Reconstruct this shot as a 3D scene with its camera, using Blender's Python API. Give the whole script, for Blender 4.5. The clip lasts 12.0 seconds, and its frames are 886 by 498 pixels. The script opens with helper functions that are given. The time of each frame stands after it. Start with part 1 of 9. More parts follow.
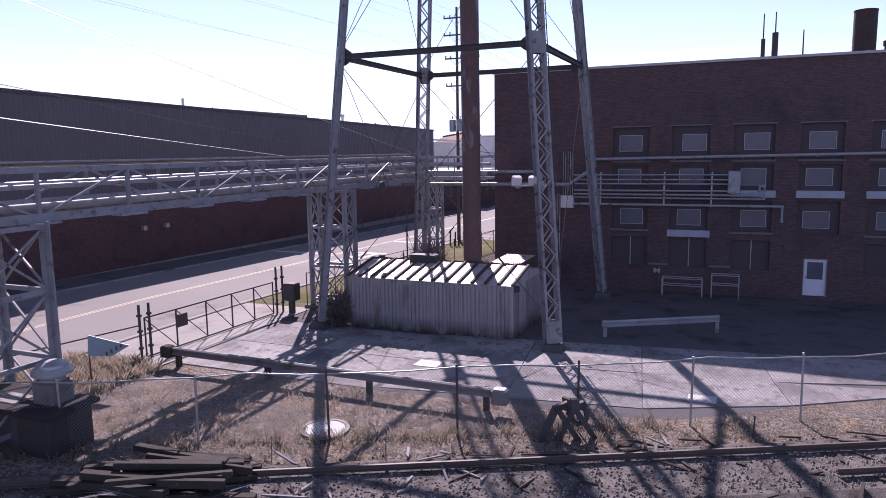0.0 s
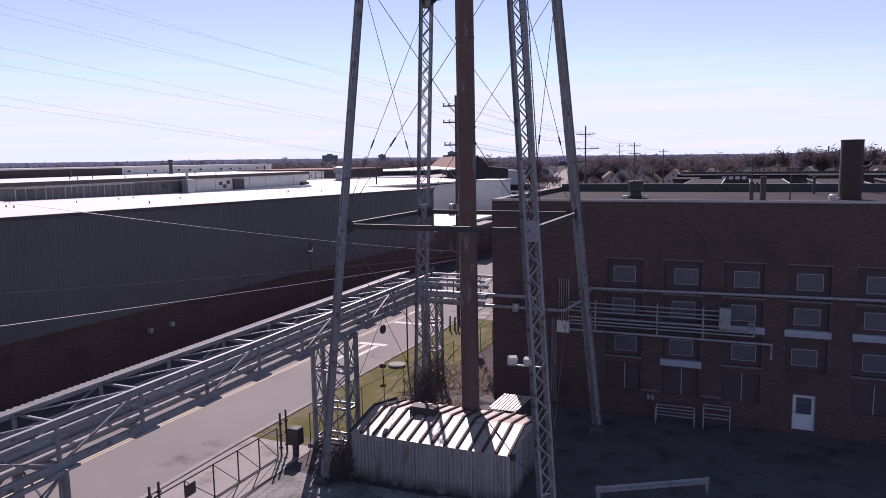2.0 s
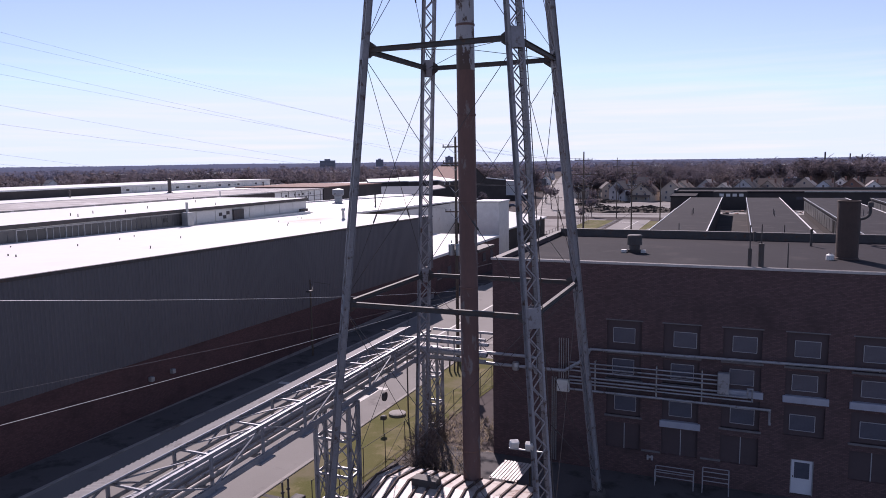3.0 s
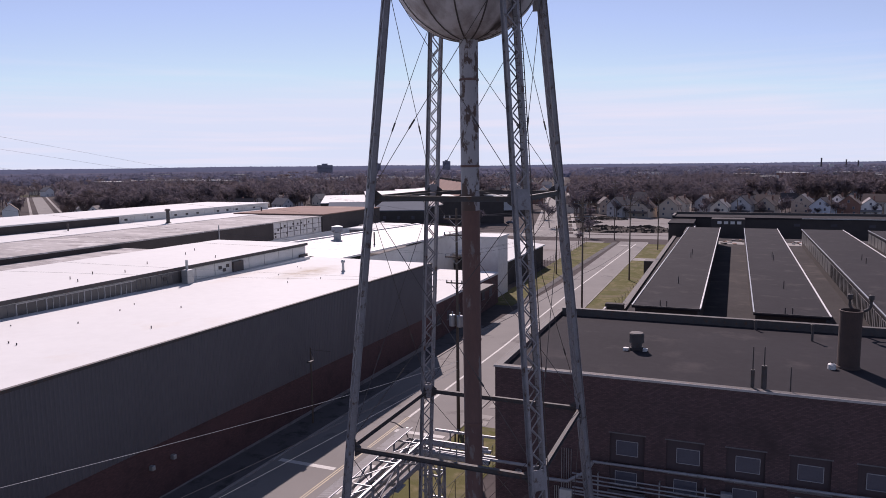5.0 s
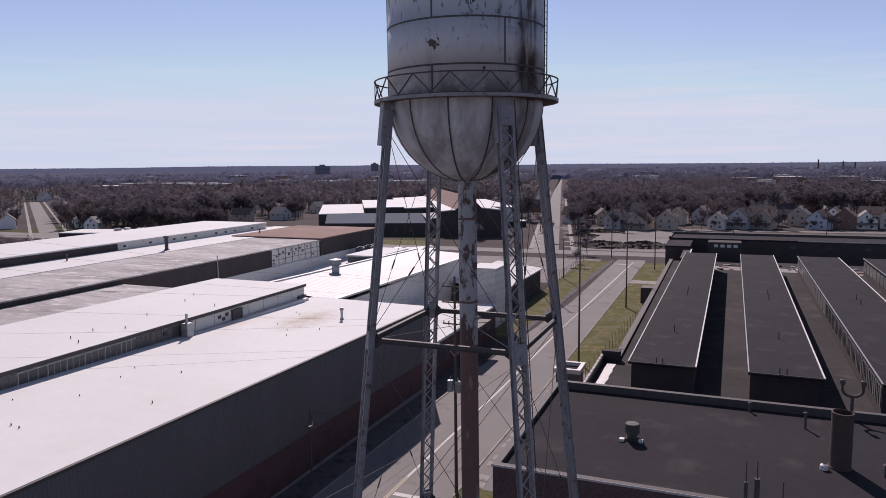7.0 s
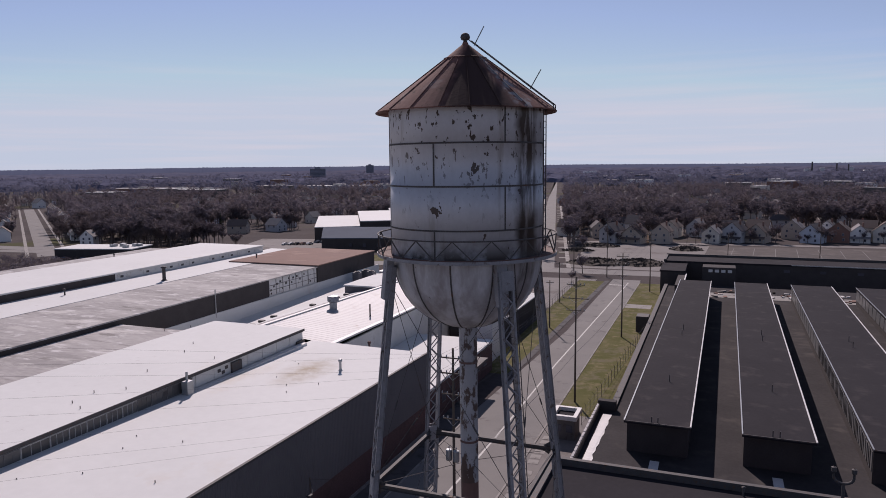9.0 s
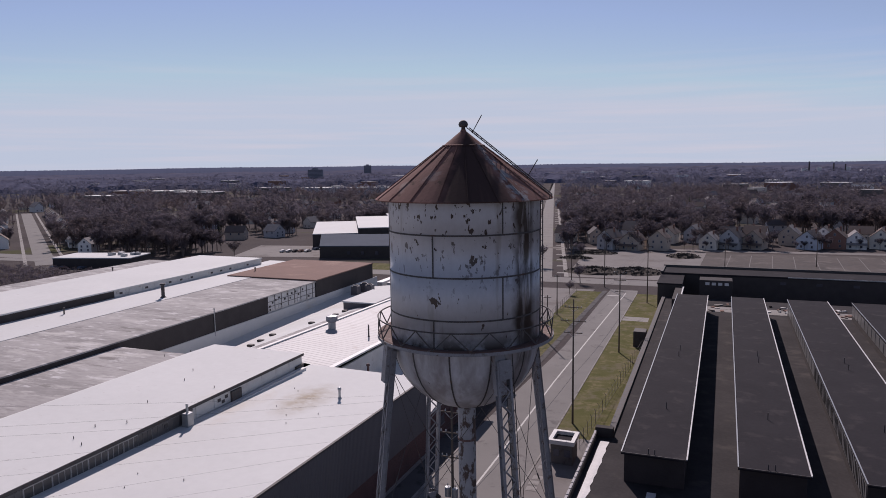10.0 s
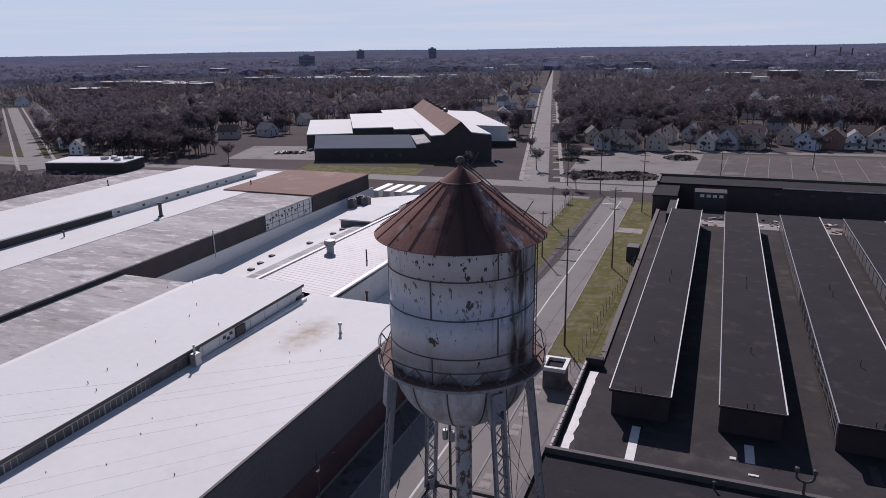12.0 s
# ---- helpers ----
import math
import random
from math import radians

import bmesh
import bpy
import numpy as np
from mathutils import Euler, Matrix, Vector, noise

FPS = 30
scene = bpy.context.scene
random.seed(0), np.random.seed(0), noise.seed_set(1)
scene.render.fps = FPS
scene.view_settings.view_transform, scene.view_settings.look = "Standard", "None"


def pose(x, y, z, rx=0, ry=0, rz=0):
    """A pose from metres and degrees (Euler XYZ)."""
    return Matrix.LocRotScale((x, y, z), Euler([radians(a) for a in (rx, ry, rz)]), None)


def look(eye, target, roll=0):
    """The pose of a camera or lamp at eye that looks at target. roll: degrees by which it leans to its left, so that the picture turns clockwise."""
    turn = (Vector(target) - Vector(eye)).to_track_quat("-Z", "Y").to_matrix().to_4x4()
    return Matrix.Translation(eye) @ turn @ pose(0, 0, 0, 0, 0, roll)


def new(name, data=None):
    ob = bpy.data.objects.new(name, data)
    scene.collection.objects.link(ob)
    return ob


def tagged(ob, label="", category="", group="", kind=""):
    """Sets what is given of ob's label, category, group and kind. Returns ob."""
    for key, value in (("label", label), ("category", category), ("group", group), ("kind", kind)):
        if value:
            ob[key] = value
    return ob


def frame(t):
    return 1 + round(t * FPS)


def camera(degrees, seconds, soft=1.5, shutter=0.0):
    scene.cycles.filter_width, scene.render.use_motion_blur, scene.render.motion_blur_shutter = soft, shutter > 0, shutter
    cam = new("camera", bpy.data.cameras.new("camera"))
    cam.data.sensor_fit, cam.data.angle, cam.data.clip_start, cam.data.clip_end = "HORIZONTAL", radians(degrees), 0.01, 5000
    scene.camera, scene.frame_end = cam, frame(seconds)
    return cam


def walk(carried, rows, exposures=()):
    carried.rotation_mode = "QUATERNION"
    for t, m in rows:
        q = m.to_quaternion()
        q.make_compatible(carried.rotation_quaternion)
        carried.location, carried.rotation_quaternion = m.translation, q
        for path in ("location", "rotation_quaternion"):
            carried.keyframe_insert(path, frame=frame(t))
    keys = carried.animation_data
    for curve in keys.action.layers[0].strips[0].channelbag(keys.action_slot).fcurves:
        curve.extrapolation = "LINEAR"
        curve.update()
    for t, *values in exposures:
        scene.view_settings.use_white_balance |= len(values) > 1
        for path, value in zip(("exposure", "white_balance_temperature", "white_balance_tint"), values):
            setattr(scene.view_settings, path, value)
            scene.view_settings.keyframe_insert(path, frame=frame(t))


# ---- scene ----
cam = camera(64.85, 12.0, soft=0.9)
# seconds, x, y, z, pitch, lean, yaw
ROWS = [
    (0.0, 0.11, -0.31, 8.32, -7.97, 0.81, 22.47),
    (0.5, 0.10, -0.40, 10.04, -7.73, 0.85, 22.43),
    (1.0, 0.02, -0.41, 12.00, -7.58, 0.84, 22.32),
    (1.5, 0.11, -0.41, 13.95, -7.47, 0.85, 22.33),
    (2.0, 0.38, -0.43, 15.80, -7.32, 0.92, 22.51),
    (2.5, 0.42, -0.46, 17.72, -7.26, 0.90, 22.53),
    (3.0, 0.19, -0.39, 19.40, -7.00, 0.87, 22.31),
    (3.5, -0.16, -0.22, 21.23, -7.02, 0.75, 22.22),
    (5.5, -0.39, 0.39, 27.84, -6.78, 0.69, 22.05),
    (6.0, -0.37, 0.48, 29.51, -6.84, 0.64, 22.02),
    (6.5, -0.40, 0.45, 31.28, -6.90, 0.61, 21.94),
    (7.0, -0.44, 0.42, 33.10, -6.93, 0.63, 21.89),
    (9.0, -0.63, 0.28, 40.47, -6.96, 0.67, 21.50),
    (9.5, -0.62, 0.20, 42.58, -7.02, 0.74, 21.38),
    (10.0, -0.57, 0.14, 44.69, -7.04, 0.79, 21.31),
    (10.5, -0.62, 0.25, 47.01, -11.77, 0.85, 21.22),
    (11.0, -0.73, 0.42, 49.07, -16.10, 0.91, 21.13),
    (11.5, -0.69, 0.47, 50.50, -16.17, 0.96, 21.02),
    (12.0, -0.70, 0.60, 52.06, -16.27, 0.97, 20.94),
]
walk(cam, [(t, pose(x, y, z, 90 + pitch, lean, yaw)) for t, x, y, z, pitch, lean, yaw in ROWS],
     exposures=[(0.0, 1.34, 6300, 38), (0.5, 0.98, 6350, 35), (1.0, 1.00, 6250, 33), (1.5, 0.99, 6350, 37), (2.5, 0.73, 6750, 30), (3.0, 0.86, 6450, 29), (3.5, 0.81, 6600, 32), (5.5, 0.57, 6700, 28), (7.0, 0.43, 6700, 27), (9.5, 0.20, 6650, 25), (10.0, 0.18, 6600, 25), (11.0, 0.27, 6400, 24), (12.0, 0.29, 6300, 23)])

# ---- world and sun ----
SUN_DIR = Vector((-0.60, 1.16, 1.0)).normalized()
world = bpy.data.worlds.new("world")
scene.world = world
world.use_nodes = True
wn = world.node_tree.nodes
sky = wn.new("ShaderNodeTexSky")
sky.sky_type = "NISHITA"
sky.sun_disc = False
sky.sun_elevation = math.asin(SUN_DIR.z)
sky.sun_rotation = math.atan2(SUN_DIR.x, SUN_DIR.y)
sky.altitude = 1500
sky.air_density, sky.dust_density, sky.ozone_density = 0.95, 0.0, 4.5
bg = wn["Background"]
bg.inputs["Strength"].default_value = 0.068
mellow = wn.new("ShaderNodeHueSaturation")
mellow.inputs["Saturation"].default_value = 0.72
world.node_tree.links.new(sky.outputs["Color"], mellow.inputs["Color"])
cool = wn.new("ShaderNodeMix")
cool.data_type, cool.blend_type = "RGBA", "MULTIPLY"
cool.inputs["Factor"].default_value = 1.0
cool.inputs["B"].default_value = (0.93, 1.0, 1.03, 1)
# thin bright haze near the horizon, levelled off
pale = wn.new("ShaderNodeMix")
pale.data_type, pale.blend_type = "RGBA", "DARKEN"
pale.inputs["Factor"].default_value = 1.0
pale.inputs["B"].default_value = (6.5, 7.4, 8.4, 1)
world.node_tree.links.new(mellow.outputs["Color"], pale.inputs["A"])
world.node_tree.links.new(pale.outputs["Result"], cool.inputs["A"])
# faint streaks of high cloud low in the sky
way = wn.new("ShaderNodeTexCoord")
flat = wn.new("ShaderNodeMapping")
flat.inputs["Scale"].default_value = (2.2, 2.2, 55.0)
wisp = wn.new("ShaderNodeTexNoise")
wisp.inputs["Scale"].default_value, wisp.inputs["Detail"].default_value = 1.6, 5.0
cut = wn.new("ShaderNodeMapRange")
cut.inputs["From Min"].default_value, cut.inputs["From Max"].default_value = 0.46, 0.72
cut.inputs["To Max"].default_value = 0.6
part_xyz = wn.new("ShaderNodeSeparateXYZ")
low = wn.new("ShaderNodeMapRange")
low.inputs["From Min"].default_value, low.inputs["From Max"].default_value = 0.16, 0.03
both = wn.new("ShaderNodeMath")
both.operation = "MULTIPLY"
cloud = wn.new("ShaderNodeMix")
cloud.data_type = "RGBA"
cloud.inputs["B"].default_value = (7.7, 7.9, 8.5, 1)
wl = world.node_tree.links
wl.new(way.outputs["Generated"], flat.inputs["Vector"])
wl.new(flat.outputs["Vector"], wisp.inputs["Vector"])
wl.new(wisp.outputs["Fac"], cut.inputs["Value"])
wl.new(way.outputs["Generated"], part_xyz.inputs["Vector"])
wl.new(part_xyz.outputs["Z"], low.inputs["Value"])
wl.new(cut.outputs["Result"], both.inputs[0])
wl.new(low.outputs["Result"], both.inputs[1])
wl.new(both.outputs["Value"], cloud.inputs["Factor"])
wl.new(cool.outputs["Result"], cloud.inputs["A"])
wl.new(cloud.outputs["Result"], bg.inputs["Color"])
sun = new("sun", bpy.data.lights.new("sun", "SUN"))
sun.data.energy, sun.data.angle, sun.data.color = 3.5, radians(0.55), (1.0, 0.94, 0.88)
sun.matrix_world = look(SUN_DIR * 100, (0, 0, 0))

# ---- mesh tools ----
class MB:
    """Collects vertices and faces in world metres."""

    def __init__(self):
        self.v, self.f, self.m = [], [], []

    def add(self, vs, fs, mi=0):
        n = len(self.v)
        self.v += [tuple(p) for p in vs]
        self.f += [tuple(i + n for i in f) for f in fs]
        self.m += [mi] * len(fs)
        return self

    def box(self, x0, y0, z0, x1, y1, z1, mi=0):
        vs = [(x, y, z) for z in (z0, z1) for x, y in ((x0, y0), (x1, y0), (x1, y1), (x0, y1))]
        return self.add(vs, [(3, 2, 1, 0), (4, 5, 6, 7), (0, 1, 5, 4), (1, 2, 6, 5), (2, 3, 7, 6), (3, 0, 4, 7)], mi)

    def bevbox(self, x0, y0, z0, x1, y1, z1, b=0.02, mi=0):
        """A box with its upper and upright edges cut off."""
        def ring(i, z):
            return [(x0 + i + b, y0 + i, z), (x1 - i - b, y0 + i, z), (x1 - i, y0 + i + b, z), (x1 - i, y1 - i - b, z),
                    (x1 - i - b, y1 - i, z), (x0 + i + b, y1 - i, z), (x0 + i, y1 - i - b, z), (x0 + i, y0 + i + b, z)]
        vs = ring(0, z0) + ring(0, z1 - b) + ring(b, z1)
        fs = [tuple(range(7, -1, -1)), tuple(range(16, 24))]
        for r in (0, 8):
            fs += [(r + i, r + (i + 1) % 8, r + 8 + (i + 1) % 8, r + 8 + i) for i in range(8)]
        return self.add(vs, fs, mi)

    def beam(self, p, q, w, h=None, up=(0, 0, 1), mi=0):
        h = h or w
        p, q = Vector(p), Vector(q)
        d = (q - p).normalized()
        s = d.cross(Vector(up))
        if s.length < 1e-4:
            s = d.cross(Vector((1, 0, 0)))
        s.normalize()
        u = s.cross(d)
        s, u = s * w / 2, u * h / 2
        vs = [c + a * s + b * u for c in (p, q) for a, b in ((-1, -1), (1, -1), (1, 1), (-1, 1))]
        return self.add(vs, [(3, 2, 1, 0), (4, 5, 6, 7), (0, 1, 5, 4), (1, 2, 6, 5), (2, 3, 7, 6), (3, 0, 4, 7)], mi)

    def profile(self, p, q, pts, up=(0, 0, 1), mi=0, closed=True):
        """Sweeps a flat outline (side, up) from p to q."""
        p, q = Vector(p), Vector(q)
        d = (q - p).normalized()
        s = d.cross(Vector(up)).normalized()
        u = s.cross(d)
        n = len(pts)
        vs = [c + a * s + b * u for c in (p, q) for a, b in pts]
        fs = [(i, (i + 1) % n, n + (i + 1) % n, n + i) for i in range(n if closed else n - 1)]
        if closed:
            fs += [tuple(range(n - 1, -1, -1)), tuple(range(n, 2 * n))]
        return self.add(vs, fs, mi)

    def tube(self, p, q, r0, r1=None, n=8, caps=True, mi=0):
        r1 = r0 if r1 is None else r1
        p, q = Vector(p), Vector(q)
        d = (q - p).normalized()
        s = d.cross(Vector((0, 0, 1)))
        if s.length < 1e-4:
            s = Vector((1, 0, 0))
        s.normalize()
        u = s.cross(d)
        ring = [(math.cos(2 * math.pi * i / n), math.sin(2 * math.pi * i / n)) for i in range(n)]
        vs = [p + r0 * (a * s + b * u) for a, b in ring] + [q + r1 * (a * s + b * u) for a, b in ring]
        fs = [(i, (i + 1) % n, n + (i + 1) % n, n + i) for i in range(n)]
        if caps:
            fs += [tuple(range(n - 1, -1, -1)), tuple(range(n, 2 * n))]
        return self.add(vs, fs, mi)

    def path(self, pts, r, n=6, mi=0):
        """One connected round bar through the points."""
        pts = [Vector(p) for p in pts]
        vs, fs = [], []
        k = len(pts)
        for i, p in enumerate(pts):
            d0 = (p - pts[i - 1]).normalized() if i else None
            d1 = (pts[i + 1] - p).normalized() if i < k - 1 else None
            d = ((d0 or d1) + (d1 or d0)).normalized()
            st = 1.0 / max(0.5, d.dot(d1 or d0))
            s = d.cross(Vector((0, 0, 1)))
            if s.length < 0.05:
                s = d.cross(Vector((0, 1, 0)))
            s.normalize()
            u = s.cross(d)
            vs += [p + r * (math.cos(2 * math.pi * j / n) * s + math.sin(2 * math.pi * j / n) * st * u) for j in range(n)]
        for i in range(k - 1):
            fs += [(i * n + j, i * n + (j + 1) % n, (i + 1) * n + (j + 1) % n, (i + 1) * n + j) for j in range(n)]
        fs += [tuple(range(n - 1, -1, -1)), tuple(range((k - 1) * n, k * n))]
        return self.add(vs, fs, mi)

    def lathe(self, prof, c=(0, 0, 0), n=48, mi=0, a0=0.0, a1=360.0):
        """Turns (radius, height) pairs round an upright axis."""
        full = abs(a1 - a0) > 359.9
        k = n if full else n + 1
        vs, fs = [], []
        for r, z in prof:
            for i in range(k):
                a = radians(a0 + (a1 - a0) * i / n)
                vs.append((c[0] + r * math.cos(a), c[1] + r * math.sin(a), c[2] + z))
        for j in range(len(prof) - 1):
            for i in range(n):
                i2 = (i + 1) % k
                fs.append((j * k + i, j * k + i2, (j + 1) * k + i2, (j + 1) * k + i))
        return self.add(vs, fs, mi)

    def prism(self, pts, z0, z1, mi=0):
        n = len(pts)
        vs = [(x, y, z0) for x, y in pts] + [(x, y, z1) for x, y in pts]
        fs = [(i, (i + 1) % n, n + (i + 1) % n, n + i) for i in range(n)] + [tuple(range(n - 1, -1, -1)), tuple(range(n, 2 * n))]
        return self.add(vs, fs, mi)

    def xf(self, m):
        self.v = [tuple(m @ Vector(p)) for p in self.v]
        return self

    def mesh(self, name, mats, origin=(0, 0, 0), smooth=False):
        me = bpy.data.meshes.new(name)
        o = origin
        me.from_pydata([(x - o[0], y - o[1], z - o[2]) for x, y, z in self.v], [], self.f)
        for mt in mats if isinstance(mats, (list, tuple)) else [mats]:
            me.materials.append(mt)
        if any(self.m):
            me.polygons.foreach_set("material_index", self.m)
        if smooth:
            me.polygons.foreach_set("use_smooth", [True] * len(me.polygons))
        me.update()
        return me


def root_of(ob):
    while ob.parent:
        ob = ob.parent
    return ob


def thing(name, label, category, at=(0, 0, 0), group="", kind=""):
    """An empty at the base of a thing, to carry its parts."""
    ob = new(name)
    ob.empty_display_size = 0.2
    ob.location = at
    return tagged(ob, label, category, group, kind)


def part(name, mb, material, parent, label="", smooth=False, kind=""):
    """One mesh, given in world metres, under a thing or under a part."""
    ob = new(name, mb.mesh(name, material, root_of(parent).location, smooth))
    ob.parent = parent
    return tagged(ob, label, kind=kind)


def solo(name, mb, material, label, category, at=(0, 0, 0), group="", kind="", smooth=False):
    """A thing that is one mesh."""
    ob = new(name, mb.mesh(name, material, at, smooth))
    ob.location = at
    return tagged(ob, label, category, group, kind)


def piece(name, me, parent, at, turn=0.0, scale=None):
    """One more object on a mesh that alike pieces share; at is from the parent's origin."""
    ob = new(name, me)
    ob.parent = parent
    ob.location = at
    if turn:
        ob.rotation_euler = (0, 0, turn)
    if scale:
        ob.scale = scale
    return ob


# ---- materials ----
def material(name, base, second=None, rough=0.8, metal=0.0, big=0.35, fine=9.0, amount=0.5, bump=0.15, stretch=(1, 1, 1),
             stain=None, stain_scale=1.2, stain_cut=(0.55, 0.7), rand=0.0, spec=0.5):
    """Two noises, coarse and fine, between two colours; a stain with an edge; fine relief."""
    mt = bpy.data.materials.new(name)
    mt.use_nodes = True
    t = mt.node_tree
    nd, lk = t.nodes, t.links.new
    bs = nd["Principled BSDF"]
    bs.inputs["Roughness"].default_value = rough
    bs.inputs["Metallic"].default_value = metal
    bs.inputs["Specular IOR Level"].default_value = spec
    tc = nd.new("ShaderNodeTexCoord")
    mp = nd.new("ShaderNodeMapping")
    mp.inputs["Scale"].default_value = stretch
    lk(tc.outputs["Object"], mp.inputs["Vector"])

    def nz(scale, detail=4.0, rg=0.6):
        n = nd.new("ShaderNodeTexNoise")
        n.inputs["Scale"].default_value, n.inputs["Detail"].default_value, n.inputs["Roughness"].default_value = scale, detail, rg
        lk(mp.outputs["Vector"], n.inputs["Vector"])
        return n
    n1, n2 = nz(big, 5.0), nz(fine, 3.0)
    mx = nd.new("ShaderNodeMath")
    mx.operation = "MULTIPLY_ADD"
    lk(n2.outputs["Fac"], mx.inputs[0])
    mx.inputs[1].default_value = 0.6
    lk(n1.outputs["Fac"], mx.inputs[2])
    ramp = nd.new("ShaderNodeMapRange")
    ramp.inputs["From Min"].default_value, ramp.inputs["From Max"].default_value = 0.8 - 0.35 / max(amount, 0.05) * 0.5, 0.8 + 0.35 / max(amount, 0.05) * 0.5
    lk(mx.outputs[0], ramp.inputs["Value"])
    second = second or tuple(c * 0.72 for c in base)
    mix = nd.new("ShaderNodeMix")
    mix.data_type = "RGBA"
    mix.inputs["A"].default_value, mix.inputs["B"].default_value = (*base, 1), (*second, 1)
    lk(ramp.outputs["Result"], mix.inputs["Factor"])
    col = mix.outputs["Result"]
    if stain:
        n3 = nz(stain_scale, 6.0, 0.65)
        r3 = nd.new("ShaderNodeMapRange")
        r3.inputs["From Min"].default_value, r3.inputs["From Max"].default_value = stain_cut
        lk(n3.outputs["Fac"], r3.inputs["Value"])
        m3 = nd.new("ShaderNodeMix")
        m3.data_type = "RGBA"
        m3.inputs["B"].default_value = (*stain, 1)
        lk(r3.outputs["Result"], m3.inputs["Factor"])
        lk(col, m3.inputs["A"])
        col = m3.outputs["Result"]
    if rand:
        oi = nd.new("ShaderNodeObjectInfo")
        hs = nd.new("ShaderNodeHueSaturation")
        mr = nd.new("ShaderNodeMapRange")
        mr.inputs["To Min"].default_value, mr.inputs["To Max"].default_value = 1 - rand, 1 + rand
        lk(oi.outputs["Random"], mr.inputs["Value"])
        lk(mr.outputs["Result"], hs.inputs["Value"])
        lk(col, hs.inputs["Color"])
        col = hs.outputs["Color"]
    lk(col, bs.inputs["Base Color"])
    if bump:
        bp = nd.new("ShaderNodeBump")
        bp.inputs["Strength"].default_value, bp.inputs["Distance"].default_value = bump, 0.02
        lk(n2.outputs["Fac"], bp.inputs["Height"])
        lk(bp.outputs["Normal"], bs.inputs["Normal"])
    return mt


def tune(mt):
    """The node tree, the surface node and the link call of a material."""
    t = mt.node_tree
    return t.nodes, t.nodes["Principled BSDF"], t.links.new


def layer(mt, fac, colour):
    """Lays a colour over the base colour by a factor output."""
    nd, bs, lk = tune(mt)
    old = bs.inputs["Base Color"].links[0].from_socket
    m = nd.new("ShaderNodeMix")
    m.data_type = "RGBA"
    m.inputs["B"].default_value = (*colour, 1)
    lk(fac, m.inputs["Factor"])
    lk(old, m.inputs["A"])
    lk(m.outputs["Result"], bs.inputs["Base Color"])


def noise_cut(mt, scale, lo, hi, stretch=(1, 1, 1), detail=6.0, shift=(0, 0, 0)):
    """A noise cut between lo and hi, in object metres."""
    nd, bs, lk = tune(mt)
    tc, mp, n, r = (nd.new(k) for k in ("ShaderNodeTexCoord", "ShaderNodeMapping", "ShaderNodeTexNoise", "ShaderNodeMapRange"))
    mp.inputs["Scale"].default_value, mp.inputs["Location"].default_value = stretch, shift
    n.inputs["Scale"].default_value, n.inputs["Detail"].default_value, n.inputs["Roughness"].default_value = scale, detail, 0.62
    r.inputs["From Min"].default_value, r.inputs["From Max"].default_value = lo, hi
    lk(tc.outputs["Object"], mp.inputs["Vector"])
    lk(mp.outputs["Vector"], n.inputs["Vector"])
    lk(n.outputs["Fac"], r.inputs["Value"])
    return r.outputs["Result"]


def times(mt, a, b):
    nd, bs, lk = tune(mt)
    m = nd.new("ShaderNodeMath")
    m.operation = "MULTIPLY"
    lk(a, m.inputs[0])
    lk(b, m.inputs[1])
    return m.outputs[0]


def brick_material(name, c1, c2, mortar, axis="xz"):
    """Courses of brick 0.215 by 0.075 m with recessed mortar, sooty at a coarse scale."""
    mt = material(name, c1, c2, rough=0.9, big=0.25, fine=14, amount=0.5, bump=0.1)
    nd, bs, lk = tune(mt)
    tc, sp, cb, br = (nd.new(k) for k in ("ShaderNodeTexCoord", "ShaderNodeSeparateXYZ", "ShaderNodeCombineXYZ", "ShaderNodeTexBrick"))
    lk(tc.outputs["Object"], sp.inputs[0])
    ad = nd.new("ShaderNodeMath")
    ad.operation = "ADD"
    lk(sp.outputs["X"], ad.inputs[0])
    lk(sp.outputs["Y"], ad.inputs[1])
    lk(ad.outputs[0], cb.inputs["X"])
    lk(sp.outputs["Z"], cb.inputs["Y"])
    lk(cb.outputs[0], br.inputs["Vector"])
    br.inputs["Scale"].default_value = 1.0
    br.inputs["Brick Width"].default_value, br.inputs["Row Height"].default_value = 0.22, 0.078
    br.inputs["Mortar Size"].default_value = 0.010
    br.inputs["Color1"].default_value, br.inputs["Color2"].default_value, br.inputs["Mortar"].default_value = (0.75, 0.75, 0.75, 1), (1.2, 1.2, 1.2, 1), (*mortar, 1)
    old = bs.inputs["Base Color"].links[0].from_socket
    m = nd.new("ShaderNodeMix")
    m.data_type, m.blend_type = "RGBA", "MULTIPLY"
    m.inputs["Factor"].default_value = 1.0
    lk(old, m.inputs["A"])
    lk(br.outputs["Color"], m.inputs["B"])
    lk(m.outputs["Result"], bs.inputs["Base Color"])
    layer(mt, noise_cut(mt, 0.35, 0.52, 0.75), tuple(c * 0.55 for c in c2))
    return mt


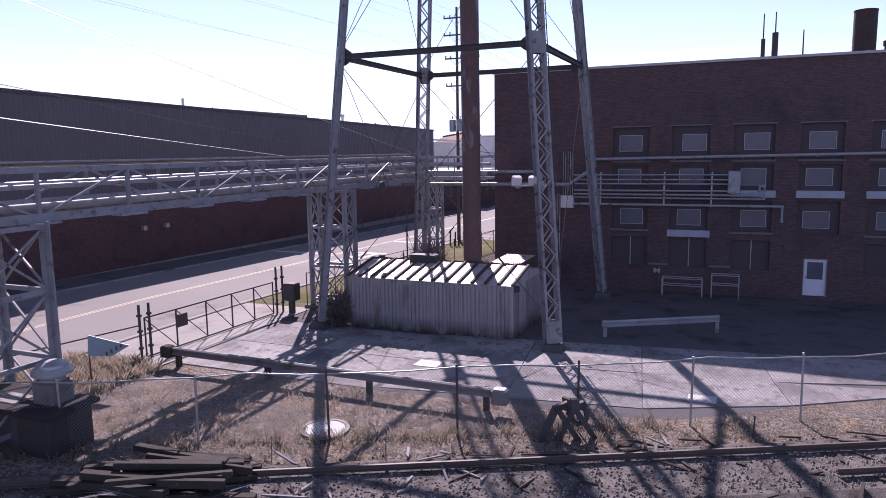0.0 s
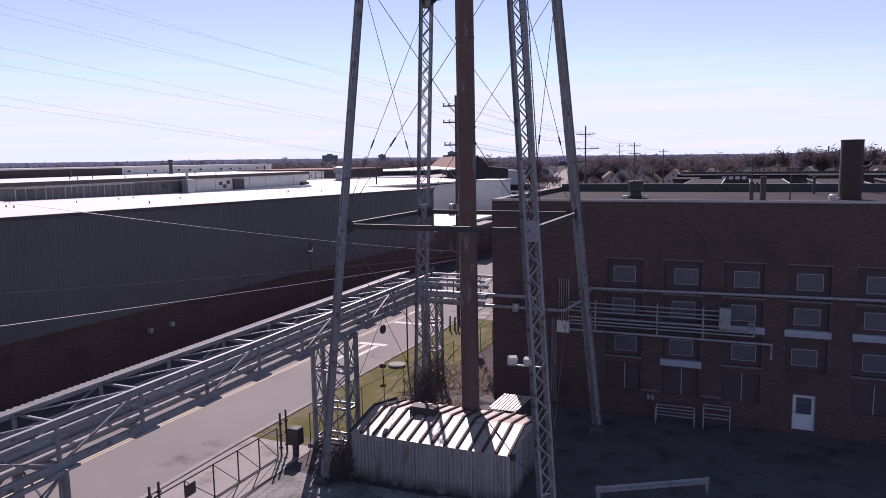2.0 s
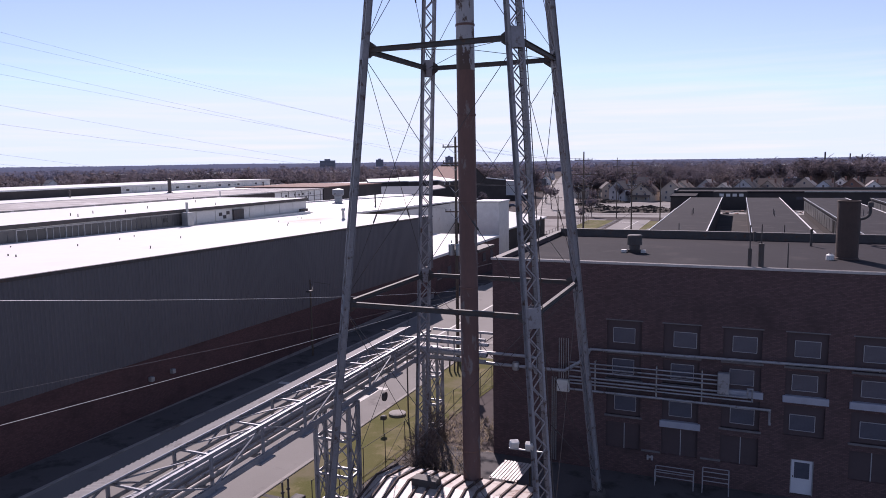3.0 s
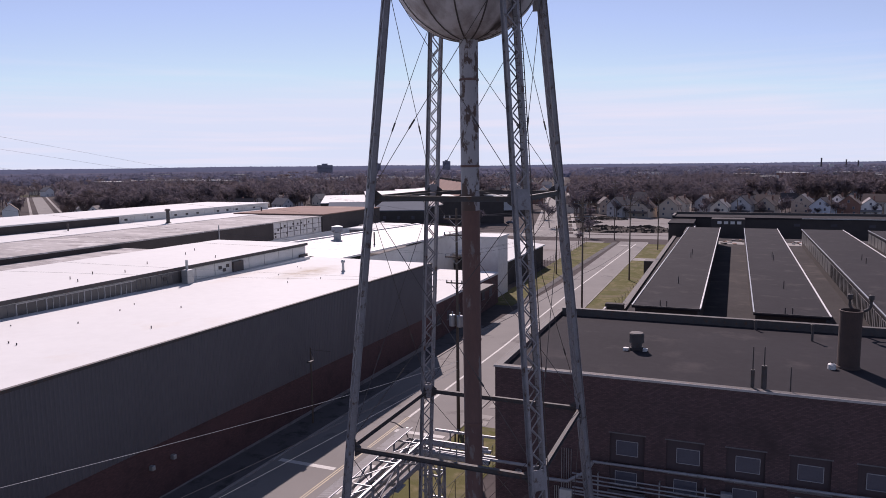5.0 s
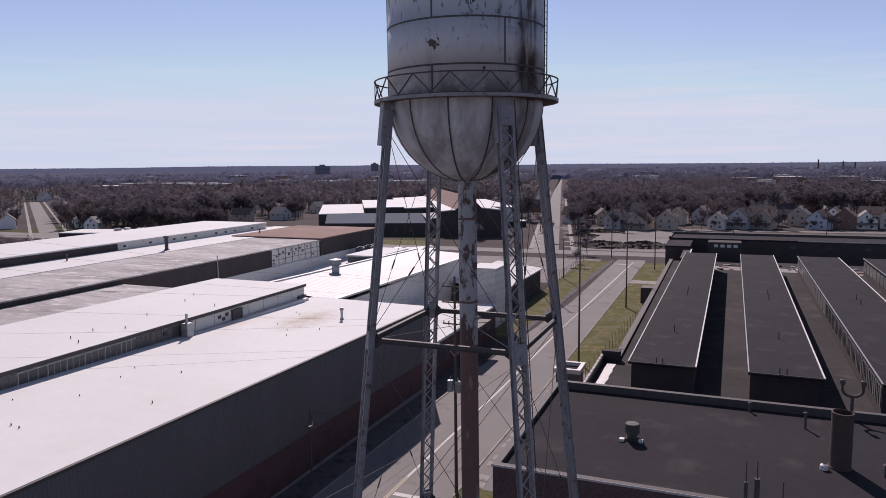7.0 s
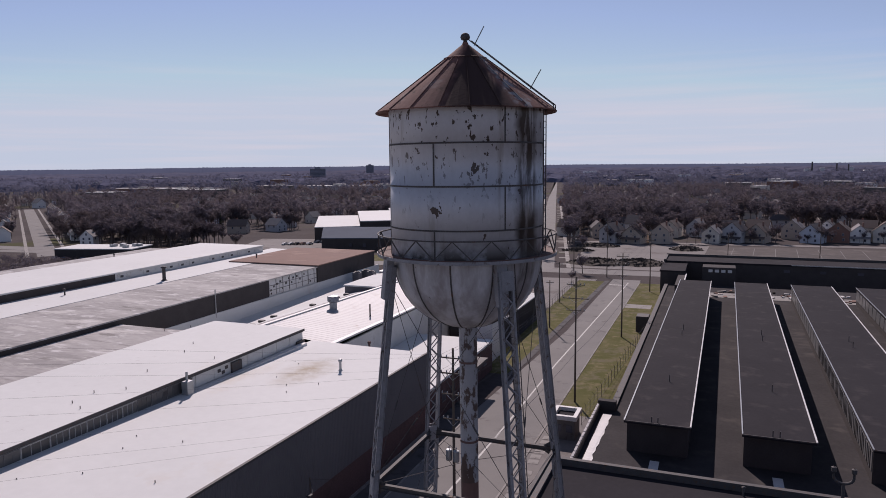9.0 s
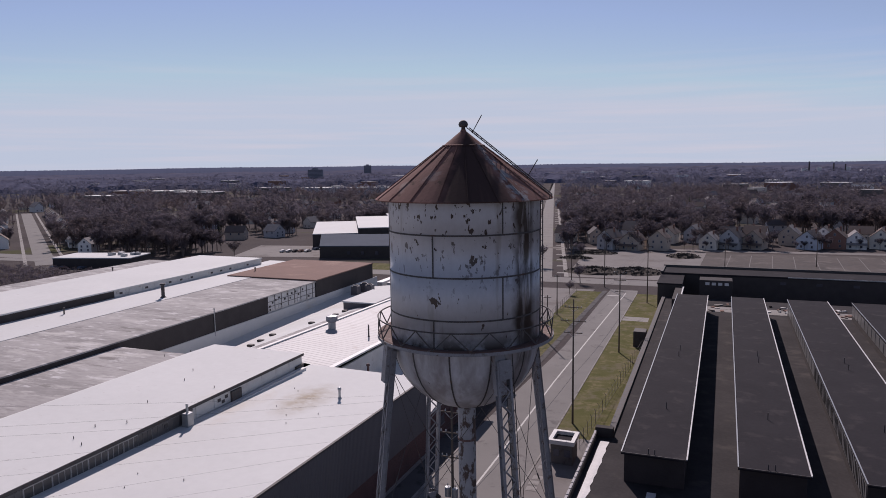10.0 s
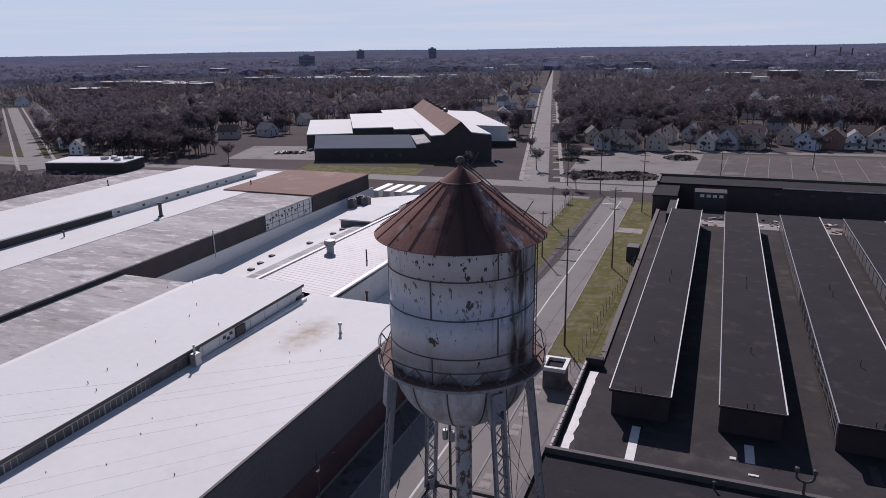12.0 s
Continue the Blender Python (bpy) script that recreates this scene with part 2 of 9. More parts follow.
M = {}
M["steel"] = material("weathered_steel_paint", (0.285, 0.288, 0.318), (0.170, 0.168, 0.182), rough=0.5, big=1.5, fine=14, bump=0.2, stain=(0.075, 0.042, 0.032), stain_scale=2.5, stain_cut=(0.56, 0.68), spec=0.4)
M["steel_dark"] = material("dark_iron", (0.085, 0.078, 0.08), (0.048, 0.043, 0.043), rough=0.75, big=2, fine=20, stain=(0.10, 0.05, 0.03), stain_scale=3)
M["silver"] = material("aluminium_paint", (0.34, 0.35, 0.38), (0.215, 0.22, 0.24), rough=0.45, metal=0.15, big=1.2, fine=12, stain=(0.10, 0.08, 0.075), stain_scale=2.2, stain_cut=(0.56, 0.70))
M["galv"] = material("galvanised_steel", (0.42, 0.43, 0.44), (0.30, 0.31, 0.32), rough=0.45, metal=0.5, big=2, fine=16)
M["rust"] = material("rust_red_riser", (0.158, 0.086, 0.075), (0.102, 0.058, 0.052), rough=0.75, big=0.9, fine=8, bump=0.3, stretch=(1, 1, 0.35), stain=(0.19, 0.165, 0.16), stain_scale=1.6, stain_cut=(0.56, 0.63))
M["tank"] = material("tank_paint", (0.54, 0.545, 0.585), (0.41, 0.41, 0.445), rough=0.5, big=0.5, fine=5, bump=0.12, stretch=(1, 1, 0.6))
M["rust_roof"] = material("rust_roof", (0.255, 0.132, 0.112), (0.165, 0.085, 0.072), rough=0.85, big=0.7, fine=7, bump=0.25, stain=(0.27, 0.19, 0.17), stain_scale=0.8, stain_cut=(0.56, 0.68), spec=0.1)
M["riser_paint"] = material("flaked_riser_paint", (0.36, 0.36, 0.385), (0.27, 0.265, 0.28), rough=0.6, big=0.8, fine=6, bump=0.2, stretch=(1, 1, 0.5), stain=(0.08, 0.05, 0.042), stain_scale=1.3, stain_cut=(0.52, 0.56))
M["wood_pole"] = material("pole_wood", (0.13, 0.10, 0.08), (0.08, 0.065, 0.055), rough=0.9, big=1.2, fine=18, stretch=(4, 4, 0.4), bump=0.4)
M["old_wood"] = material("old_timber", (0.085, 0.07, 0.06), (0.035, 0.03, 0.027), rough=0.9, big=1.0, fine=14, bump=0.4, spec=0.15)
M["concrete"] = material("yard_concrete", (0.33, 0.312, 0.296), (0.24, 0.226, 0.215), rough=0.9, big=0.18, fine=6, bump=0.2, stain=(0.13, 0.115, 0.105), stain_scale=0.35, stain_cut=(0.53, 0.70), spec=0.2)
M["asphalt"] = material("worn_asphalt", (0.235, 0.222, 0.213), (0.175, 0.166, 0.16), rough=0.9, big=0.12, fine=20, bump=0.2, stain=(0.11, 0.10, 0.10), stain_scale=0.25, stain_cut=(0.58, 0.72), spec=0.2)
M["lot"] = material("old_parking_asphalt", (0.24, 0.22, 0.21), (0.17, 0.16, 0.155), rough=0.9, big=0.04, fine=0.6, bump=0.1, stain=(0.13, 0.11, 0.10), stain_scale=0.08, stain_cut=(0.55, 0.7), spec=0.15)
M["paint_white"] = material("road_paint_white", (0.62, 0.61, 0.58), (0.40, 0.39, 0.37), rough=0.8, big=3, fine=25)
M["paint_yellow"] = material("road_paint_yellow", (0.52, 0.45, 0.31), (0.36, 0.31, 0.23), rough=0.8, big=3, fine=25)
M["grass"] = material("spring_grass", (0.088, 0.092, 0.032), (0.135, 0.122, 0.058), rough=0.95, big=0.25, fine=10, amount=0.8, bump=0.5, stain=(0.20, 0.17, 0.10), stain_scale=0.5, stain_cut=(0.52, 0.7), spec=0.05)
M["dry"] = material("dry_grass_and_gravel", (0.23, 0.195, 0.165), (0.085, 0.072, 0.062), rough=0.95, big=0.4, fine=9, amount=1.5, bump=1.0, stain=(0.33, 0.29, 0.26), stain_scale=0.7, stain_cut=(0.54, 0.68), spec=0.05)
M["dry_blade"] = material("dry_grass_blades", (0.37, 0.315, 0.245), (0.245, 0.205, 0.155), rough=0.9, big=2, fine=10, rand=0.2)
M["ballast"] = material("ballast_stone", (0.165, 0.148, 0.138), (0.05, 0.045, 0.042), rough=0.95, big=2.0, fine=18, amount=1.0, bump=0.8, spec=0.1)
M["white_roof"] = material("white_membrane_roof", (0.665, 0.67, 0.66), (0.565, 0.57, 0.56), rough=0.8, big=0.06, fine=0.9, amount=0.4, bump=0.05, stain=(0.55, 0.50, 0.44), stain_scale=0.05, stain_cut=(0.62, 0.8), spec=0.25)
M["grey_roof"] = material("grey_felt_roof", (0.43, 0.41, 0.40), (0.29, 0.275, 0.27), rough=0.9, big=0.07, fine=0.9, amount=1.1, stretch=(0.5, 1.6, 1), bump=0.1, stain=(0.52, 0.50, 0.48), stain_scale=0.15, stain_cut=(0.55, 0.66), spec=0.2)
M["dark_roof"] = material("dark_bitumen_roof", (0.034, 0.031, 0.036), (0.023, 0.021, 0.025), rough=0.95, big=0.12, fine=2.0, amount=0.6, bump=0.15, stain=(0.050, 0.044, 0.047), stain_scale=0.3, stain_cut=(0.55, 0.7), spec=0.12)
M["dark_wall"] = material("dark_shed_wall", (0.078, 0.069, 0.069), (0.052, 0.046, 0.046), rough=0.85, big=0.4, fine=5, spec=0.15)
M["infill"] = material("sooty_window_infill", (0.088, 0.062, 0.068), (0.064, 0.048, 0.054), rough=0.8, big=0.8, fine=6, bump=0.15)
M["cladding"] = material("grey_ribbed_cladding", (0.132, 0.127, 0.140), (0.102, 0.099, 0.110), rough=0.6, big=0.15, fine=4, stretch=(1, 1, 0.2), bump=0.05, spec=0.3)
M["white_trim"] = material("white_metal_trim", (0.70, 0.69, 0.68), (0.52, 0.51, 0.50), rough=0.6, big=1.0, fine=8)
M["white_panel"] = material("white_wall_panel", (0.66, 0.65, 0.63), (0.52, 0.51, 0.49), rough=0.7, big=0.4, fine=5, stain=(0.35, 0.31, 0.28), stain_scale=0.6, stain_cut=(0.6, 0.75))
M["shed_metal"] = material("cream_shed_metal", (0.405, 0.375, 0.39), (0.30, 0.278, 0.29), rough=0.6, big=0.6, fine=6, stretch=(1, 1, 0.3), stain=(0.18, 0.13, 0.105), stain_scale=1.1, stain_cut=(0.58, 0.73))
M["shed_roof"] = material("shed_roof_metal", (0.44, 0.40, 0.37), (0.33, 0.28, 0.25), rough=0.5, big=0.8, fine=6, stain=(0.17, 0.085, 0.055), stain_scale=1.3, stain_cut=(0.52, 0.68))
# lightened blue-grey base stands in for sky reflected in the panes
M["glass_dark"] = material("dirty_glass_sky_tint", (0.105, 0.11, 0.145), (0.07, 0.074, 0.10), rough=0.25, big=0.9, fine=6, bump=0.02, spec=0.5)
M["glass_block"] = material("blocked_window_panel", (0.070, 0.066, 0.082), (0.042, 0.039, 0.050), rough=0.7, big=1.0, fine=9, rand=0.35)
M["sill"] = material("limestone_sill", (0.20, 0.19, 0.20), (0.11, 0.105, 0.11), rough=0.85, big=1.5, fine=12)
M["white_sash"] = material("white_sash_paint", (0.42, 0.42, 0.45), (0.24, 0.24, 0.26), rough=0.6, big=2, fine=12)
M["door"] = material("white_steel_door", (0.66, 0.68, 0.74), (0.56, 0.58, 0.64), rough=0.5, big=1.5, fine=10)
M["blue_sheet"] = material("pale_blue_sheet", (0.24, 0.34, 0.42), (0.18, 0.26, 0.33), rough=0.5)
M["bluegrey_roof"] = material("blue_grey_metal_roof", (0.10, 0.12, 0.155), (0.075, 0.09, 0.12), rough=0.95, big=0.1, fine=2, spec=0.1)
M["brown_roof"] = material("brown_felt_roof", (0.27, 0.17, 0.14), (0.20, 0.13, 0.11), rough=0.9, big=0.08, fine=1.5, stain=(0.32, 0.22, 0.18), stain_scale=0.12, spec=0.15)
M["bark"] = material("bare_bark", (0.19, 0.155, 0.145), (0.125, 0.10, 0.096), rough=0.95, big=1.0, fine=10, spec=0.1)
M["twig"] = material("bare_twigs", (0.220, 0.192, 0.220), (0.152, 0.135, 0.160), rough=0.95, big=0.03, fine=0.5, amount=0.9, bump=0, stain=(0.205, 0.165, 0.166), stain_scale=0.012, stain_cut=(0.5, 0.65), spec=0.05)
M["conifer"] = material("conifer_needles", (0.030, 0.042, 0.025), (0.018, 0.026, 0.018), rough=0.95, big=0.5, fine=4, bump=0, spec=0.1)
M["brick"] = brick_material("dark_red_brick", (0.132, 0.077, 0.078), (0.100, 0.066, 0.069), (0.62, 0.66, 0.7))
M["brick_wall"] = brick_material("red_factory_brick", (0.120, 0.058, 0.057), (0.095, 0.052, 0.053), (0.7, 0.74, 0.78))
M["wire"] = material("line_wire", (0.12, 0.12, 0.13), (0.09, 0.09, 0.10), rough=0.95, big=1, fine=5, bump=0, spec=0.02)
M["rail"] = material("rail_steel", (0.11, 0.085, 0.075), (0.065, 0.05, 0.045), rough=0.65, metal=0.2, big=2, fine=15)
M["clere"] = material("clerestory_glass", (0.20, 0.20, 0.20), (0.12, 0.12, 0.125), rough=0.3, big=0.4, fine=3)
M["bay_glass"] = material("bay_glazing", (0.12, 0.115, 0.115), (0.07, 0.068, 0.07), rough=0.35, big=0.3, fine=2, rand=0.3)
M["cor_roof"] = material("corrugated_roof", (0.37, 0.37, 0.385), (0.28, 0.28, 0.295), rough=0.6, big=0.1, fine=1.5, stain=(0.20, 0.155, 0.125), stain_scale=0.2, stain_cut=(0.6, 0.75))
M["coping"] = material("pale_coping", (0.50, 0.48, 0.48), (0.36, 0.345, 0.345), rough=0.8, big=1, fine=8)
M["plinth"] = material("plinth_concrete", (0.17, 0.155, 0.15), (0.11, 0.10, 0.098), rough=0.9, big=0.5, fine=7, stain=(0.07, 0.055, 0.05), stain_scale=0.7)


M["plate_rust"] = material("rusted_plate", (0.150, 0.078, 0.064), (0.085, 0.050, 0.044), rough=0.85, big=1.5, fine=10, stain=(0.24, 0.20, 0.19), stain_scale=2.0, stain_cut=(0.58, 0.68))
M["rust_dark"] = material("dark_rust", (0.085, 0.055, 0.047), (0.05, 0.036, 0.033), rough=0.85, big=1.5, fine=12)
M["block_grey"] = material("distant_grey_block", (0.20, 0.21, 0.26), (0.15, 0.16, 0.20), rough=0.9, big=0.05, fine=0.5)
M["pale_stone"] = material("pale_ballast_stone", (0.36, 0.34, 0.325), (0.20, 0.187, 0.18), rough=0.95, big=2.0, fine=18, amount=1.0, bump=0.5, spec=0.1)
M["blue_sill"] = material("pale_blue_sill_paint", (0.40, 0.42, 0.50), (0.30, 0.32, 0.38), rough=0.7, big=1.5, fine=10)
M["cover_sheet"] = material("weathered_cover_sheet", (0.37, 0.35, 0.33), (0.26, 0.245, 0.235), rough=0.6, big=0.7, fine=9, stain=(0.17, 0.14, 0.12), stain_scale=1.1)
M["pale_plinth"] = material("pale_plinth_concrete", (0.27, 0.255, 0.25), (0.19, 0.178, 0.175), rough=0.9, big=0.3, fine=7, stain=(0.12, 0.105, 0.10), stain_scale=0.4)

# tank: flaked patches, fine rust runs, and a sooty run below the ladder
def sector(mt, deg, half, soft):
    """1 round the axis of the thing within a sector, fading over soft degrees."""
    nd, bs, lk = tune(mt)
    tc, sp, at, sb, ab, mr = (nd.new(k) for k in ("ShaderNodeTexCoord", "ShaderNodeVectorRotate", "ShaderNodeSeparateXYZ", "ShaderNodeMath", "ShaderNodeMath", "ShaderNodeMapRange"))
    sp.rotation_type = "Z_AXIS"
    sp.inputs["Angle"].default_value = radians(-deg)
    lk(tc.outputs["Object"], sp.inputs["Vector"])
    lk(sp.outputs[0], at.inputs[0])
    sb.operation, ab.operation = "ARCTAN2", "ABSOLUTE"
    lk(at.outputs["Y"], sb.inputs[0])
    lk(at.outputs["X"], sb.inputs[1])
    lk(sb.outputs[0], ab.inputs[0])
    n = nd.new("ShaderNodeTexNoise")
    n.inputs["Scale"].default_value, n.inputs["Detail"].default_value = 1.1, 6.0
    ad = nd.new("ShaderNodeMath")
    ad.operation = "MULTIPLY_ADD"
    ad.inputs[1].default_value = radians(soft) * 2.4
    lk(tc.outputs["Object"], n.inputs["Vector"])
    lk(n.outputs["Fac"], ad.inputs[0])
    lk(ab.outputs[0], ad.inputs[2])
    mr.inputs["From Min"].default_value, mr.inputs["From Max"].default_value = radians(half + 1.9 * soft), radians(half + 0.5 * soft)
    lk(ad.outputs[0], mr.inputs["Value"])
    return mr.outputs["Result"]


def height(mt, lo, hi):
    """A factor that runs from 0 at height lo to 1 at height hi of the thing."""
    nd, bs, lk = tune(mt)
    tc, sp, mr = (nd.new(k) for k in ("ShaderNodeTexCoord", "ShaderNodeSeparateXYZ", "ShaderNodeMapRange"))
    mr.inputs["From Min"].default_value, mr.inputs["From Max"].default_value = lo, hi
    lk(tc.outputs["Object"], sp.inputs[0])
    lk(sp.outputs["Z"], mr.inputs["Value"])
    return mr.outputs["Result"]


tk = M["tank"]
layer(tk, noise_cut(tk, 1.0, 0.58, 0.72, (1.0, 1.0, 0.10)), (0.27, 0.24, 0.23))
layer(tk, times(tk, times(tk, height(tk, 37.3, 36.2), height(tk, 35.95, 36.1)), noise_cut(tk, 0.8, 0.35, 0.55)), (0.07, 0.055, 0.05))
layer(tk, times(tk, sector(tk, -23.5, 10.5, 5.0), noise_cut(tk, 1.6, 0.34, 0.47, (1, 1, 0.15))), (0.060, 0.046, 0.042))
layer(tk, times(tk, height(tk, 38.5, 40.5), noise_cut(tk, 1.7, 0.64, 0.655, (1, 1, 0.75), 5.0, (3, 1, 7))), (0.045, 0.03, 0.026))
layer(tk, times(tk, height(tk, 37.0, 41.8), noise_cut(tk, 3.6, 0.615, 0.635, (1, 1, 0.45), 3.0, (9, 4, 2))), (0.05, 0.033, 0.028))
layer(tk, noise_cut(tk, 1.5, 0.675, 0.69, (1, 1, 0.6), 4.0, (13, 5, 6)), (0.06, 0.04, 0.034))
rr_ = M["rust_roof"]
layer(rr_, noise_cut(rr_, 2.5, 0.60, 0.66, (1, 1, 0.4), 4.0, (1, 8, 3)), (0.10, 0.055, 0.045))
# one sector of the cone is darker, with uneven edges
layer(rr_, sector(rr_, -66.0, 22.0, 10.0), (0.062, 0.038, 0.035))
layer(rr_, times(rr_, sector(rr_, -33.0, 7.0, 4.0), noise_cut(rr_, 2.0, 0.45, 0.55, (1, 1, 0.3))), (0.30, 0.29, 0.30))
# open ground: dry grass, bare soil and leaf litter
M["ground"] = material("open_ground", (0.108, 0.094, 0.092), (0.074, 0.064, 0.064), rough=0.95, big=0.02, fine=0.7, amount=0.9, bump=0.3, stain=(0.085, 0.085, 0.045), stain_scale=0.012, stain_cut=(0.55, 0.66), spec=0.02)
# blue-grey base colours carry the haze over far woods and hills
M["far_wood"] = material("haze_blue_woodland", (0.130, 0.132, 0.185), (0.092, 0.096, 0.140), rough=1.0, big=0.006, fine=0.09, amount=0.9, bump=0, stain=(0.12, 0.115, 0.145), stain_scale=0.004, stain_cut=(0.52, 0.62), spec=0.0)
M["hill"] = material("haze_blue_hills", (0.105, 0.120, 0.180), (0.082, 0.095, 0.145), rough=1.0, big=0.0015, fine=0.01, bump=0, spec=0.0)

def let_light_through(mt, share):
    """Thin blades and twigs pass part of the light to their far side."""
    nd, bs, lk = tune(mt)
    tr, mx = nd.new("ShaderNodeBsdfTranslucent"), nd.new("ShaderNodeMixShader")
    mx.inputs[0].default_value = share
    lk(bs.inputs["Base Color"].links[0].from_socket, tr.inputs["Color"])
    lk(bs.outputs[0], mx.inputs[1])
    lk(tr.outputs[0], mx.inputs[2])
    lk(mx.outputs[0], nd["Material Output"].inputs["Surface"])


let_light_through(M["dry_blade"], 0.5)
# gravel: pebbles in dark soil, straw litter
dg = M["dry"]
layer(dg, noise_cut(dg, 17.0, 0.55, 0.60, (1, 1, 1), 2.0), (0.075, 0.062, 0.054))
layer(dg, noise_cut(dg, 23.0, 0.60, 0.63, (1, 1, 1), 1.0, (5, 3, 1)), (0.36, 0.33, 0.31))
layer(dg, times(dg, noise_cut(dg, 0.55, 0.50, 0.62, (1, 1, 1), 4.0, (7, 2, 0)), noise_cut(dg, 6.0, 0.42, 0.6, (1, 1, 1), 4.0)), (0.30, 0.22, 0.14))
M["yard_slab"] = material("worn_yard_concrete", (0.265, 0.257, 0.255), (0.165, 0.158, 0.158), rough=0.9, big=0.35, fine=7, amount=0.9, bump=0.35, stain=(0.095, 0.088, 0.086), stain_scale=0.45, stain_cut=(0.50, 0.68), rand=0.12, spec=0.4)
ys_ = M["yard_slab"]
layer(ys_, noise_cut(ys_, 1.6, 0.55, 0.66, (1, 1, 1), 5.0, (4, 7, 0)), (0.12, 0.112, 0.11))
layer(ys_, noise_cut(ys_, 5.0, 0.60, 0.68, (1, 1, 1), 4.0, (1, 17, 0)), (0.34, 0.33, 0.32))
# asphalt made dark enough to hold the shade that lies over it
M["shade_asphalt"] = material("yard_asphalt_shade_dark", (0.12, 0.112, 0.115), (0.085, 0.08, 0.082), rough=0.95, big=0.3, fine=12, bump=0.3, stain=(0.055, 0.052, 0.052), stain_scale=0.5, stain_cut=(0.52, 0.66), spec=0.2)
M["low_roof"] = material("brown_bitumen_roof", (0.055, 0.050, 0.052), (0.036, 0.033, 0.035), rough=0.95, big=0.15, fine=2.0, amount=0.8, bump=0.15, stain=(0.074, 0.066, 0.064), stain_scale=0.25, stain_cut=(0.54, 0.68), spec=0.12)
M["dark_lot"] = material("dark_lot_asphalt", (0.115, 0.098, 0.092), (0.075, 0.066, 0.063), rough=0.95, big=0.03, fine=0.5, amount=0.9, bump=0.1, stain=(0.17, 0.15, 0.14), stain_scale=0.05, stain_cut=(0.55, 0.66), spec=0.2)
M["old_galv"] = material("dull_guard_rail_steel", (0.22, 0.215, 0.225), (0.14, 0.135, 0.14), rough=0.6, metal=0.2, big=1.5, fine=12, stain=(0.12, 0.08, 0.06), stain_scale=1.5)
M["wire_galv"] = material("galvanised_netting", (0.34, 0.34, 0.36), (0.22, 0.22, 0.24), rough=0.6, big=2, fine=10, bump=0)
# pump shed: splashed dirt and rust above the ground, thin rust runs
sm_ = M["shed_metal"]
layer(sm_, times(sm_, height(sm_, 0.75, 0.05), noise_cut(sm_, 2.2, 0.30, 0.52, (1, 1, 0.5))), (0.06, 0.045, 0.038))
layer(sm_, noise_cut(sm_, 3.0, 0.60, 0.70, (1.6, 1.6, 0.06), 5.0, (4, 4, 1)), (0.17, 0.135, 0.125))
# bowl of the tank: long soft smears down from the balcony, shade painted in
layer(tk, times(tk, height(tk, 36.0, 35.9), noise_cut(tk, 0.9, 0.42, 0.62, (1, 1, 0.25), 5.0, (2, 9, 4))), (0.27, 0.25, 0.26))
# brown soot spilt on the white roof beside the flue
M["white_roof_stained"] = material("stained_white_membrane", (0.665, 0.67, 0.66), (0.565, 0.57, 0.56), rough=0.8, big=0.06, fine=0.9, amount=0.4, bump=0.05, stain=(0.55, 0.50, 0.44), stain_scale=0.05, stain_cut=(0.62, 0.8), spec=0.25)
ws_ = M["white_roof_stained"]
nd_, bs_0, lk_ = tune(ws_)
co_, mp_, ln_, mr_ = (nd_.new(k) for k in ("ShaderNodeTexCoord", "ShaderNodeMapping", "ShaderNodeVectorMath", "ShaderNodeMapRange"))
mp_.vector_type = "TEXTURE"
mp_.inputs["Location"].default_value, mp_.inputs["Scale"].default_value = (-10.5, 61.5, 11.7), (4.2, 8.5, 4.0)
ln_.operation = "LENGTH"
mr_.inputs["From Min"].default_value, mr_.inputs["From Max"].default_value = 1.0, 0.1
lk_(co_.outputs["Object"], mp_.inputs["Vector"])
lk_(mp_.outputs[0], ln_.inputs[0])
lk_(ln_.outputs["Value"], mr_.inputs["Value"])
layer(ws_, times(ws_, mr_.outputs["Result"], noise_cut(ws_, 0.5, 0.28, 0.62)), (0.36, 0.30, 0.22))

tw_ = M["twig"]
layer(tw_, noise_cut(tw_, 0.07, 0.56, 0.66, (1, 1, 0.2), 3.0), (0.235, 0.203, 0.206))
layer(tw_, noise_cut(tw_, 0.05, 0.58, 0.68, (1, 1, 0.2), 3.0, (40, 9, 0)), (0.098, 0.086, 0.098))
layer(dg, noise_cut(dg, 7.0, 0.47, 0.62, (1, 1, 1), 6.0, (3, 11, 2)), (0.085, 0.070, 0.060))
layer(dg, noise_cut(dg, 11.0, 0.60, 0.66, (1, 1, 1), 3.0, (13, 1, 2)), (0.34, 0.30, 0.26))
M["creosote"] = material("creosoted_timber", (0.065, 0.056, 0.050), (0.033, 0.029, 0.026), rough=0.9, big=1.2, fine=16, bump=0.6, stretch=(1, 1, 1), stain=(0.14, 0.115, 0.10), stain_scale=3.0, stain_cut=(0.62, 0.70), spec=0.2)
gr_ = M["grass"]
layer(gr_, noise_cut(gr_, 0.22, 0.52, 0.66, (1, 1, 1), 5.0, (5, 2, 0)), (0.15, 0.132, 0.085))
# twigs tinted blue in the base colour to stand for distance haze
M["twig_hazed"] = material("haze_blue_twigs", (0.175, 0.176, 0.235), (0.123, 0.125, 0.175), rough=0.95, big=0.02, fine=0.4, amount=0.9, bump=0, stain=(0.205, 0.196, 0.245), stain_scale=0.03, stain_cut=(0.54, 0.66), spec=0.05)
let_light_through(M["twig"], 0.45)
let_light_through(M["twig_hazed"], 0.45)
gf_ = M["grey_roof"]
layer(gf_, noise_cut(gf_, 0.30, 0.56, 0.64, (0.6, 2.2, 1), 6.0, (3, 17, 0)), (0.56, 0.545, 0.54))
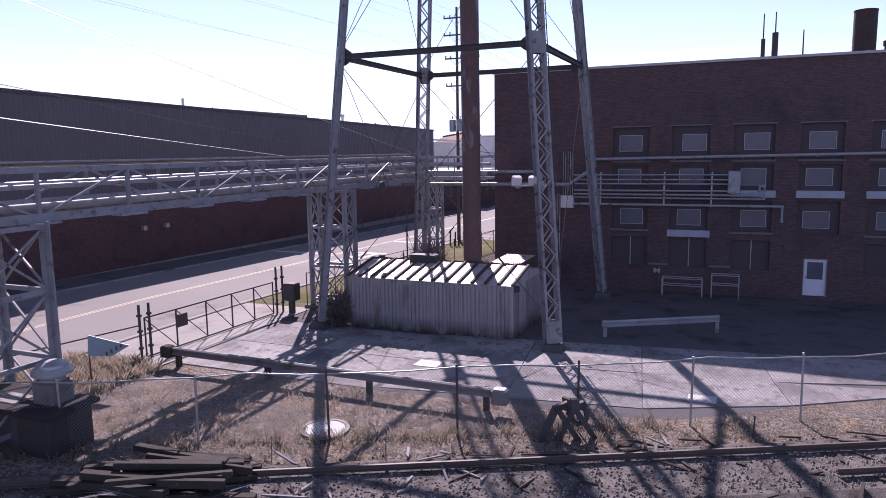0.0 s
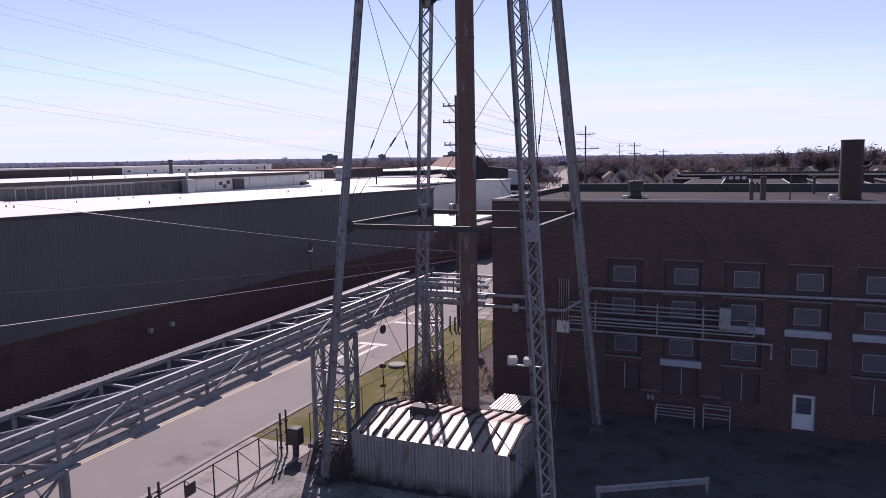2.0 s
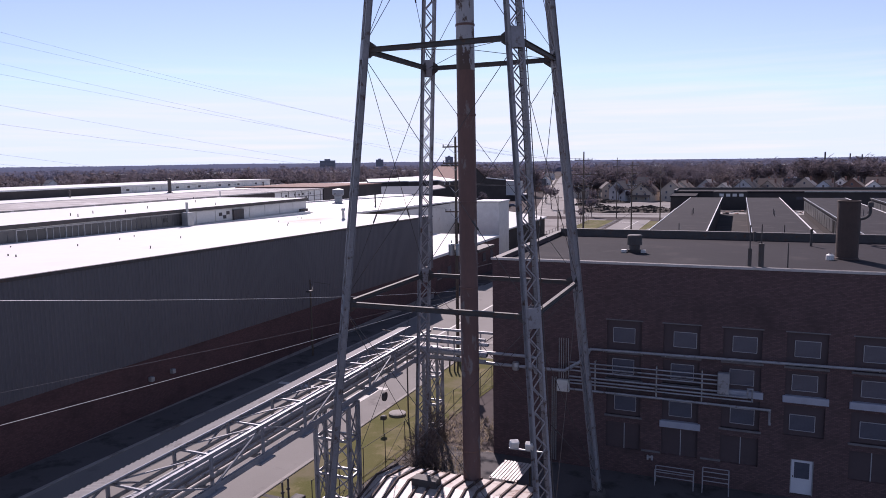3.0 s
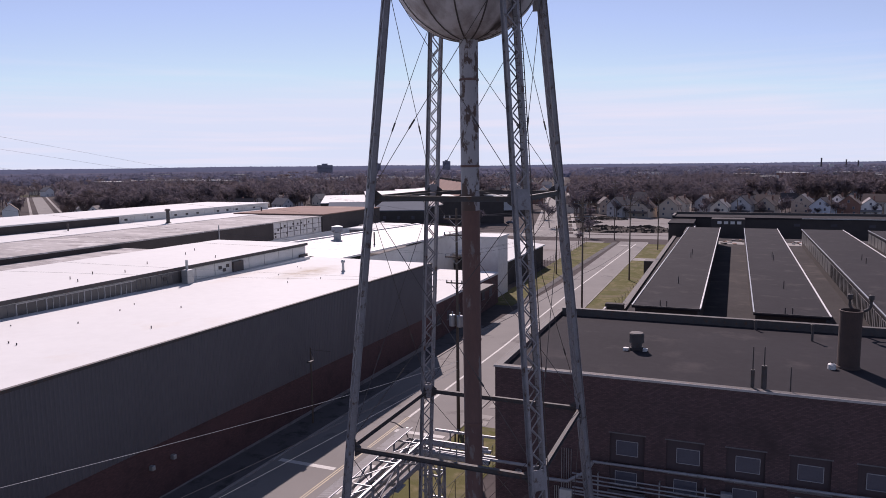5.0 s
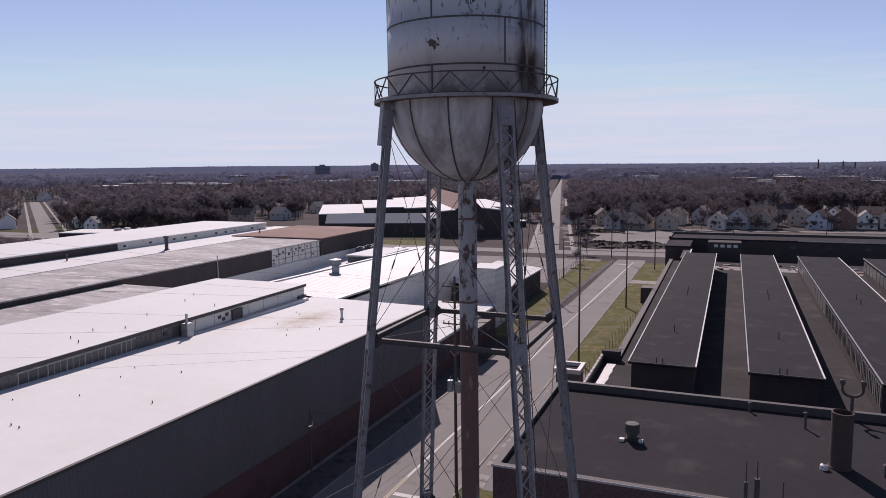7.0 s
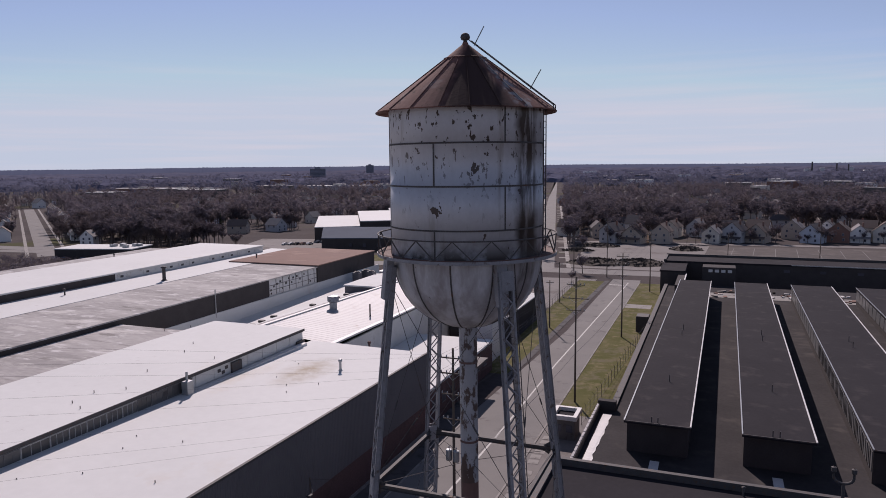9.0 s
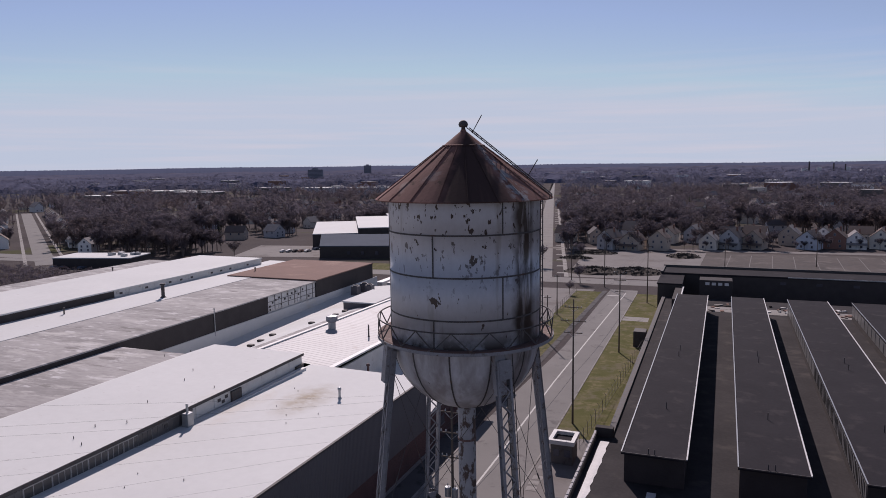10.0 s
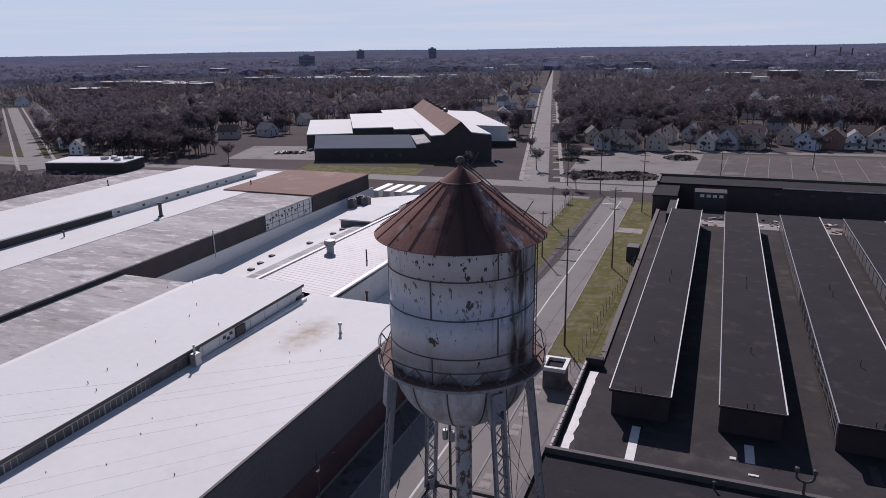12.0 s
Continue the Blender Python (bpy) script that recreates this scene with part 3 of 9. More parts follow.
layer(gf_, noise_cut(gf_, 0.22, 0.60, 0.68, (0.5, 1.6, 1), 6.0, (23, 7, 0)), (0.235, 0.22, 0.212))
wf_ = M["white_roof"]
layer(wf_, noise_cut(wf_, 0.9, 0.66, 0.72, (0.35, 1.4, 1), 5.0, (3, 2, 0)), (0.50, 0.485, 0.475))

# ---- ground, roads, yard ----
def gz(y):
    """Height of the ground: level yard, then a gentle fall along the street."""
    return -1.3 * min(max((y - 30.0) / 70.0, 0.0), 1.0)


def strip(mb, xl, xr, y0, y1, lift, mi=0, sub=()):
    """A sheet between two x values (numbers, or pairs for the two ends) that follows the ground."""
    xl = xl if isinstance(xl, tuple) else (xl, xl)
    xr = xr if isinstance(xr, tuple) else (xr, xr)
    ys = sorted({y0, y1, *[b for b in (30.0, 100.0, *sub) if y0 < b < y1]})
    vs = []
    for y in ys:
        t = (y - y0) / (y1 - y0)
        vs += [(xl[0] + (xl[1] - xl[0]) * t, y, gz(y) + lift), (xr[0] + (xr[1] - xr[0]) * t, y, gz(y) + lift)]
    mb.add(vs, [(2 * i, 2 * i + 1, 2 * i + 3, 2 * i + 2) for i in range(len(ys) - 1)], mi)
    return mb


def setting(name, mb, mt, label, category):
    return solo(name, mb, mt, label, category, kind="structure")


g = MB()
strip(g, -9000.0, 9000.0, -600.0, 12000.0, 0.0)
setting("ground", g, M["ground"], "open ground of dry grass, soil and leaf litter", "ground")
setting("ground_yard", strip(MB(), -26.0, 60.0, -60.0, 43.2, 0.010), M["dry"], "dry grass and gravel beside the railway track", "ground")

# street, with its far side walk and the crossing
setting("road", strip(strip(strip(MB(), -38.0, -25.2, -120.0, 110.0, 0.030), (-38.0, -34.8), -25.2, 110.0, 170.0, 0.030), -34.8, -25.2, 170.0, 252.0, 0.030), M["asphalt"], "worn grey asphalt two-lane street", "road")
road2 = MB().add([(-500, 249, -1.265), (420, 275, -1.265), (420, 287, -1.265), (-500, 261, -1.265)], [(0, 1, 2, 3)])
setting("road_cross", road2, M["asphalt"], "worn asphalt cross street", "road")
road3 = MB().add([(-69.0, 262, -1.26), (-59.0, 265, -1.26), (-184.5, 842, -1.26), (-193.5, 842, -1.26)], [(0, 1, 2, 3)])
road3.add([(-184.5, 842, -1.26), (-193.5, 842, -1.26), (-606.0, 2800, -1.26), (-594.0, 2800, -1.26)], [(0, 1, 3, 2)])
setting("road_far", road3, M["asphalt"], "pale asphalt street running away between houses", "road")
road4 = MB().add([(-301.2, 235.4, -1.26), (-295.8, 242.6, -1.26), (-660.3, 516.6, -1.26), (-665.7, 509.4, -1.26)], [(0, 1, 2, 3)])
setting("road_west", road4, M["asphalt"], "pale asphalt side street", "road")
road5 = MB().add([(-520, 226, -1.255), (-170, 262, -1.255), (-170, 270, -1.255), (-520, 234, -1.255)], [(0, 1, 2, 3)])
setting("road_access", road5, M["asphalt"], "asphalt road behind the factory", "road")
setting("pavement", strip(strip(MB(), -42.3, -38.3, -120.0, 112.0, 0.06), (-38.6, -37.0), (-37.2, -35.4), 130.0, 248.0, 0.082), M["shade_asphalt"], "dark asphalt pavement along the factory wall", "pavement")
kerb = MB()
for x in (-38.3, -25.2):
    for y0, y1 in ((-120, 30), (30, 100), (100, 248 if x > -30 else 110)):
        kerb.profile((x + 0.15, y0, gz(y0)), (x + 0.15, y1, gz(y1)), [(-0.15, -0.1), (0.15, -0.1), (0.15, 0.09), (0.12, 0.12), (-0.12, 0.12), (-0.15, 0.09)])
setting("kerb", kerb, M["concrete"], "low concrete kerb along the street", "kerb")
lines = MB()
for x in (-31.55, -31.3):
    strip(lines, x, x + 0.13, -120.0, 66.0, 0.036)
setting("road_marking", lines, M["paint_yellow"], "faded yellow centre line", "road marking")
marks = MB()
strip(marks, (-31.5, -31.2), (-31.2, -30.9), 66.0, 140.0, 0.036)
strip(marks, (-31.2, -28.9), (-30.9, -28.6), 140.0, 246.0, 0.036)
strip(marks, -31.0, -25.6, 61.5, 62.2, 0.036)
strip(marks, -37.6, -31.8, 51.0, 51.6, 0.036)
for k in range(2):
    strip(marks, -29.4 + k * 1.1, -29.0 + k * 1.1, 47.0, 52.5, 0.037)
strip(marks, -30.2, -27.4, 52.6, 53.3, 0.037)
strip(marks, -34.4, -29.6, 240.0, 240.8, 0.036)
setting("road_marking_stop", marks, M["paint_white"], "worn white stop bars and turn arrow", "road marking")

# verges of grass
setting("ground_verge", strip(MB(), -24.9, (-20.4, -18.2), 31.0, 66.0, 0.045), M["grass"], "spring grass verge behind the fence", "grass")
setting("ground_verge_far", strip(MB(), -24.9, -14.4, 112.0, 246.0, 0.04), M["grass"], "spring grass verge beside the sheds", "grass")
setting("drive_far", strip(MB(), -24.85, -17.6, 203.0, 208.5, 0.05), M["concrete"], "pale concrete drive across the verge", "drive")
setting("ground_verge_west", strip(MB(), (-44.0, -46.0), (-38.7, -35.9), 130.0, 246.0, 0.075), M["grass"], "strip of dry grass beside the pavement", "grass")
setting("ground_lawn", MB().add([(-176, 268, -1.24), (-118, 272, -1.24), (-121, 290, -1.24), (-180, 286, -1.24)], [(0, 1, 2, 3)]), M["grass"], "mown lawn in front of the far works", "grass")

apron = setting("pavement_apron", strip(MB(), -24.85, -14.06, 66.0, 112.0, 0.05), M["lot"], "worn asphalt apron between street and sheds", "pavement")
walk_slab = MB().bevbox(-0.75, -0.7, 0.0, 0.75, 0.7, 0.04, 0.015).mesh("slab", M["concrete"])
for i in range(24):
    y = 66.8 + 1.9 * i
    if i % 7 in (2, 5):
        continue
    ob = piece("slab", walk_slab, apron, (-23.6 + random.uniform(-0.12, 0.12), y, gz(y) + 0.045), random.uniform(-0.08, 0.08))
# yard: concrete slabs with recessed joints, each a piece of its own
yard = MB()
yard.add([(-25.0, 20.6, 0.014), (-12.0, 20.6, 0.014), (-3.7, 21.0, 0.014), (-1.2, 21.4, 0.014), (0.4, 22.5, 0.014), (3.0, 24.5, 0.014), (5.1, 26.7, 0.014), (9.4, 32.0, 0.014), (-25.0, 32.0, 0.014)], [(0, 1, 2, 3, 4, 5, 6, 7, 8)])
strip(yard, -25.0, (9.4, 22.0), 32.0, 42.9, 0.014)
# dark sheet colours in the building's shade; slabs keep to the sunlit strip
yard_ob = setting("yard", yard, M["shade_asphalt"], "asphalt yard toned dark for shade, with concrete slabs before the brick building", "yard")
setting("drive", strip(MB(), -25.0, -20.6, 16.5, 31.0, 0.05), M["concrete"], "concrete drive through the gate", "drive")
def yard_front(x):
    """Line along which the yard's paving meets the dirt beside the track."""
    return 20.6 + 0.05 * max(x + 12.0, 0.0) + 0.82 * max(x + 1.0, 0.0)
slab = MB().bevbox(-2.23, -1.83, 0.0, 2.235, 1.835, 0.03, 0.008).mesh("slab", M["yard_slab"])
for i in range(8):
    for j in range(2):
        x, y, turn = -18.2 + 4.5 * i, 22.5 + 3.7 * j, 0.0
        if i > 1:
            turn = 0.12
            x, y = -9.2 + 4.46 * (i - 2) - 0.44 * j, 23.0 + 0.54 * (i - 2) + 3.66 * j
        cs_, sn_ = math.cos(turn), math.sin(turn)
        corner = [(x + a * cs_ - b * sn_, y + a * sn_ + b * cs_) for a, b in ((-2.235, -1.835), (2.235, -1.835), (2.235, 1.835), (-2.235, 1.835))]
        at_z = 0.012 + random.uniform(-0.006, 0.006)
        if all(q > yard_front(p) for p, q in corner[:2]):
            ob = piece("slab", slab, yard_ob, (x, y, at_z))
            ob.rotation_euler = (random.uniform(-0.002, 0.002), random.uniform(-0.002, 0.002), turn)
        elif corner[3][1] > yard_front(corner[3][0]) + 0.4:
            # a slab cut off along the yard's front
            rim = [(p - x, max(q, min(yard_front(p), corner[3 - k][1] - 0.05)) - y) for k, (p, q) in enumerate(corner[:2])] + [(p - x, q - y) for p, q in corner[2:]]
            cut_s = MB().add([(p, q, z) for z in (0.0, 0.03) for p, q in rim], [(4, 5, 6, 7), (0, 1, 5, 4), (1, 2, 6, 5), (2, 3, 7, 6), (3, 0, 4, 7)])
            piece("slab", cut_s.mesh("slab", M["yard_slab"]), yard_ob, (x, y, at_z))
lots = MB()
lots.add([(-56, 276, -1.262), (-8, 277, -1.262), (-4, 366, -1.262), (-62, 362, -1.262)], [(0, 1, 2, 3)])
lots.add([(-108, 196, -1.262), (-44, 196, -1.262), (-40, 250, -1.262), (-112, 246, -1.262)], [(0, 1, 2, 3)])
setting("parking_lot", lots, M["lot"], "cracked empty asphalt lots", "parking lot")
lots2 = MB().add([(-230, 290, -1.25), (-178, 300, -1.25), (-190, 345, -1.25), (-245, 335, -1.25)], [(0, 1, 2, 3)])
setting("parking_lot_far", lots2, M["lot"], "grey car park beside the far works", "parking lot")
lots3 = MB().add([(-296, 222, -1.25), (-228, 238, -1.25), (-228, 262, -1.25), (-290, 252, -1.25)], [(0, 1, 2, 3)])
setting("parking_lot_west", lots3, M["dark_lot"], "small grey car park", "parking lot")

setting("parking_lot_dark", MB().add([(-7.9, 277, -1.261), (205, 283, -1.261), (218, 384, -1.261), (-3.9, 366, -1.261)], [(0, 1, 2, 3)]), M["dark_lot"], "wide dark empty asphalt lot with faded lines", "parking lot")
stall = MB()
for i in range(22):
    x = 2.0 + 9.0 * i
    stall.add([(x, 284 + 0.03 * x, -1.255), (x + 0.25, 284 + 0.03 * x, -1.255), (x + 5.25, 360 + 0.05 * x, -1.255), (x + 5.0, 360 + 0.05 * x, -1.255)], [(0, 1, 2, 3)])
setting("road_marking_lot", stall, M["asphalt"], "faded pale lines across the dark lot", "road marking")
road6 = MB().add([(-84, 364, -1.258), (220, 388, -1.258), (220, 396, -1.258), (-86, 371, -1.258)], [(0, 1, 2, 3)])
setting("road_houses", road6, M["lot"], "pale street before the row of houses", "road")
walks = MB()
for o in (-8.6, 8.6):
    walks.add([(-64.0 + o - 0.9, 275, -1.25), (-64.0 + o + 0.9, 275, -1.25), (-189.0 + o + 0.9, 842, -1.25), (-189.0 + o - 0.9, 842, -1.25)], [(0, 1, 2, 3)])
for i in range(30):
    f = (i + 0.5) / 30
    cx, cy = -64 - 125 * f, 275 + 567 * f
    for o in (-6.4, 6.4):
        walks.add([(cx + o - 1.5, cy - 1.7, -1.252), (cx + o + 1.5, cy - 1.2, -1.252), (cx + o + 1.5, cy + 1.7, -1.252), (cx + o - 1.5, cy + 1.2, -1.252)], [(0, 1, 2, 3)])
for o in (-8.5, 8.5):
    walks.add([(-298.5 + 0.6 * (o - 0.8), 239 + 0.8 * (o - 0.8), -1.25), (-298.5 + 0.6 * (o + 0.8), 239 + 0.8 * (o + 0.8), -1.25), (-663 + 0.6 * (o + 0.8), 513 + 0.8 * (o + 0.8), -1.25), (-663 + 0.6 * (o - 0.8), 513 + 0.8 * (o - 0.8), -1.25)], [(0, 1, 2, 3)])
setting("pavement_far", walks, M["concrete"], "pale side walks and drives along the far streets", "pavement")

# railway: ballast bed, sleepers, rails
U = Vector((0.893, 0.450, 0.0)).normalized()
N = Vector((-U.y, U.x, 0.0))
R0 = Vector((-4.98, 16.16, 0.0))


def trk(s, o, z=0.0):
    return R0 + U * s + N * o + Vector((0, 0, z))


cinder = MB().add([trk(-12, -1.0, 0.022), trk(-12, -14, 0.022), trk(55, -14, 0.022), trk(55, -1.0, 0.022)], [(0, 1, 2, 3)])
setting("ground_cinders", cinder, M["ballast"], "dark cinders and ballast on the near side of the track", "ground")
bed = MB()
bed.profile(trk(-45, -0.72, 0.0), trk(60, -0.72, 0.0), [(-1.9, 0.0), (1.9, 0.0), (1.35, 0.19), (-1.35, 0.19)])
track = thing("railway_track", "rusty railway track on dark timber sleepers in ballast", "railway track", (*trk(0, -0.72)[:2], 0))
part("ballast_bed", bed, M["ballast"], track, "dark stone ballast")
for o in (0.0, -1.435):
    rail = MB().profile(trk(-45 if o == 0.0 else 8.0, o, 0.26), trk(60, o, 0.26), [(-0.07, 0.0), (0.07, 0.0), (0.07, 0.015), (0.012, 0.035), (0.012, 0.11), (0.035, 0.12), (0.035, 0.15), (-0.035, 0.15), (-0.035, 0.12), (-0.012, 0.11), (-0.012, 0.035), (-0.07, 0.015)])
    part("rail", rail, M["rail"], track, "rusty steel rail")
ang = math.atan2(U.y, U.x)
tie = MB().bevbox(-0.12, -1.25, 0.0, 0.12, 1.25, 0.20, 0.02).mesh("sleeper", M["old_wood"])
for i in range(60):
    p = trk(-22 + i * 0.62, -0.72, -0.028 + random.uniform(-0.015, 0.01))
    piece("sleeper", tie, track, p - Vector((*trk(0, -0.72)[:2], 0)), ang + random.uniform(-0.03, 0.03))


# ---- far land ----
def ridge_line(name, dist, base, amp, az0, az1, mt, label, wave, depth, seedv, lift=0.0):
    """A low wooded ridge on the horizon, bent round the place."""
    n = 2080
    vs, fs = [], []
    for i in range(n + 1):
        a, k = radians(az0 + (az1 - az0) * i / n), i / 8.0
        h = base + lift * max(0.0, min(1.0, (-12.0 - az0 - (az1 - az0) * i / n) / 15.0)) + amp * noise.noise((k * wave, seedv, 0.0)) + 0.35 * amp * noise.noise((k * wave * 4.1, seedv, 5.0))
        h += 3.2 * abs(noise.noise((i * 0.23, seedv, 9.0))) + 2.4 * noise.noise((i * 0.71, seedv, 3.0))
        sx, sy = math.sin(a), math.cos(a)
        vs += [(sx * (dist - depth), sy * (dist - depth), -2.0), (sx * dist, sy * dist, h), (sx * (dist + depth), sy * (dist + depth), -2.0)]
    for i in range(n):
        k = 3 * i
        fs += [(k, k + 3, k + 4, k + 1), (k + 1, k + 4, k + 5, k + 2)]
    solo(name, MB().add(vs, fs), mt, label, "hill", kind="structure", smooth=True)


# both ridges wear the hill colour with the haze already in it
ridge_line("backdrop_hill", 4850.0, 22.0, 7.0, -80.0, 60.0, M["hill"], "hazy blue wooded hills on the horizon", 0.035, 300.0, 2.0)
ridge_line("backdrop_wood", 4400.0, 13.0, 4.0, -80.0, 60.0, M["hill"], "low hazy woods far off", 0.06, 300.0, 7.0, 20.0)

# ---- water tower ----
TC = Vector((-12.165, 33.205, 0.0))
LEAN = Vector((-0.17, -0.05, 0.0))     # the old tower stands a hand out of plumb
Z_RING1, Z_RING2 = 12.7, 24.75
tower = thing("water_tower", "old riveted water tower, rust-streaked grey tank on four lattice legs", "water tower", (TC.x, TC.y, 0))


def leg_at(az, z, off_t=0.0, off_r=0.0):
    """Centre of the leg on azimuth az at height z, shifted sideways and outward."""
    a = radians(az - 0.4)
    r = 8.03 + (3.93 - 8.03) * z / 36.0 + off_r
    k = z / 36.0
    return Vector((TC.x + LEAN.x * k + r * math.cos(a) - off_t * math.sin(a), TC.y + LEAN.y * k + r * math.sin(a) + off_t * math.cos(a), z))


LEGS = (225, 315, 45, 135)
for az in LEGS:
    a = radians(az)
    rad = Vector((math.cos(a), math.sin(a), 0))
    leg = MB()
    kw = 0.78 if az in (225, 45) else 1.0     # two legs are of a slimmer section
    for s in (-1, 1):
        ch = [(kw * p_, kw * q_) for p_, q_ in ((0.0, -0.18), (0.0, 0.18), (-s * 0.11, 0.18), (-s * 0.11, 0.155), (-s * 0.022, 0.155), (-s * 0.022, -0.155), (-s * 0.11, -0.155), (-s * 0.11, -0.18))]
        if s > 0:
            ch = ch[::-1]
        leg.profile(leg_at(az, 0.35, kw * s * 0.26), leg_at(az, 35.6, kw * s * 0.26), [(-x, y) for x, y in ch], up=rad)
    for z in (0.81, Z_RING1, Z_RING2, 35.2):
        for o in (-0.192 * kw, 0.192 * kw):
            leg.beam(leg_at(az, z - 0.45, 0, o), leg_at(az, z + 0.45, 0, o), 0.56 * kw, 0.02, up=rad)
    leg_ob = part("leg", leg, M["steel"], tower, "grey lattice steel leg with rust")
    axis = (leg_at(az, 36.0) - leg_at(az, 0.0)) / 36.0
    for o in (-0.186 * kw, 0.186 * kw):
        for s in (-1, 1):
            bar = MB().beam(leg_at(az, 1.4, -s * 0.23 * kw, o), leg_at(az, 1.92, s * 0.23 * kw, o), 0.06, 0.014, up=rad).mesh("lacing_bar", M["steel"], (TC.x, TC.y, 0))
            for k in range(0 if s > 0 else 1, 64, 2):
                piece("lacing_bar", bar, leg_ob, axis * 0.52 * k)
    riv = MB()
    for k in range(115):
        z = 1.2 + k * 0.3
        for s in (-1, 1):
            c = leg_at(az, z, kw * s * 0.262)
            t = Vector((-math.sin(a), math.cos(a), 0)) * s
            for o in (-0.11, 0.11):
                riv.tube(c + rad * o, c + rad * o + t * 0.02, 0.022, 0.012, 5)
    part("rivets", riv, M["steel"], leg_ob, kind="stuff")
    foot = MB()
    c = leg_at(az, 0.0)
    foot.add([(c.x + sx * w, c.y + sy * w, z) for z, w in ((-0.6, 0.46), (0.12, 0.42), (0.33, 0.33)) for sx, sy in ((-1, -1), (1, -1), (1, 1), (-1, 1))],
             [(0, 1, 5, 4), (1, 2, 6, 5), (2, 3, 7, 6), (3, 0, 4, 7), (4, 5, 9, 8), (5, 6, 10, 9), (6, 7, 11, 10), (7, 4, 8, 11), (8, 9, 10, 11)])
    part("footing", foot, M["shade_asphalt"], tower, "dark concrete footing")

I_BEAM = [(-0.095, -0.12), (0.095, -0.12), (0.095, -0.1), (0.015, -0.1), (0.015, 0.1), (0.095, 0.1), (0.095, 0.12), (-0.095, 0.12), (-0.095, 0.1), (-0.015, 0.1), (-0.015, -0.1), (-0.095, -0.1)]
for zr in (Z_RING1, Z_RING2):
    for i in range(4):
        p, q = leg_at(LEGS[i], zr), leg_at(LEGS[(i + 1) % 4], zr)
        d = (q - p).normalized()
        st = MB().profile(p + d * 0.3, q - d * 0.3, I_BEAM)
        for e, sg in ((p, 1), (q, -1)):
            st.add([e + d * sg * 0.25 + Vector((0, 0, -0.42)), e + d * sg * 0.25 + Vector((0, 0, 0.42)), e + d * sg * 0.62 + Vector((0, 0, 0.17)), e + d * sg * 0.62 + Vector((0, 0, -0.17))], [(0, 1, 2, 3)])
        part("strut", st, M["steel_dark"], tower, "dark riveted steel strut")
for z0, z1 in ((0.9, Z_RING1), (Z_RING1, Z_RING2), (Z_RING2, 35.0)):
    for i in range(4):
        for a, b in ((LEGS[i], LEGS[(i + 1) % 4]), (LEGS[(i + 1) % 4], LEGS[i])):
            p, q = leg_at(a, z0 + 0.3), leg_at(b, z1 - 0.3)
            d = q - p
            rod = MB().tube(p + d * 0.02, q - d * 0.02, 0.016, n=6)
            m = p + d * (0.30 if z0 > 1 else 0.2)
            rod.tube(m, m + d.normalized() * 0.5, 0.042, n=6)
            part("tie_rod", rod, M["steel_dark"], tower, "thin iron tie rod with turnbuckle")

e0_, e1_ = leg_at(225, 6.5), leg_at(135, 6.5)
part("tie_plate", MB().tube((e0_ + e1_) / 2 + Vector((-0.06, 0, 0)), (e0_ + e1_) / 2 + Vector((0.06, 0, 0)), 0.26, n=18), M["steel_dark"], tower, "round iron plate where the rods cross")


def riser_ring(r, z):
    return [(TC.x + LEAN.x * z / 36 + r * math.cos(2 * math.pi * i / 28), TC.y + LEAN.y * z / 36 + r * math.sin(2 * math.pi * i / 28), z) for i in range(28)]


def riser_pipe(prof):
    vs = [p for r, z in prof for p in riser_ring(r, z)]
    return MB().add(vs, [(j * 28 + i, j * 28 + (i + 1) % 28, (j + 1) * 28 + (i + 1) % 28, (j + 1) * 28 + i) for j in range(len(prof) - 1) for i in range(28)])


riser_ob = part("riser", riser_pipe([(0.62, -0.5), (0.62, 1.2), (0.47, 1.35), (0.46, 24.0)]), M["rust"], tower, "rusty brown riser pipe with flaking paint", smooth=True)
part("riser_top", riser_pipe([(0.46, 24.0), (0.46, 31.0), (0.47, 32.4)]), M["riser_paint"], riser_ob, "grey flaked upper riser", smooth=True)
for z in (4.2, 8.6, 13.0, 17.4, 21.8, 26.2, 30.4):
    part("flange", riser_pipe([(0.455, z - 0.06), (0.485, z - 0.05), (0.485, z + 0.05), (0.455, z + 0.06)]), M["rust"], riser_ob)
for i in range(4):
    part("stay_rod", MB().tube((TC.x + LEAN.x * 0.7, TC.y + LEAN.y * 0.7, Z_RING2 + 0.3), leg_at(LEGS[i], Z_RING2), 0.016, n=5), M["steel_dark"], riser_ob)

# tank: bowl, shell, seams, balcony, roof
TC = TC + LEAN * 1.05
RT = 3.78
bowl = [(0.45, 32.28)] + [(RT * math.sin(radians(t)), 36.1 - 3.86 * math.cos(radians(t))) for t in range(10, 91, 8)] + [(RT, 36.15)]
tank_ob = part("tank_bowl", MB().lathe(bowl, TC, 64), M["tank"], tower, "rounded tank bottom with rust-edged seams", smooth=True)
ribs = MB()
for k in range(12):
    a = radians(k * 30 + 8)
    pts = [Vector((TC.x + (r + 0.012) * math.cos(a), TC.y + (r + 0.012) * math.sin(a), z - 0.01)) for r, z in bowl]
    for p, q in zip(pts, pts[1:]):
        ribs.beam(p, q, 0.07, 0.02, up=(math.cos(a), math.sin(a), -0.5))
part("seam", ribs, M["steel_dark"], tank_ob, "dark rusty lap seams")
SEAMS = (37.45, 39.45, 41.4, 43.05)
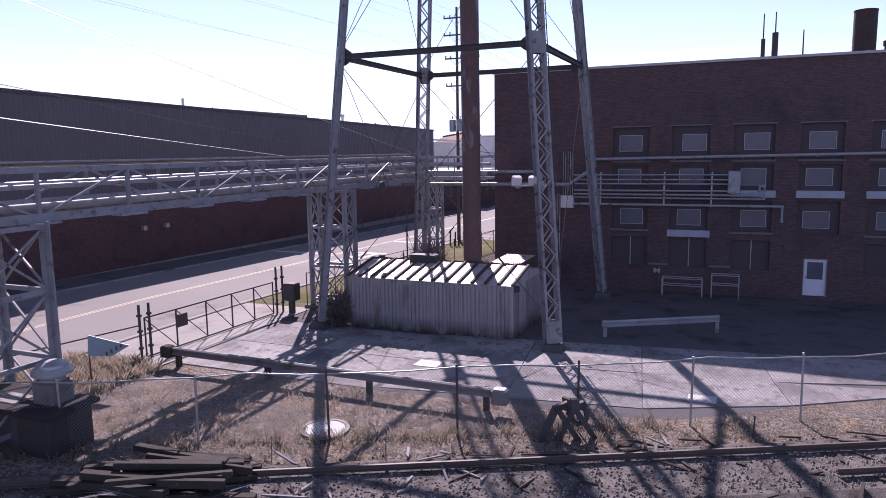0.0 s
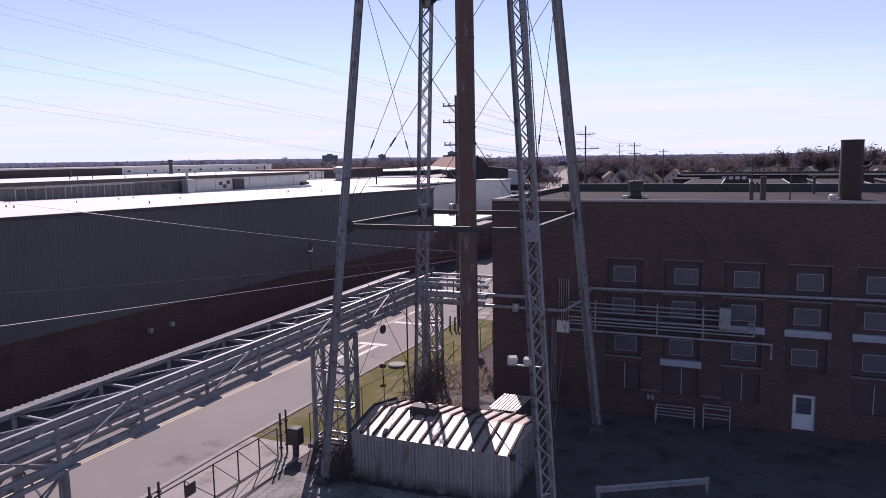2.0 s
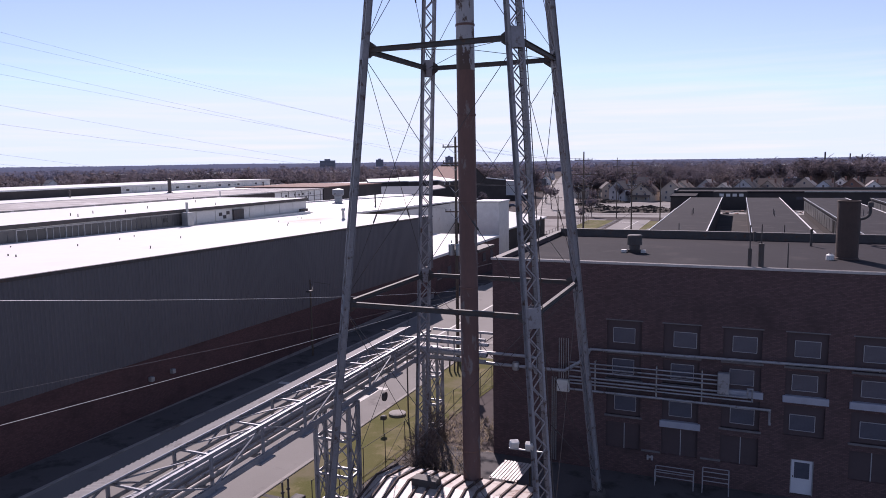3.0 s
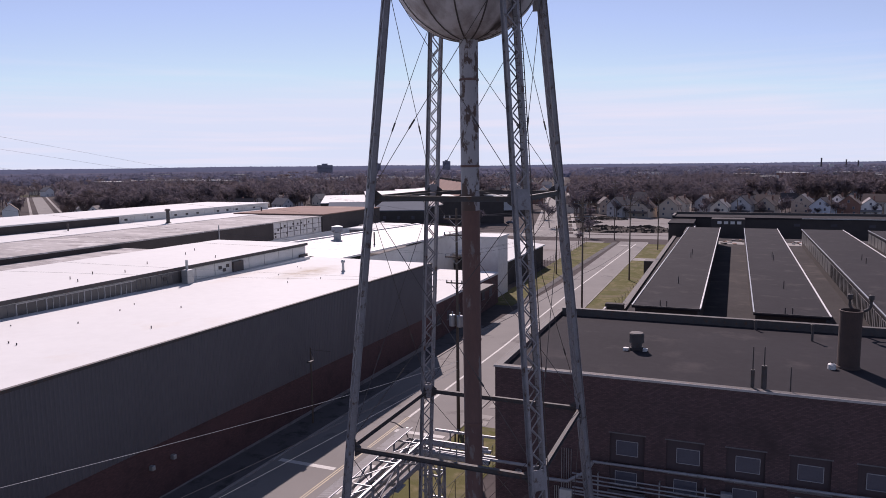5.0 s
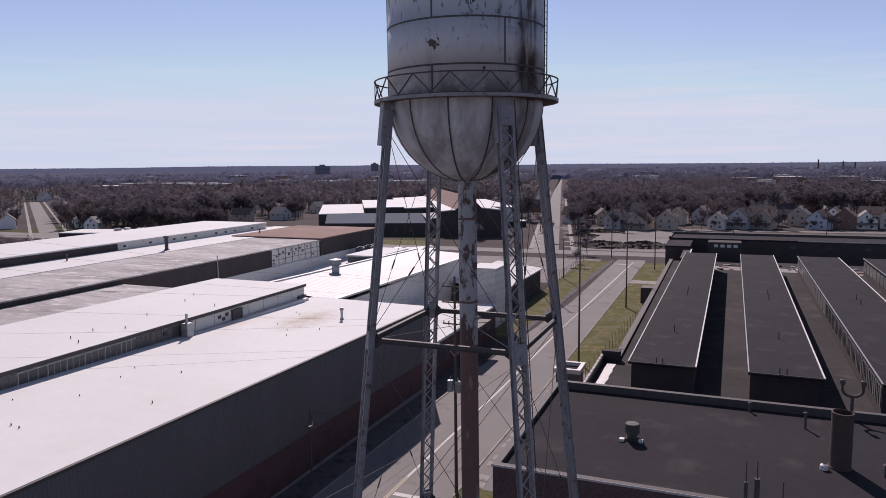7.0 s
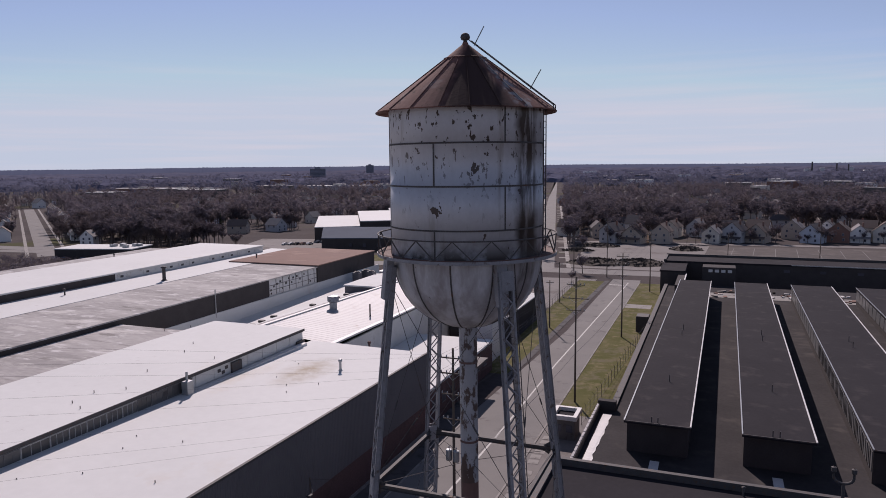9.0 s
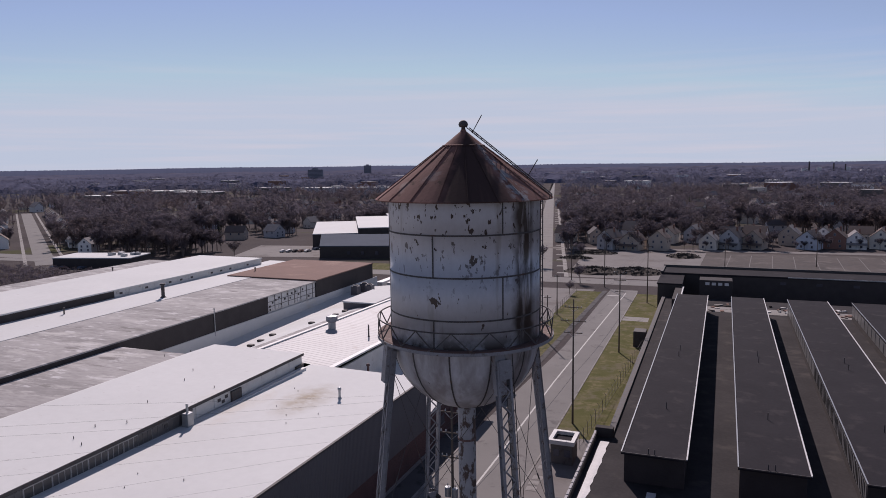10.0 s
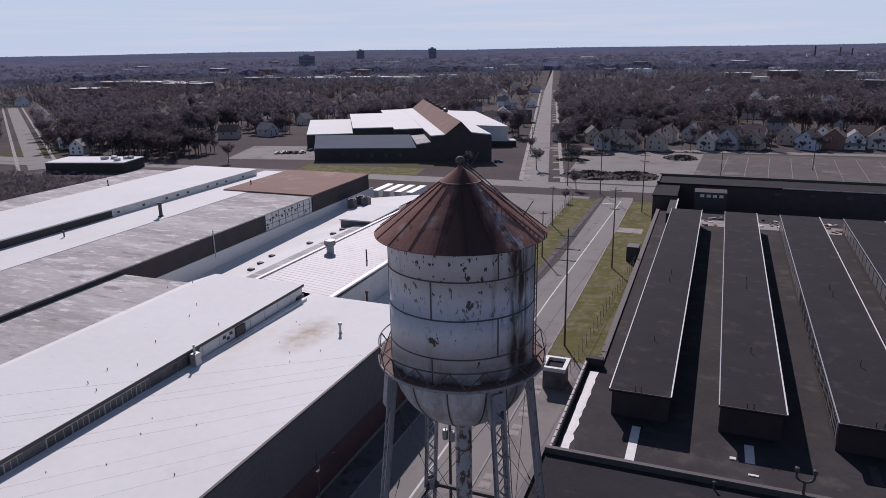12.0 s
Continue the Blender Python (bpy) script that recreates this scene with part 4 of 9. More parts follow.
shell = part("tank_shell", MB().lathe([(RT, 36.1), (RT, 37.45), (RT + 0.012, 37.451), (RT + 0.012, 39.45), (RT, 39.451), (RT, 41.4), (RT + 0.012, 41.401), (RT + 0.012, 43.05)], TC, 96), M["tank"], tower, "grey-white tank shell with rust runs and flaked paint", smooth=True)
seams = MB()
for z in SEAMS[:3]:
    seams.lathe([(RT + 0.01, z - 0.04), (RT + 0.026, z - 0.03), (RT + 0.026, z + 0.03), (RT + 0.01, z + 0.04)], TC, 96)
for j, (z0, z1) in enumerate(zip((36.1,) + SEAMS, SEAMS)):
    for az in ((-93, 8, 110, 210) if j % 2 == 0 else (-43, -147, 60, 165)):
        a = radians(az)
        c = Vector((TC.x + (RT + 0.014) * math.cos(a), TC.y + (RT + 0.014) * math.sin(a), 0))
        seams.beam(c + Vector((0, 0, z0)), c + Vector((0, 0, z1)), 0.07, 0.02, up=(math.cos(a), math.sin(a), 0))
part("seam", seams, M["steel_dark"], shell, "dark rusty riveted seams")

balcony = part("balcony", MB().lathe([(RT - 0.02, 36.02), (4.45, 36.02), (4.47, 36.0), (4.47, 36.16), (4.40, 36.2), (RT - 0.02, 36.1)], TC, 72), M["plate_rust"], tower, "rusty walkway plate round the tank")
part("rim", MB().lathe([(4.44, 36.0), (4.49, 36.0), (4.49, 36.15), (4.44, 36.15), (4.44, 36.0)], TC, 72), M["steel"], balcony)
railing = MB()
for zz, rr in ((37.05, 0.035), (36.65, 0.02)):
    n = 48
    pts = [Vector((TC.x + 4.45 * math.cos(2 * math.pi * i / n), TC.y + 4.45 * math.sin(2 * math.pi * i / n), zz)) for i in range(n + 1)]
    railing.path(pts, rr, 6) if zz > 37 else None
for k in range(16):
    a0, a1, a2 = (radians(22.5 * (k + d)) for d in (0, 0.5, 1))
    e = [Vector((TC.x + 4.45 * math.cos(a), TC.y + 4.45 * math.sin(a), 0)) for a in (a0, a1, a2)]
    railing.beam(e[0] + Vector((0, 0, 36.2)), e[1] + Vector((0, 0, 37.05)), 0.045, 0.045)
    railing.beam(e[1] + Vector((0, 0, 37.05)), e[2] + Vector((0, 0, 36.2)), 0.045, 0.045)
part("railing", railing, M["steel_dark"], balcony, "zigzag iron balcony railing")
for az in LEGS:
    a = radians(az - 0.4)
    up = MB()
    pts = [leg_at(az, z, 0, dr) for z, dr in ((34.0, 0.0), (36.0, 0.0))]
    up.beam(pts[0], pts[1], 0.53, 0.37, up=(math.cos(a), math.sin(a), 0))
    part("leg_shoe", up, M["steel"], tower, "plate joining the leg to the tank")

cone = [(4.42, 42.90), (4.44, 42.95), (1.02, 45.5), (1.02, 45.53), (0.16, 46.22), (0.12, 46.32)]
roof = part("roof", MB().lathe(cone, TC, 72), M["rust_roof"], tower, "rust-red conical roof with dark stains, darker in one sector", smooth=False)
part("soffit", MB().lathe([(4.42, 42.90), (RT, 43.02)], TC, 72), M["rust_roof"], roof)
std = MB()
for k in range(20):
    a = radians(k * 18 + 4)
    u = Vector((math.cos(a), math.sin(a), 0))
    std.beam(TC + u * 4.42 + Vector((0, 0, 42.98)), TC + u * 1.02 + Vector((0, 0, 45.525)), 0.035, 0.05)
std.lathe([(1.0, 45.50), (1.06, 45.49), (1.06, 45.55), (1.0, 45.57)], TC, 48)
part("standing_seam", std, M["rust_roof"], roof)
fin = MB().lathe([(0.10, 46.2), (0.10, 46.42), (0.20, 46.44), (0.24, 46.56), (0.20, 46.68), (0.10, 46.76), (0.0, 46.78)], TC, 20)
part("finial", fin, M["steel_dark"], roof, "dark ball finial", smooth=True)
la = radians(-2.0)
lu, lt = Vector((math.cos(la), math.sin(la), 0)), Vector((-math.sin(la), math.cos(la), 0))
lad = MB()
p0, p1 = TC + lu * 4.45 + Vector((0, 0, 43.02)), TC + lu * 0.25 + Vector((0, 0, 46.30))
for s in (-0.19, 0.19):
    lad.path([p0 + lt * s + Vector((0, 0, -0.1)), p0 + lt * s + Vector((0, 0, 0.12)), p1 + lt * s + Vector((0, 0, 0.1))], 0.028)
for i in range(17):
    c = p0 + (p1 - p0) * (i / 17.0) + Vector((0, 0, 0.12))
    lad.tube(c - lt * 0.19, c + lt * 0.19, 0.016, n=5)
part("roof_ladder", lad, M["steel_dark"], roof, "dark iron roof ladder")
for f, h in ((0.05, 0.85), (0.72, 0.85)):
    c = p1 + (p0 - p1) * f
    part("lamp_arm", MB().tube(c, c + lu * 0.55 - lt * 0.1 + Vector((0, 0, h)), 0.022, n=6), M["steel_dark"], roof)
slad = MB()
for s in (-0.2, 0.2):
    slad.tube(TC + lu * (RT + 0.22) + lt * s + Vector((0, 0, 36.2)), TC + lu * (RT + 0.22) + lt * s + Vector((0, 0, 43.0)), 0.028, n=6)
for i in range(22):
    c = TC + lu * (RT + 0.22) + Vector((0, 0, 36.4 + 0.3 * i))
    slad.tube(c - lt * 0.2, c + lt * 0.2, 0.015, n=5)
part("shell_ladder", slad, M["steel_dark"], shell, "iron ladder up the shell")
llad = MB()
for s in (-0.2, 0.2):
    llad.tube(leg_at(315, 3.0, 0.5 + s, 0.1), leg_at(315, 35.9, 0.5 + s, 0.1), 0.024, n=5)
for i in range(108):
    z = 3.2 + 0.3 * i
    llad.tube(leg_at(315, z, 0.3, 0.1), leg_at(315, z, 0.7, 0.1), 0.012, n=4)
part("leg_ladder", llad, M["steel_dark"], tower, "thin iron ladder beside the leg")

# ---- brick building ----
FX0, FX1, FY0, FY1, FZ = -14.15, 44.0, 42.87, 61.6, 13.1
brick_b = thing("brick_building", "dark red brick factory building with flat bitumen roof", "building", (FX0, FY0, 0))
COLS = [-6.65 + 3.37 * i for i in range(15)]
ROWSZ = ((7.62, 9.58), (5.88, 7.34), (3.52, 5.30), (1.35, 3.05))
DOOR = (3.93, 5.12, 2.12)


def holed_wall(mb, x0, x1, y0, y1, z0, z1, holes):
    """A wall along x, one connected mesh, with openings (xa, xb, za, zb) that go through its thickness."""
    xs = sorted({x0, x1, *[h[0] for h in holes], *[h[1] for h in holes]})
    zs = sorted({z0, z1, *[h[2] for h in holes], *[h[3] for h in holes]})
    nx, nz = len(xs) - 1, len(zs) - 1

    def solid(i, j):
        if not (0 <= i < nx and 0 <= j < nz):
            return False
        cx, cz = (xs[i] + xs[i + 1]) / 2, (zs[j] + zs[j + 1]) / 2
        return not any(h[0] < cx < h[1] and h[2] < cz < h[3] for h in holes)
    idx = {}

    def vid(i, j, k):
        return idx.setdefault((i, j, k), len(idx))
    fs = []
    for i in range(nx):
        for j in range(nz):
            if not solid(i, j):
                continue
            a, b, c, d = ((i, j), (i + 1, j), (i + 1, j + 1), (i, j + 1))
            fs += [tuple(vid(*p, 0) for p in (a, b, c, d)), tuple(vid(*p, 1) for p in (d, c, b, a))]
            for (p, q), nb in (((a, b), (i, j - 1)), ((b, c), (i + 1, j)), ((c, d), (i, j + 1)), ((d, a), (i - 1, j))):
                if not solid(*nb):
                    fs.append((vid(*p, 0), vid(*p, 1), vid(*q, 1), vid(*q, 0)))
    vs = [None] * len(idx)
    for (i, j, k), n in idx.items():
        vs[n] = (xs[i], (y0, y1)[k], zs[j])
    return mb.add(vs, fs)


holes = []
for i, x in enumerate(COLS):
    for j, (za, zb) in enumerate(ROWSZ):
        if i == 3 and j == 3:
            continue
        holes.append((x, x + 2.1, za, zb))
holes.append((DOOR[0], DOOR[1], 0.0, DOOR[2]))
wall = part("wall", holed_wall(MB(), FX0, FX1, FY0, FY0 + 0.35, -1.5, FZ, holes), M["brick"], brick_b, "sooty dark red brick front wall")
part("wall", MB().box(FX0, FY0 + 0.352, -2, FX0 + 0.35, FY1, FZ), M["brick"], brick_b, "dark red brick end wall")
part("wall", MB().box(FX0 + 0.352, FY1 - 0.35, -2, FX1 - 0.352, FY1, FZ), M["brick"], brick_b)
part("wall", MB().box(FX1 - 0.35, FY0 + 0.352, -2, FX1, FY1, FZ), M["brick"], brick_b)
part("floor_slab", MB().box(FX0 + 0.36, FY0 + 0.36, -0.3, FX1 - 0.36, FY1 - 0.36, 0.02), M["plinth"], brick_b)
part("roof", MB().box(FX0 + 0.352, FY0 + 0.352, FZ - 0.55, FX1 - 0.352, FY1 - 0.352, FZ - 0.28), M["dark_roof"], brick_b, "dark bitumen roof")
cop = MB()
cop.box(FX0 - 0.06, FY0 - 0.06, FZ + 0.002, FX1 + 0.06, FY0 + 0.42, FZ + 0.10)
part("coping", cop, M["steel_dark"], brick_b, "dark metal coping along the front")
part("edge_trim", MB().box(FX0 - 0.08, FY0 - 0.09, FZ - 0.02, FX1 + 0.06, FY0 - 0.062, FZ + 0.12), M["coping"], brick_b, "thin pale metal edge")
cop = MB().box(FX0 - 0.06, FY0 + 0.422, FZ + 0.002, FX0 + 0.42, FY1 + 0.06, FZ + 0.09)
cop.box(FX0 + 0.422, FY1 - 0.42, FZ + 0.002, FX1, FY1 + 0.06, FZ + 0.36)
cop.box(FX0 + 0.30, FY1 - 0.44, FZ - 0.3, FX1, FY1 - 0.422, FZ + 0.1)
part("coping", cop, M["steel_dark"], brick_b, "dark metal parapet flashing")
# windows: recessed infill, small white sash, lintel and sill
infill = MB().box(0, 0, 0, 2.1, 0.06, 1.0).mesh("infill", M["infill"])
sash = MB()
for a, b in (((0, 0), (1.3, 0)), ((0, 0.92), (1.3, 0.92)), ((0, 0), (0, 0.92)), ((1.3, 0), (1.3, 0.92))):
    sash.beam((a[0], 0, a[1]), (b[0], 0, b[1]), 0.035, 0.05, up=(0, 1, 0))
sash = sash.mesh("sash", M["white_sash"])
pane = MB().box(0.0, 0.01, 0.0, 1.3, 0.03, 0.92).mesh("pane", M["glass_dark"])
sill = MB().bevbox(-0.1, -0.09, 0, 2.2, 0.2, 0.12, 0.02).mesh("sill", M["sill"])
big_sill = MB().bevbox(-0.12, -0.14, -0.05, 2.25, 0.2, 0.34, 0.03).mesh("sill", M["blue_sill"])
lintel = MB().bevbox(-0.08, -0.03, 0, 2.18, 0.1, 0.07, 0.01).mesh("lintel", M["sill"])
mull = MB().box(0, 0, 0, 0.05, 0.05, 1.0).mesh("mullion", M["white_sash"])
O = Vector((FX0, FY0, 0))
for i, x in enumerate(COLS):
    for j, (za, zb) in enumerate(ROWSZ):
        if i == 3 and j == 3:
            continue
        piece("window", infill, brick_b, Vector((x, FY0 + 0.16, za)) - O, scale=(1, 1, zb - za))
        sx, sz = x + 0.45 + random.uniform(-0.2, 0.2), za + (0.55 if j == 0 else 0.3)
        hgt = min(0.92, zb - sz - 0.15)
        if j < 3:
            piece("sash", sash, brick_b, Vector((sx, FY0 + 0.13, sz)) - O, scale=(1, 1, hgt / 0.92))
            piece("pane", pane, brick_b, Vector((sx, FY0 + 0.12, sz)) - O, scale=(1, 1, hgt / 0.92))
        else:
            piece("mullion", mull, brick_b, Vector((x + 1.1, FY0 + 0.12, za)) - O, scale=(1, 1, zb - za))
        if j == 0:
            piece("lintel", lintel, brick_b, Vector((x, FY0, zb)) - O)
        if (j == 1 and i >= 2) or (j == 2 and i == 1):
            piece("sill", big_sill, brick_b, Vector((x, FY0, za - 0.33)) - O)
        elif not (j == 2 and i == 3) and j < 3:
            piece("sill", sill, brick_b, Vector((x, FY0, za - 0.12)) - O)
door = thing("door", "white steel door with dark upper glass in the brick wall", "door", (DOOR[0], FY0 + 0.1, 0.0))
dx0, dx1, dz = DOOR
leaf = MB().box(dx0 + 0.05, FY0 + 0.12, 0.02, dx1 - 0.05, FY0 + 0.17, 0.95)
leaf.box(dx0 + 0.05, FY0 + 0.12, 0.952, dx0 + 0.2, FY0 + 0.17, dz - 0.05).box(dx1 - 0.2, FY0 + 0.12, 0.952, dx1 - 0.05, FY0 + 0.17, dz - 0.05).box(dx0 + 0.202, FY0 + 0.12, dz - 0.2, dx1 - 0.202, FY0 + 0.17, dz - 0.05)
part("leaf", leaf, M["door"], door, "white painted lower panel and rails")
part("pane", MB().box(dx0 + 0.2, FY0 + 0.135, 0.95, dx1 - 0.2, FY0 + 0.155, dz - 0.2), M["glass_dark"], door, "dark glass")
part("frame", MB().box(dx0 - 0.02, FY0 + 0.05, 0, dx0 + 0.05, FY0 + 0.19, dz + 0.02).box(dx1 - 0.05, FY0 + 0.05, 0, dx1 + 0.02, FY0 + 0.19, dz + 0.02).box(dx0 + 0.052, FY0 + 0.05, dz - 0.05, dx1 - 0.052, FY0 + 0.19, dz + 0.02), M["white_sash"], door)
part("handle", MB().tube((dx0 + 0.14, FY0 + 0.06, 1.0), (dx0 + 0.14, FY0 + 0.06, 1.12), 0.02).tube((dx0 + 0.14, FY0 + 0.06, 1.05), (dx0 + 0.14, FY0 + 0.13, 1.05), 0.012), M["steel_dark"], door)

# pipework on the brick front
PY = FY0 - 0.45
pr = thing("pipe_rack", "rack of grey steel pipes along the brick front", "pipe rack", (-7.4, PY, 4.9))
for k, (z, xe, r) in enumerate(((6.78, -0.0, 0.045), (6.5, -0.1, 0.05), (6.25, -0.1, 0.05), (5.85, -0.15, 0.06), (5.62, 1.5, 0.06), (5.42, 1.7, 0.05))):
    part("pipe", MB().path([(-8.9, PY, z), (xe, PY, z)], r, 10), M["silver"], pr, smooth=False)
part("pipe", MB().path([(-8.9, PY, 5.02), (2.7, PY, 5.02), (2.7, PY, 4.15)], 0.075, 10), M["silver"], pr)
part("pipe", MB().path([(1.5, PY, 5.62), (1.5, PY, 6.15), (1.75, PY, 6.15), (1.75, PY, 5.4)], 0.06, 10), M["silver"], pr)
part("duct", MB().bevbox(-0.15, PY - 0.2, 5.75, 0.5, PY + 0.2, 7.0, 0.04), M["silver"], pr, "grey duct box")
for x in (-7.3, -3.6, -1.0):
    part("bracket", MB().beam((x, PY + 0.1, 4.95), (x, PY + 0.1, 6.95), 0.08).beam((x, PY + 0.1, 4.95), (x, FY0 + 0.02, 4.95), 0.06).beam((x, PY + 0.1, 6.9), (x, FY0 + 0.02, 6.9), 0.06), M["galv"], pr)
lp = thing("pipe_run", "long silver pipe along the brick front", "pipe", (-14, PY, 7.8))
part("pipe", MB().path([(-7.6, PY, 7.72), (44.0, PY, 8.35)], 0.085, 12), M["silver"], lp)
for i in range(14):
    x = -6.8 + 3.7 * i
    part("bracket", MB().beam((x, PY, 7.62 + 0.0125 * (x + 7.6)), (x, FY0 + 0.01, 7.62 + 0.0125 * (x + 7.6)), 0.05), M["galv"], lp)
lp2 = thing("pipe_elbow", "silver pipes turning in from the pipe bridge", "pipe", (-17, FY0 - 1, 6))
part("pipe", MB().path([(-18.7, 42.0, 7.0), (-11.2, 42.0, 7.0), (-10.9, 42.2, 6.8), (-10.9, 42.2, 6.0)], 0.10, 12), M["silver"], lp2)
part("pipe", MB().path([(-18.7, 42.3, 6.2), (-12.4, 42.3, 6.2), (-10.3, 42.3, 6.2), (-9.2, 42.35, 6.2), (-8.0, PY, 7.0), (-7.6, PY, 7.72)], 0.11, 12), M["silver"], lp2)
part("valve", MB().lathe([(0, -0.3), (0.22, -0.25), (0.26, 0), (0.22, 0.25), (0, 0.3)], (-12.4, 42.3, 6.2), 14), M["galv"], lp2)
part("valve", MB().lathe([(0, -0.3), (0.25, -0.25), (0.3, 0), (0.25, 0.25), (0, 0.3)], (-10.9, 42.2, 6.15), 14), M["silver"], lp2)
box_j = thing("junction_box", "pale steel junction box on the brick wall with cables", "junction box", (-9.3, FY0, 5.0))
part("body", MB().bevbox(-9.75, FY0 - 0.35, 4.75, -8.95, FY0 - 0.01, 5.5, 0.03), M["white_panel"], box_j)
for i in range(5):
    x = -9.65 + i * 0.15
    part("conduit", MB().tube((x, FY0 - 0.1, 5.5), (x, FY0 - 0.1, 8.2), 0.022, n=6), M["galv"], box_j)
for i in range(3):
    part("conduit", MB().tube((-10.1 + i * 0.13, FY0 - 0.1, 0.0), (-10.1 + i * 0.13, FY0 - 0.1, 5.6), 0.03, n=6), M["galv"], box_j)
fl = thing("flood_lights", "pair of pale floodlights on a bracket at the tower leg", "floodlight", (-7.4, 28.2, 7.0))
part("bracket", MB().beam((-8.5, 28.0, 6.85), (-7.0, 28.05, 6.85), 0.06), M["galv"], fl)
for x, a in ((-8.27, 35), (-7.55, 5)):
    part("lamp_head", MB().bevbox(-0.2, -0.14, -0.15, 0.2, 0.14, 0.17, 0.04).xf(pose(x, 28.0, 7.08, 25, 0, a)), M["white_panel"], fl)
# roof things
vent = thing("roof_vent", "dark mushroom roof ventilator with white flashing", "roof vent", (-6.1, 51.3, FZ - 0.28))
part("curb", MB().bevbox(-6.55, 50.85, FZ - 0.28, -5.65, 51.75, FZ - 0.1, 0.03), M["dark_wall"], vent)
part("cowl", MB().lathe([(0.38, -0.1), (0.38, 0.3), (0.52, 0.34), (0.52, 1.0), (0.46, 1.06), (0, 1.08)], (-6.1, 51.3, FZ - 0.1), 20), M["steel_dark"], vent)
for bx_ in ((-6.95, 50.6, -6.6, 50.95), (-5.6, 50.75, -5.3, 51.1)):
    part("flashing", MB().box(bx_[0], bx_[1], FZ - 0.27, bx_[2], bx_[3], FZ - 0.08), M["white_trim"], vent, "white flashing")
chim = thing("chimney", "tall dark rusty steel flue standing on the roof", "chimney", (7.2, 51.2, FZ - 0.28))
part("flue", MB().lathe([(0.72, 0.0), (0.70, 0.1), (0.66, 0.14), (0.66, 3.7), (0.68, 3.72), (0.68, 3.8), (0.60, 3.82), (0.58, 3.3), (0.0, 3.28)], (7.32, 51.2, FZ - 0.28), 28), M["rust_dark"], chim, smooth=False)
part("base", MB().lathe([(0.25, 0), (0.25, 0.3), (0.1, 0.4)], (6.3, 50.5, FZ - 0.28), 12), M["white_trim"], chim)
fork = [(9.45 + 0.72 * math.cos(radians(t)), FY1 - 0.2, FZ + 2.1 + 0.55 * math.sin(radians(t))) for t in range(180, 361, 20)]
fork_v = thing("forked_vent", "dark two-armed vent pipe on the parapet", "vent pipe", (9.45, FY1 - 0.2, FZ + 0.36))
part("stem", MB().tube((9.45, FY1 - 0.2, FZ + 0.36), (9.45, FY1 - 0.2, FZ + 1.56), 0.13, n=12), M["steel_dark"], fork_v)
part("yoke", MB().path([(8.73, FY1 - 0.2, FZ + 2.6)] + fork + [(10.17, FY1 - 0.2, FZ + 2.6)], 0.11, 10), M["steel_dark"], fork_v)
for x in (8.73, 10.17):
    part("cowl", MB().lathe([(0.12, -0.05), (0.2, 0.0), (0.2, 0.35), (0.05, 0.42)], (x, FY1 - 0.2, FZ + 2.5), 12), M["steel_dark"], fork_v)
for x, hh in ((1.35, 2.5), (1.95, 2.55), (3.35, 1.5)):
    an = thing("antenna", "slender dark roof mast at the parapet", "antenna", (x, FY0 + 0.6, FZ - 0.28), group="roof masts")
    part("mast", MB().tube((x, FY0 + 0.6, FZ - 0.28), (x, FY0 + 0.6, FZ + hh), 0.045, 0.03, 8), M["steel_dark"], an)
    if hh > 2:
        part("sleeve", MB().tube((x, FY0 + 0.6, FZ + 0.1), (x, FY0 + 0.6, FZ + 1.15 + (x > 1.5) * 0.3), 0.11 + 0.05 * (x > 1.5), n=10), M["steel_dark"], an)
for x, y, h in ((5.9, 58.0, 1.3), (2.1, 60.5, 0.8), (9.8, 50.5, 0.9), (13.5, 54, 1.6)):
    solo("vent_pipe", MB().tube((x, y, FZ - 0.28), (x, y, FZ - 0.28 + h), 0.09, n=10).lathe([(0.0, h + 0.02), (0.16, h - 0.06), (0.09, h - 0.1)], (x, y, FZ - 0.28), 10), M["steel_dark"], "dark vent pipe on the bitumen roof", "vent pipe", (x, y, FZ - 0.28), "roof pipes")
for x in (-4.45, -1.0):
    part("ledge", MB().bevbox(x, FY0 - 0.12, 1.4, x + 1.15, FY0 - 0.004, 1.5, 0.015), M["sill"], brick_b, "short pale stone ledge")
lamp_w = thing("wall_lamp", "small pale twin lamp under a ledge on the brick wall", "wall lamp", (-3.95, FY0 - 0.1, 0.95), group="wall lamps")
part("plate", MB().bevbox(-4.12, FY0 - 0.06, 0.98, -3.72, FY0 - 0.004, 1.12, 0.01), M["white_sash"], lamp_w)
for x in (-4.1, -3.84):
    part("lamp_head", MB().bevbox(x, FY0 - 0.2, 0.92, x + 0.12, FY0 - 0.061, 1.2, 0.02), M["white_sash"], lamp_w)
# racks standing at the wall
for x, w, hgt in ((-3.5, 2.2, 0.82), (-0.8, 1.45, 1.12)):
    rk = thing("steel_frame", "pale tubular steel frame standing at the brick wall", "frame", (x, FY0 - 0.9, 0), group="frames at the wall")
    z0 = gz(FY0)
    for dx in (0, w):
        for dy in (0, 0.6):
            part("post", MB().tube((x + dx, FY0 - 1.2 + dy, z0), (x + dx, FY0 - 1.2 + dy, hgt), 0.03, n=6), M["white_sash"], rk)
    for z in (hgt * 0.5, hgt):
        for dy in (0, 0.6):
            part("bar", MB().tube((x, FY0 - 1.2 + dy, z), (x + w, FY0 - 1.2 + dy, z), 0.028, n=6), M["white_sash"], rk)

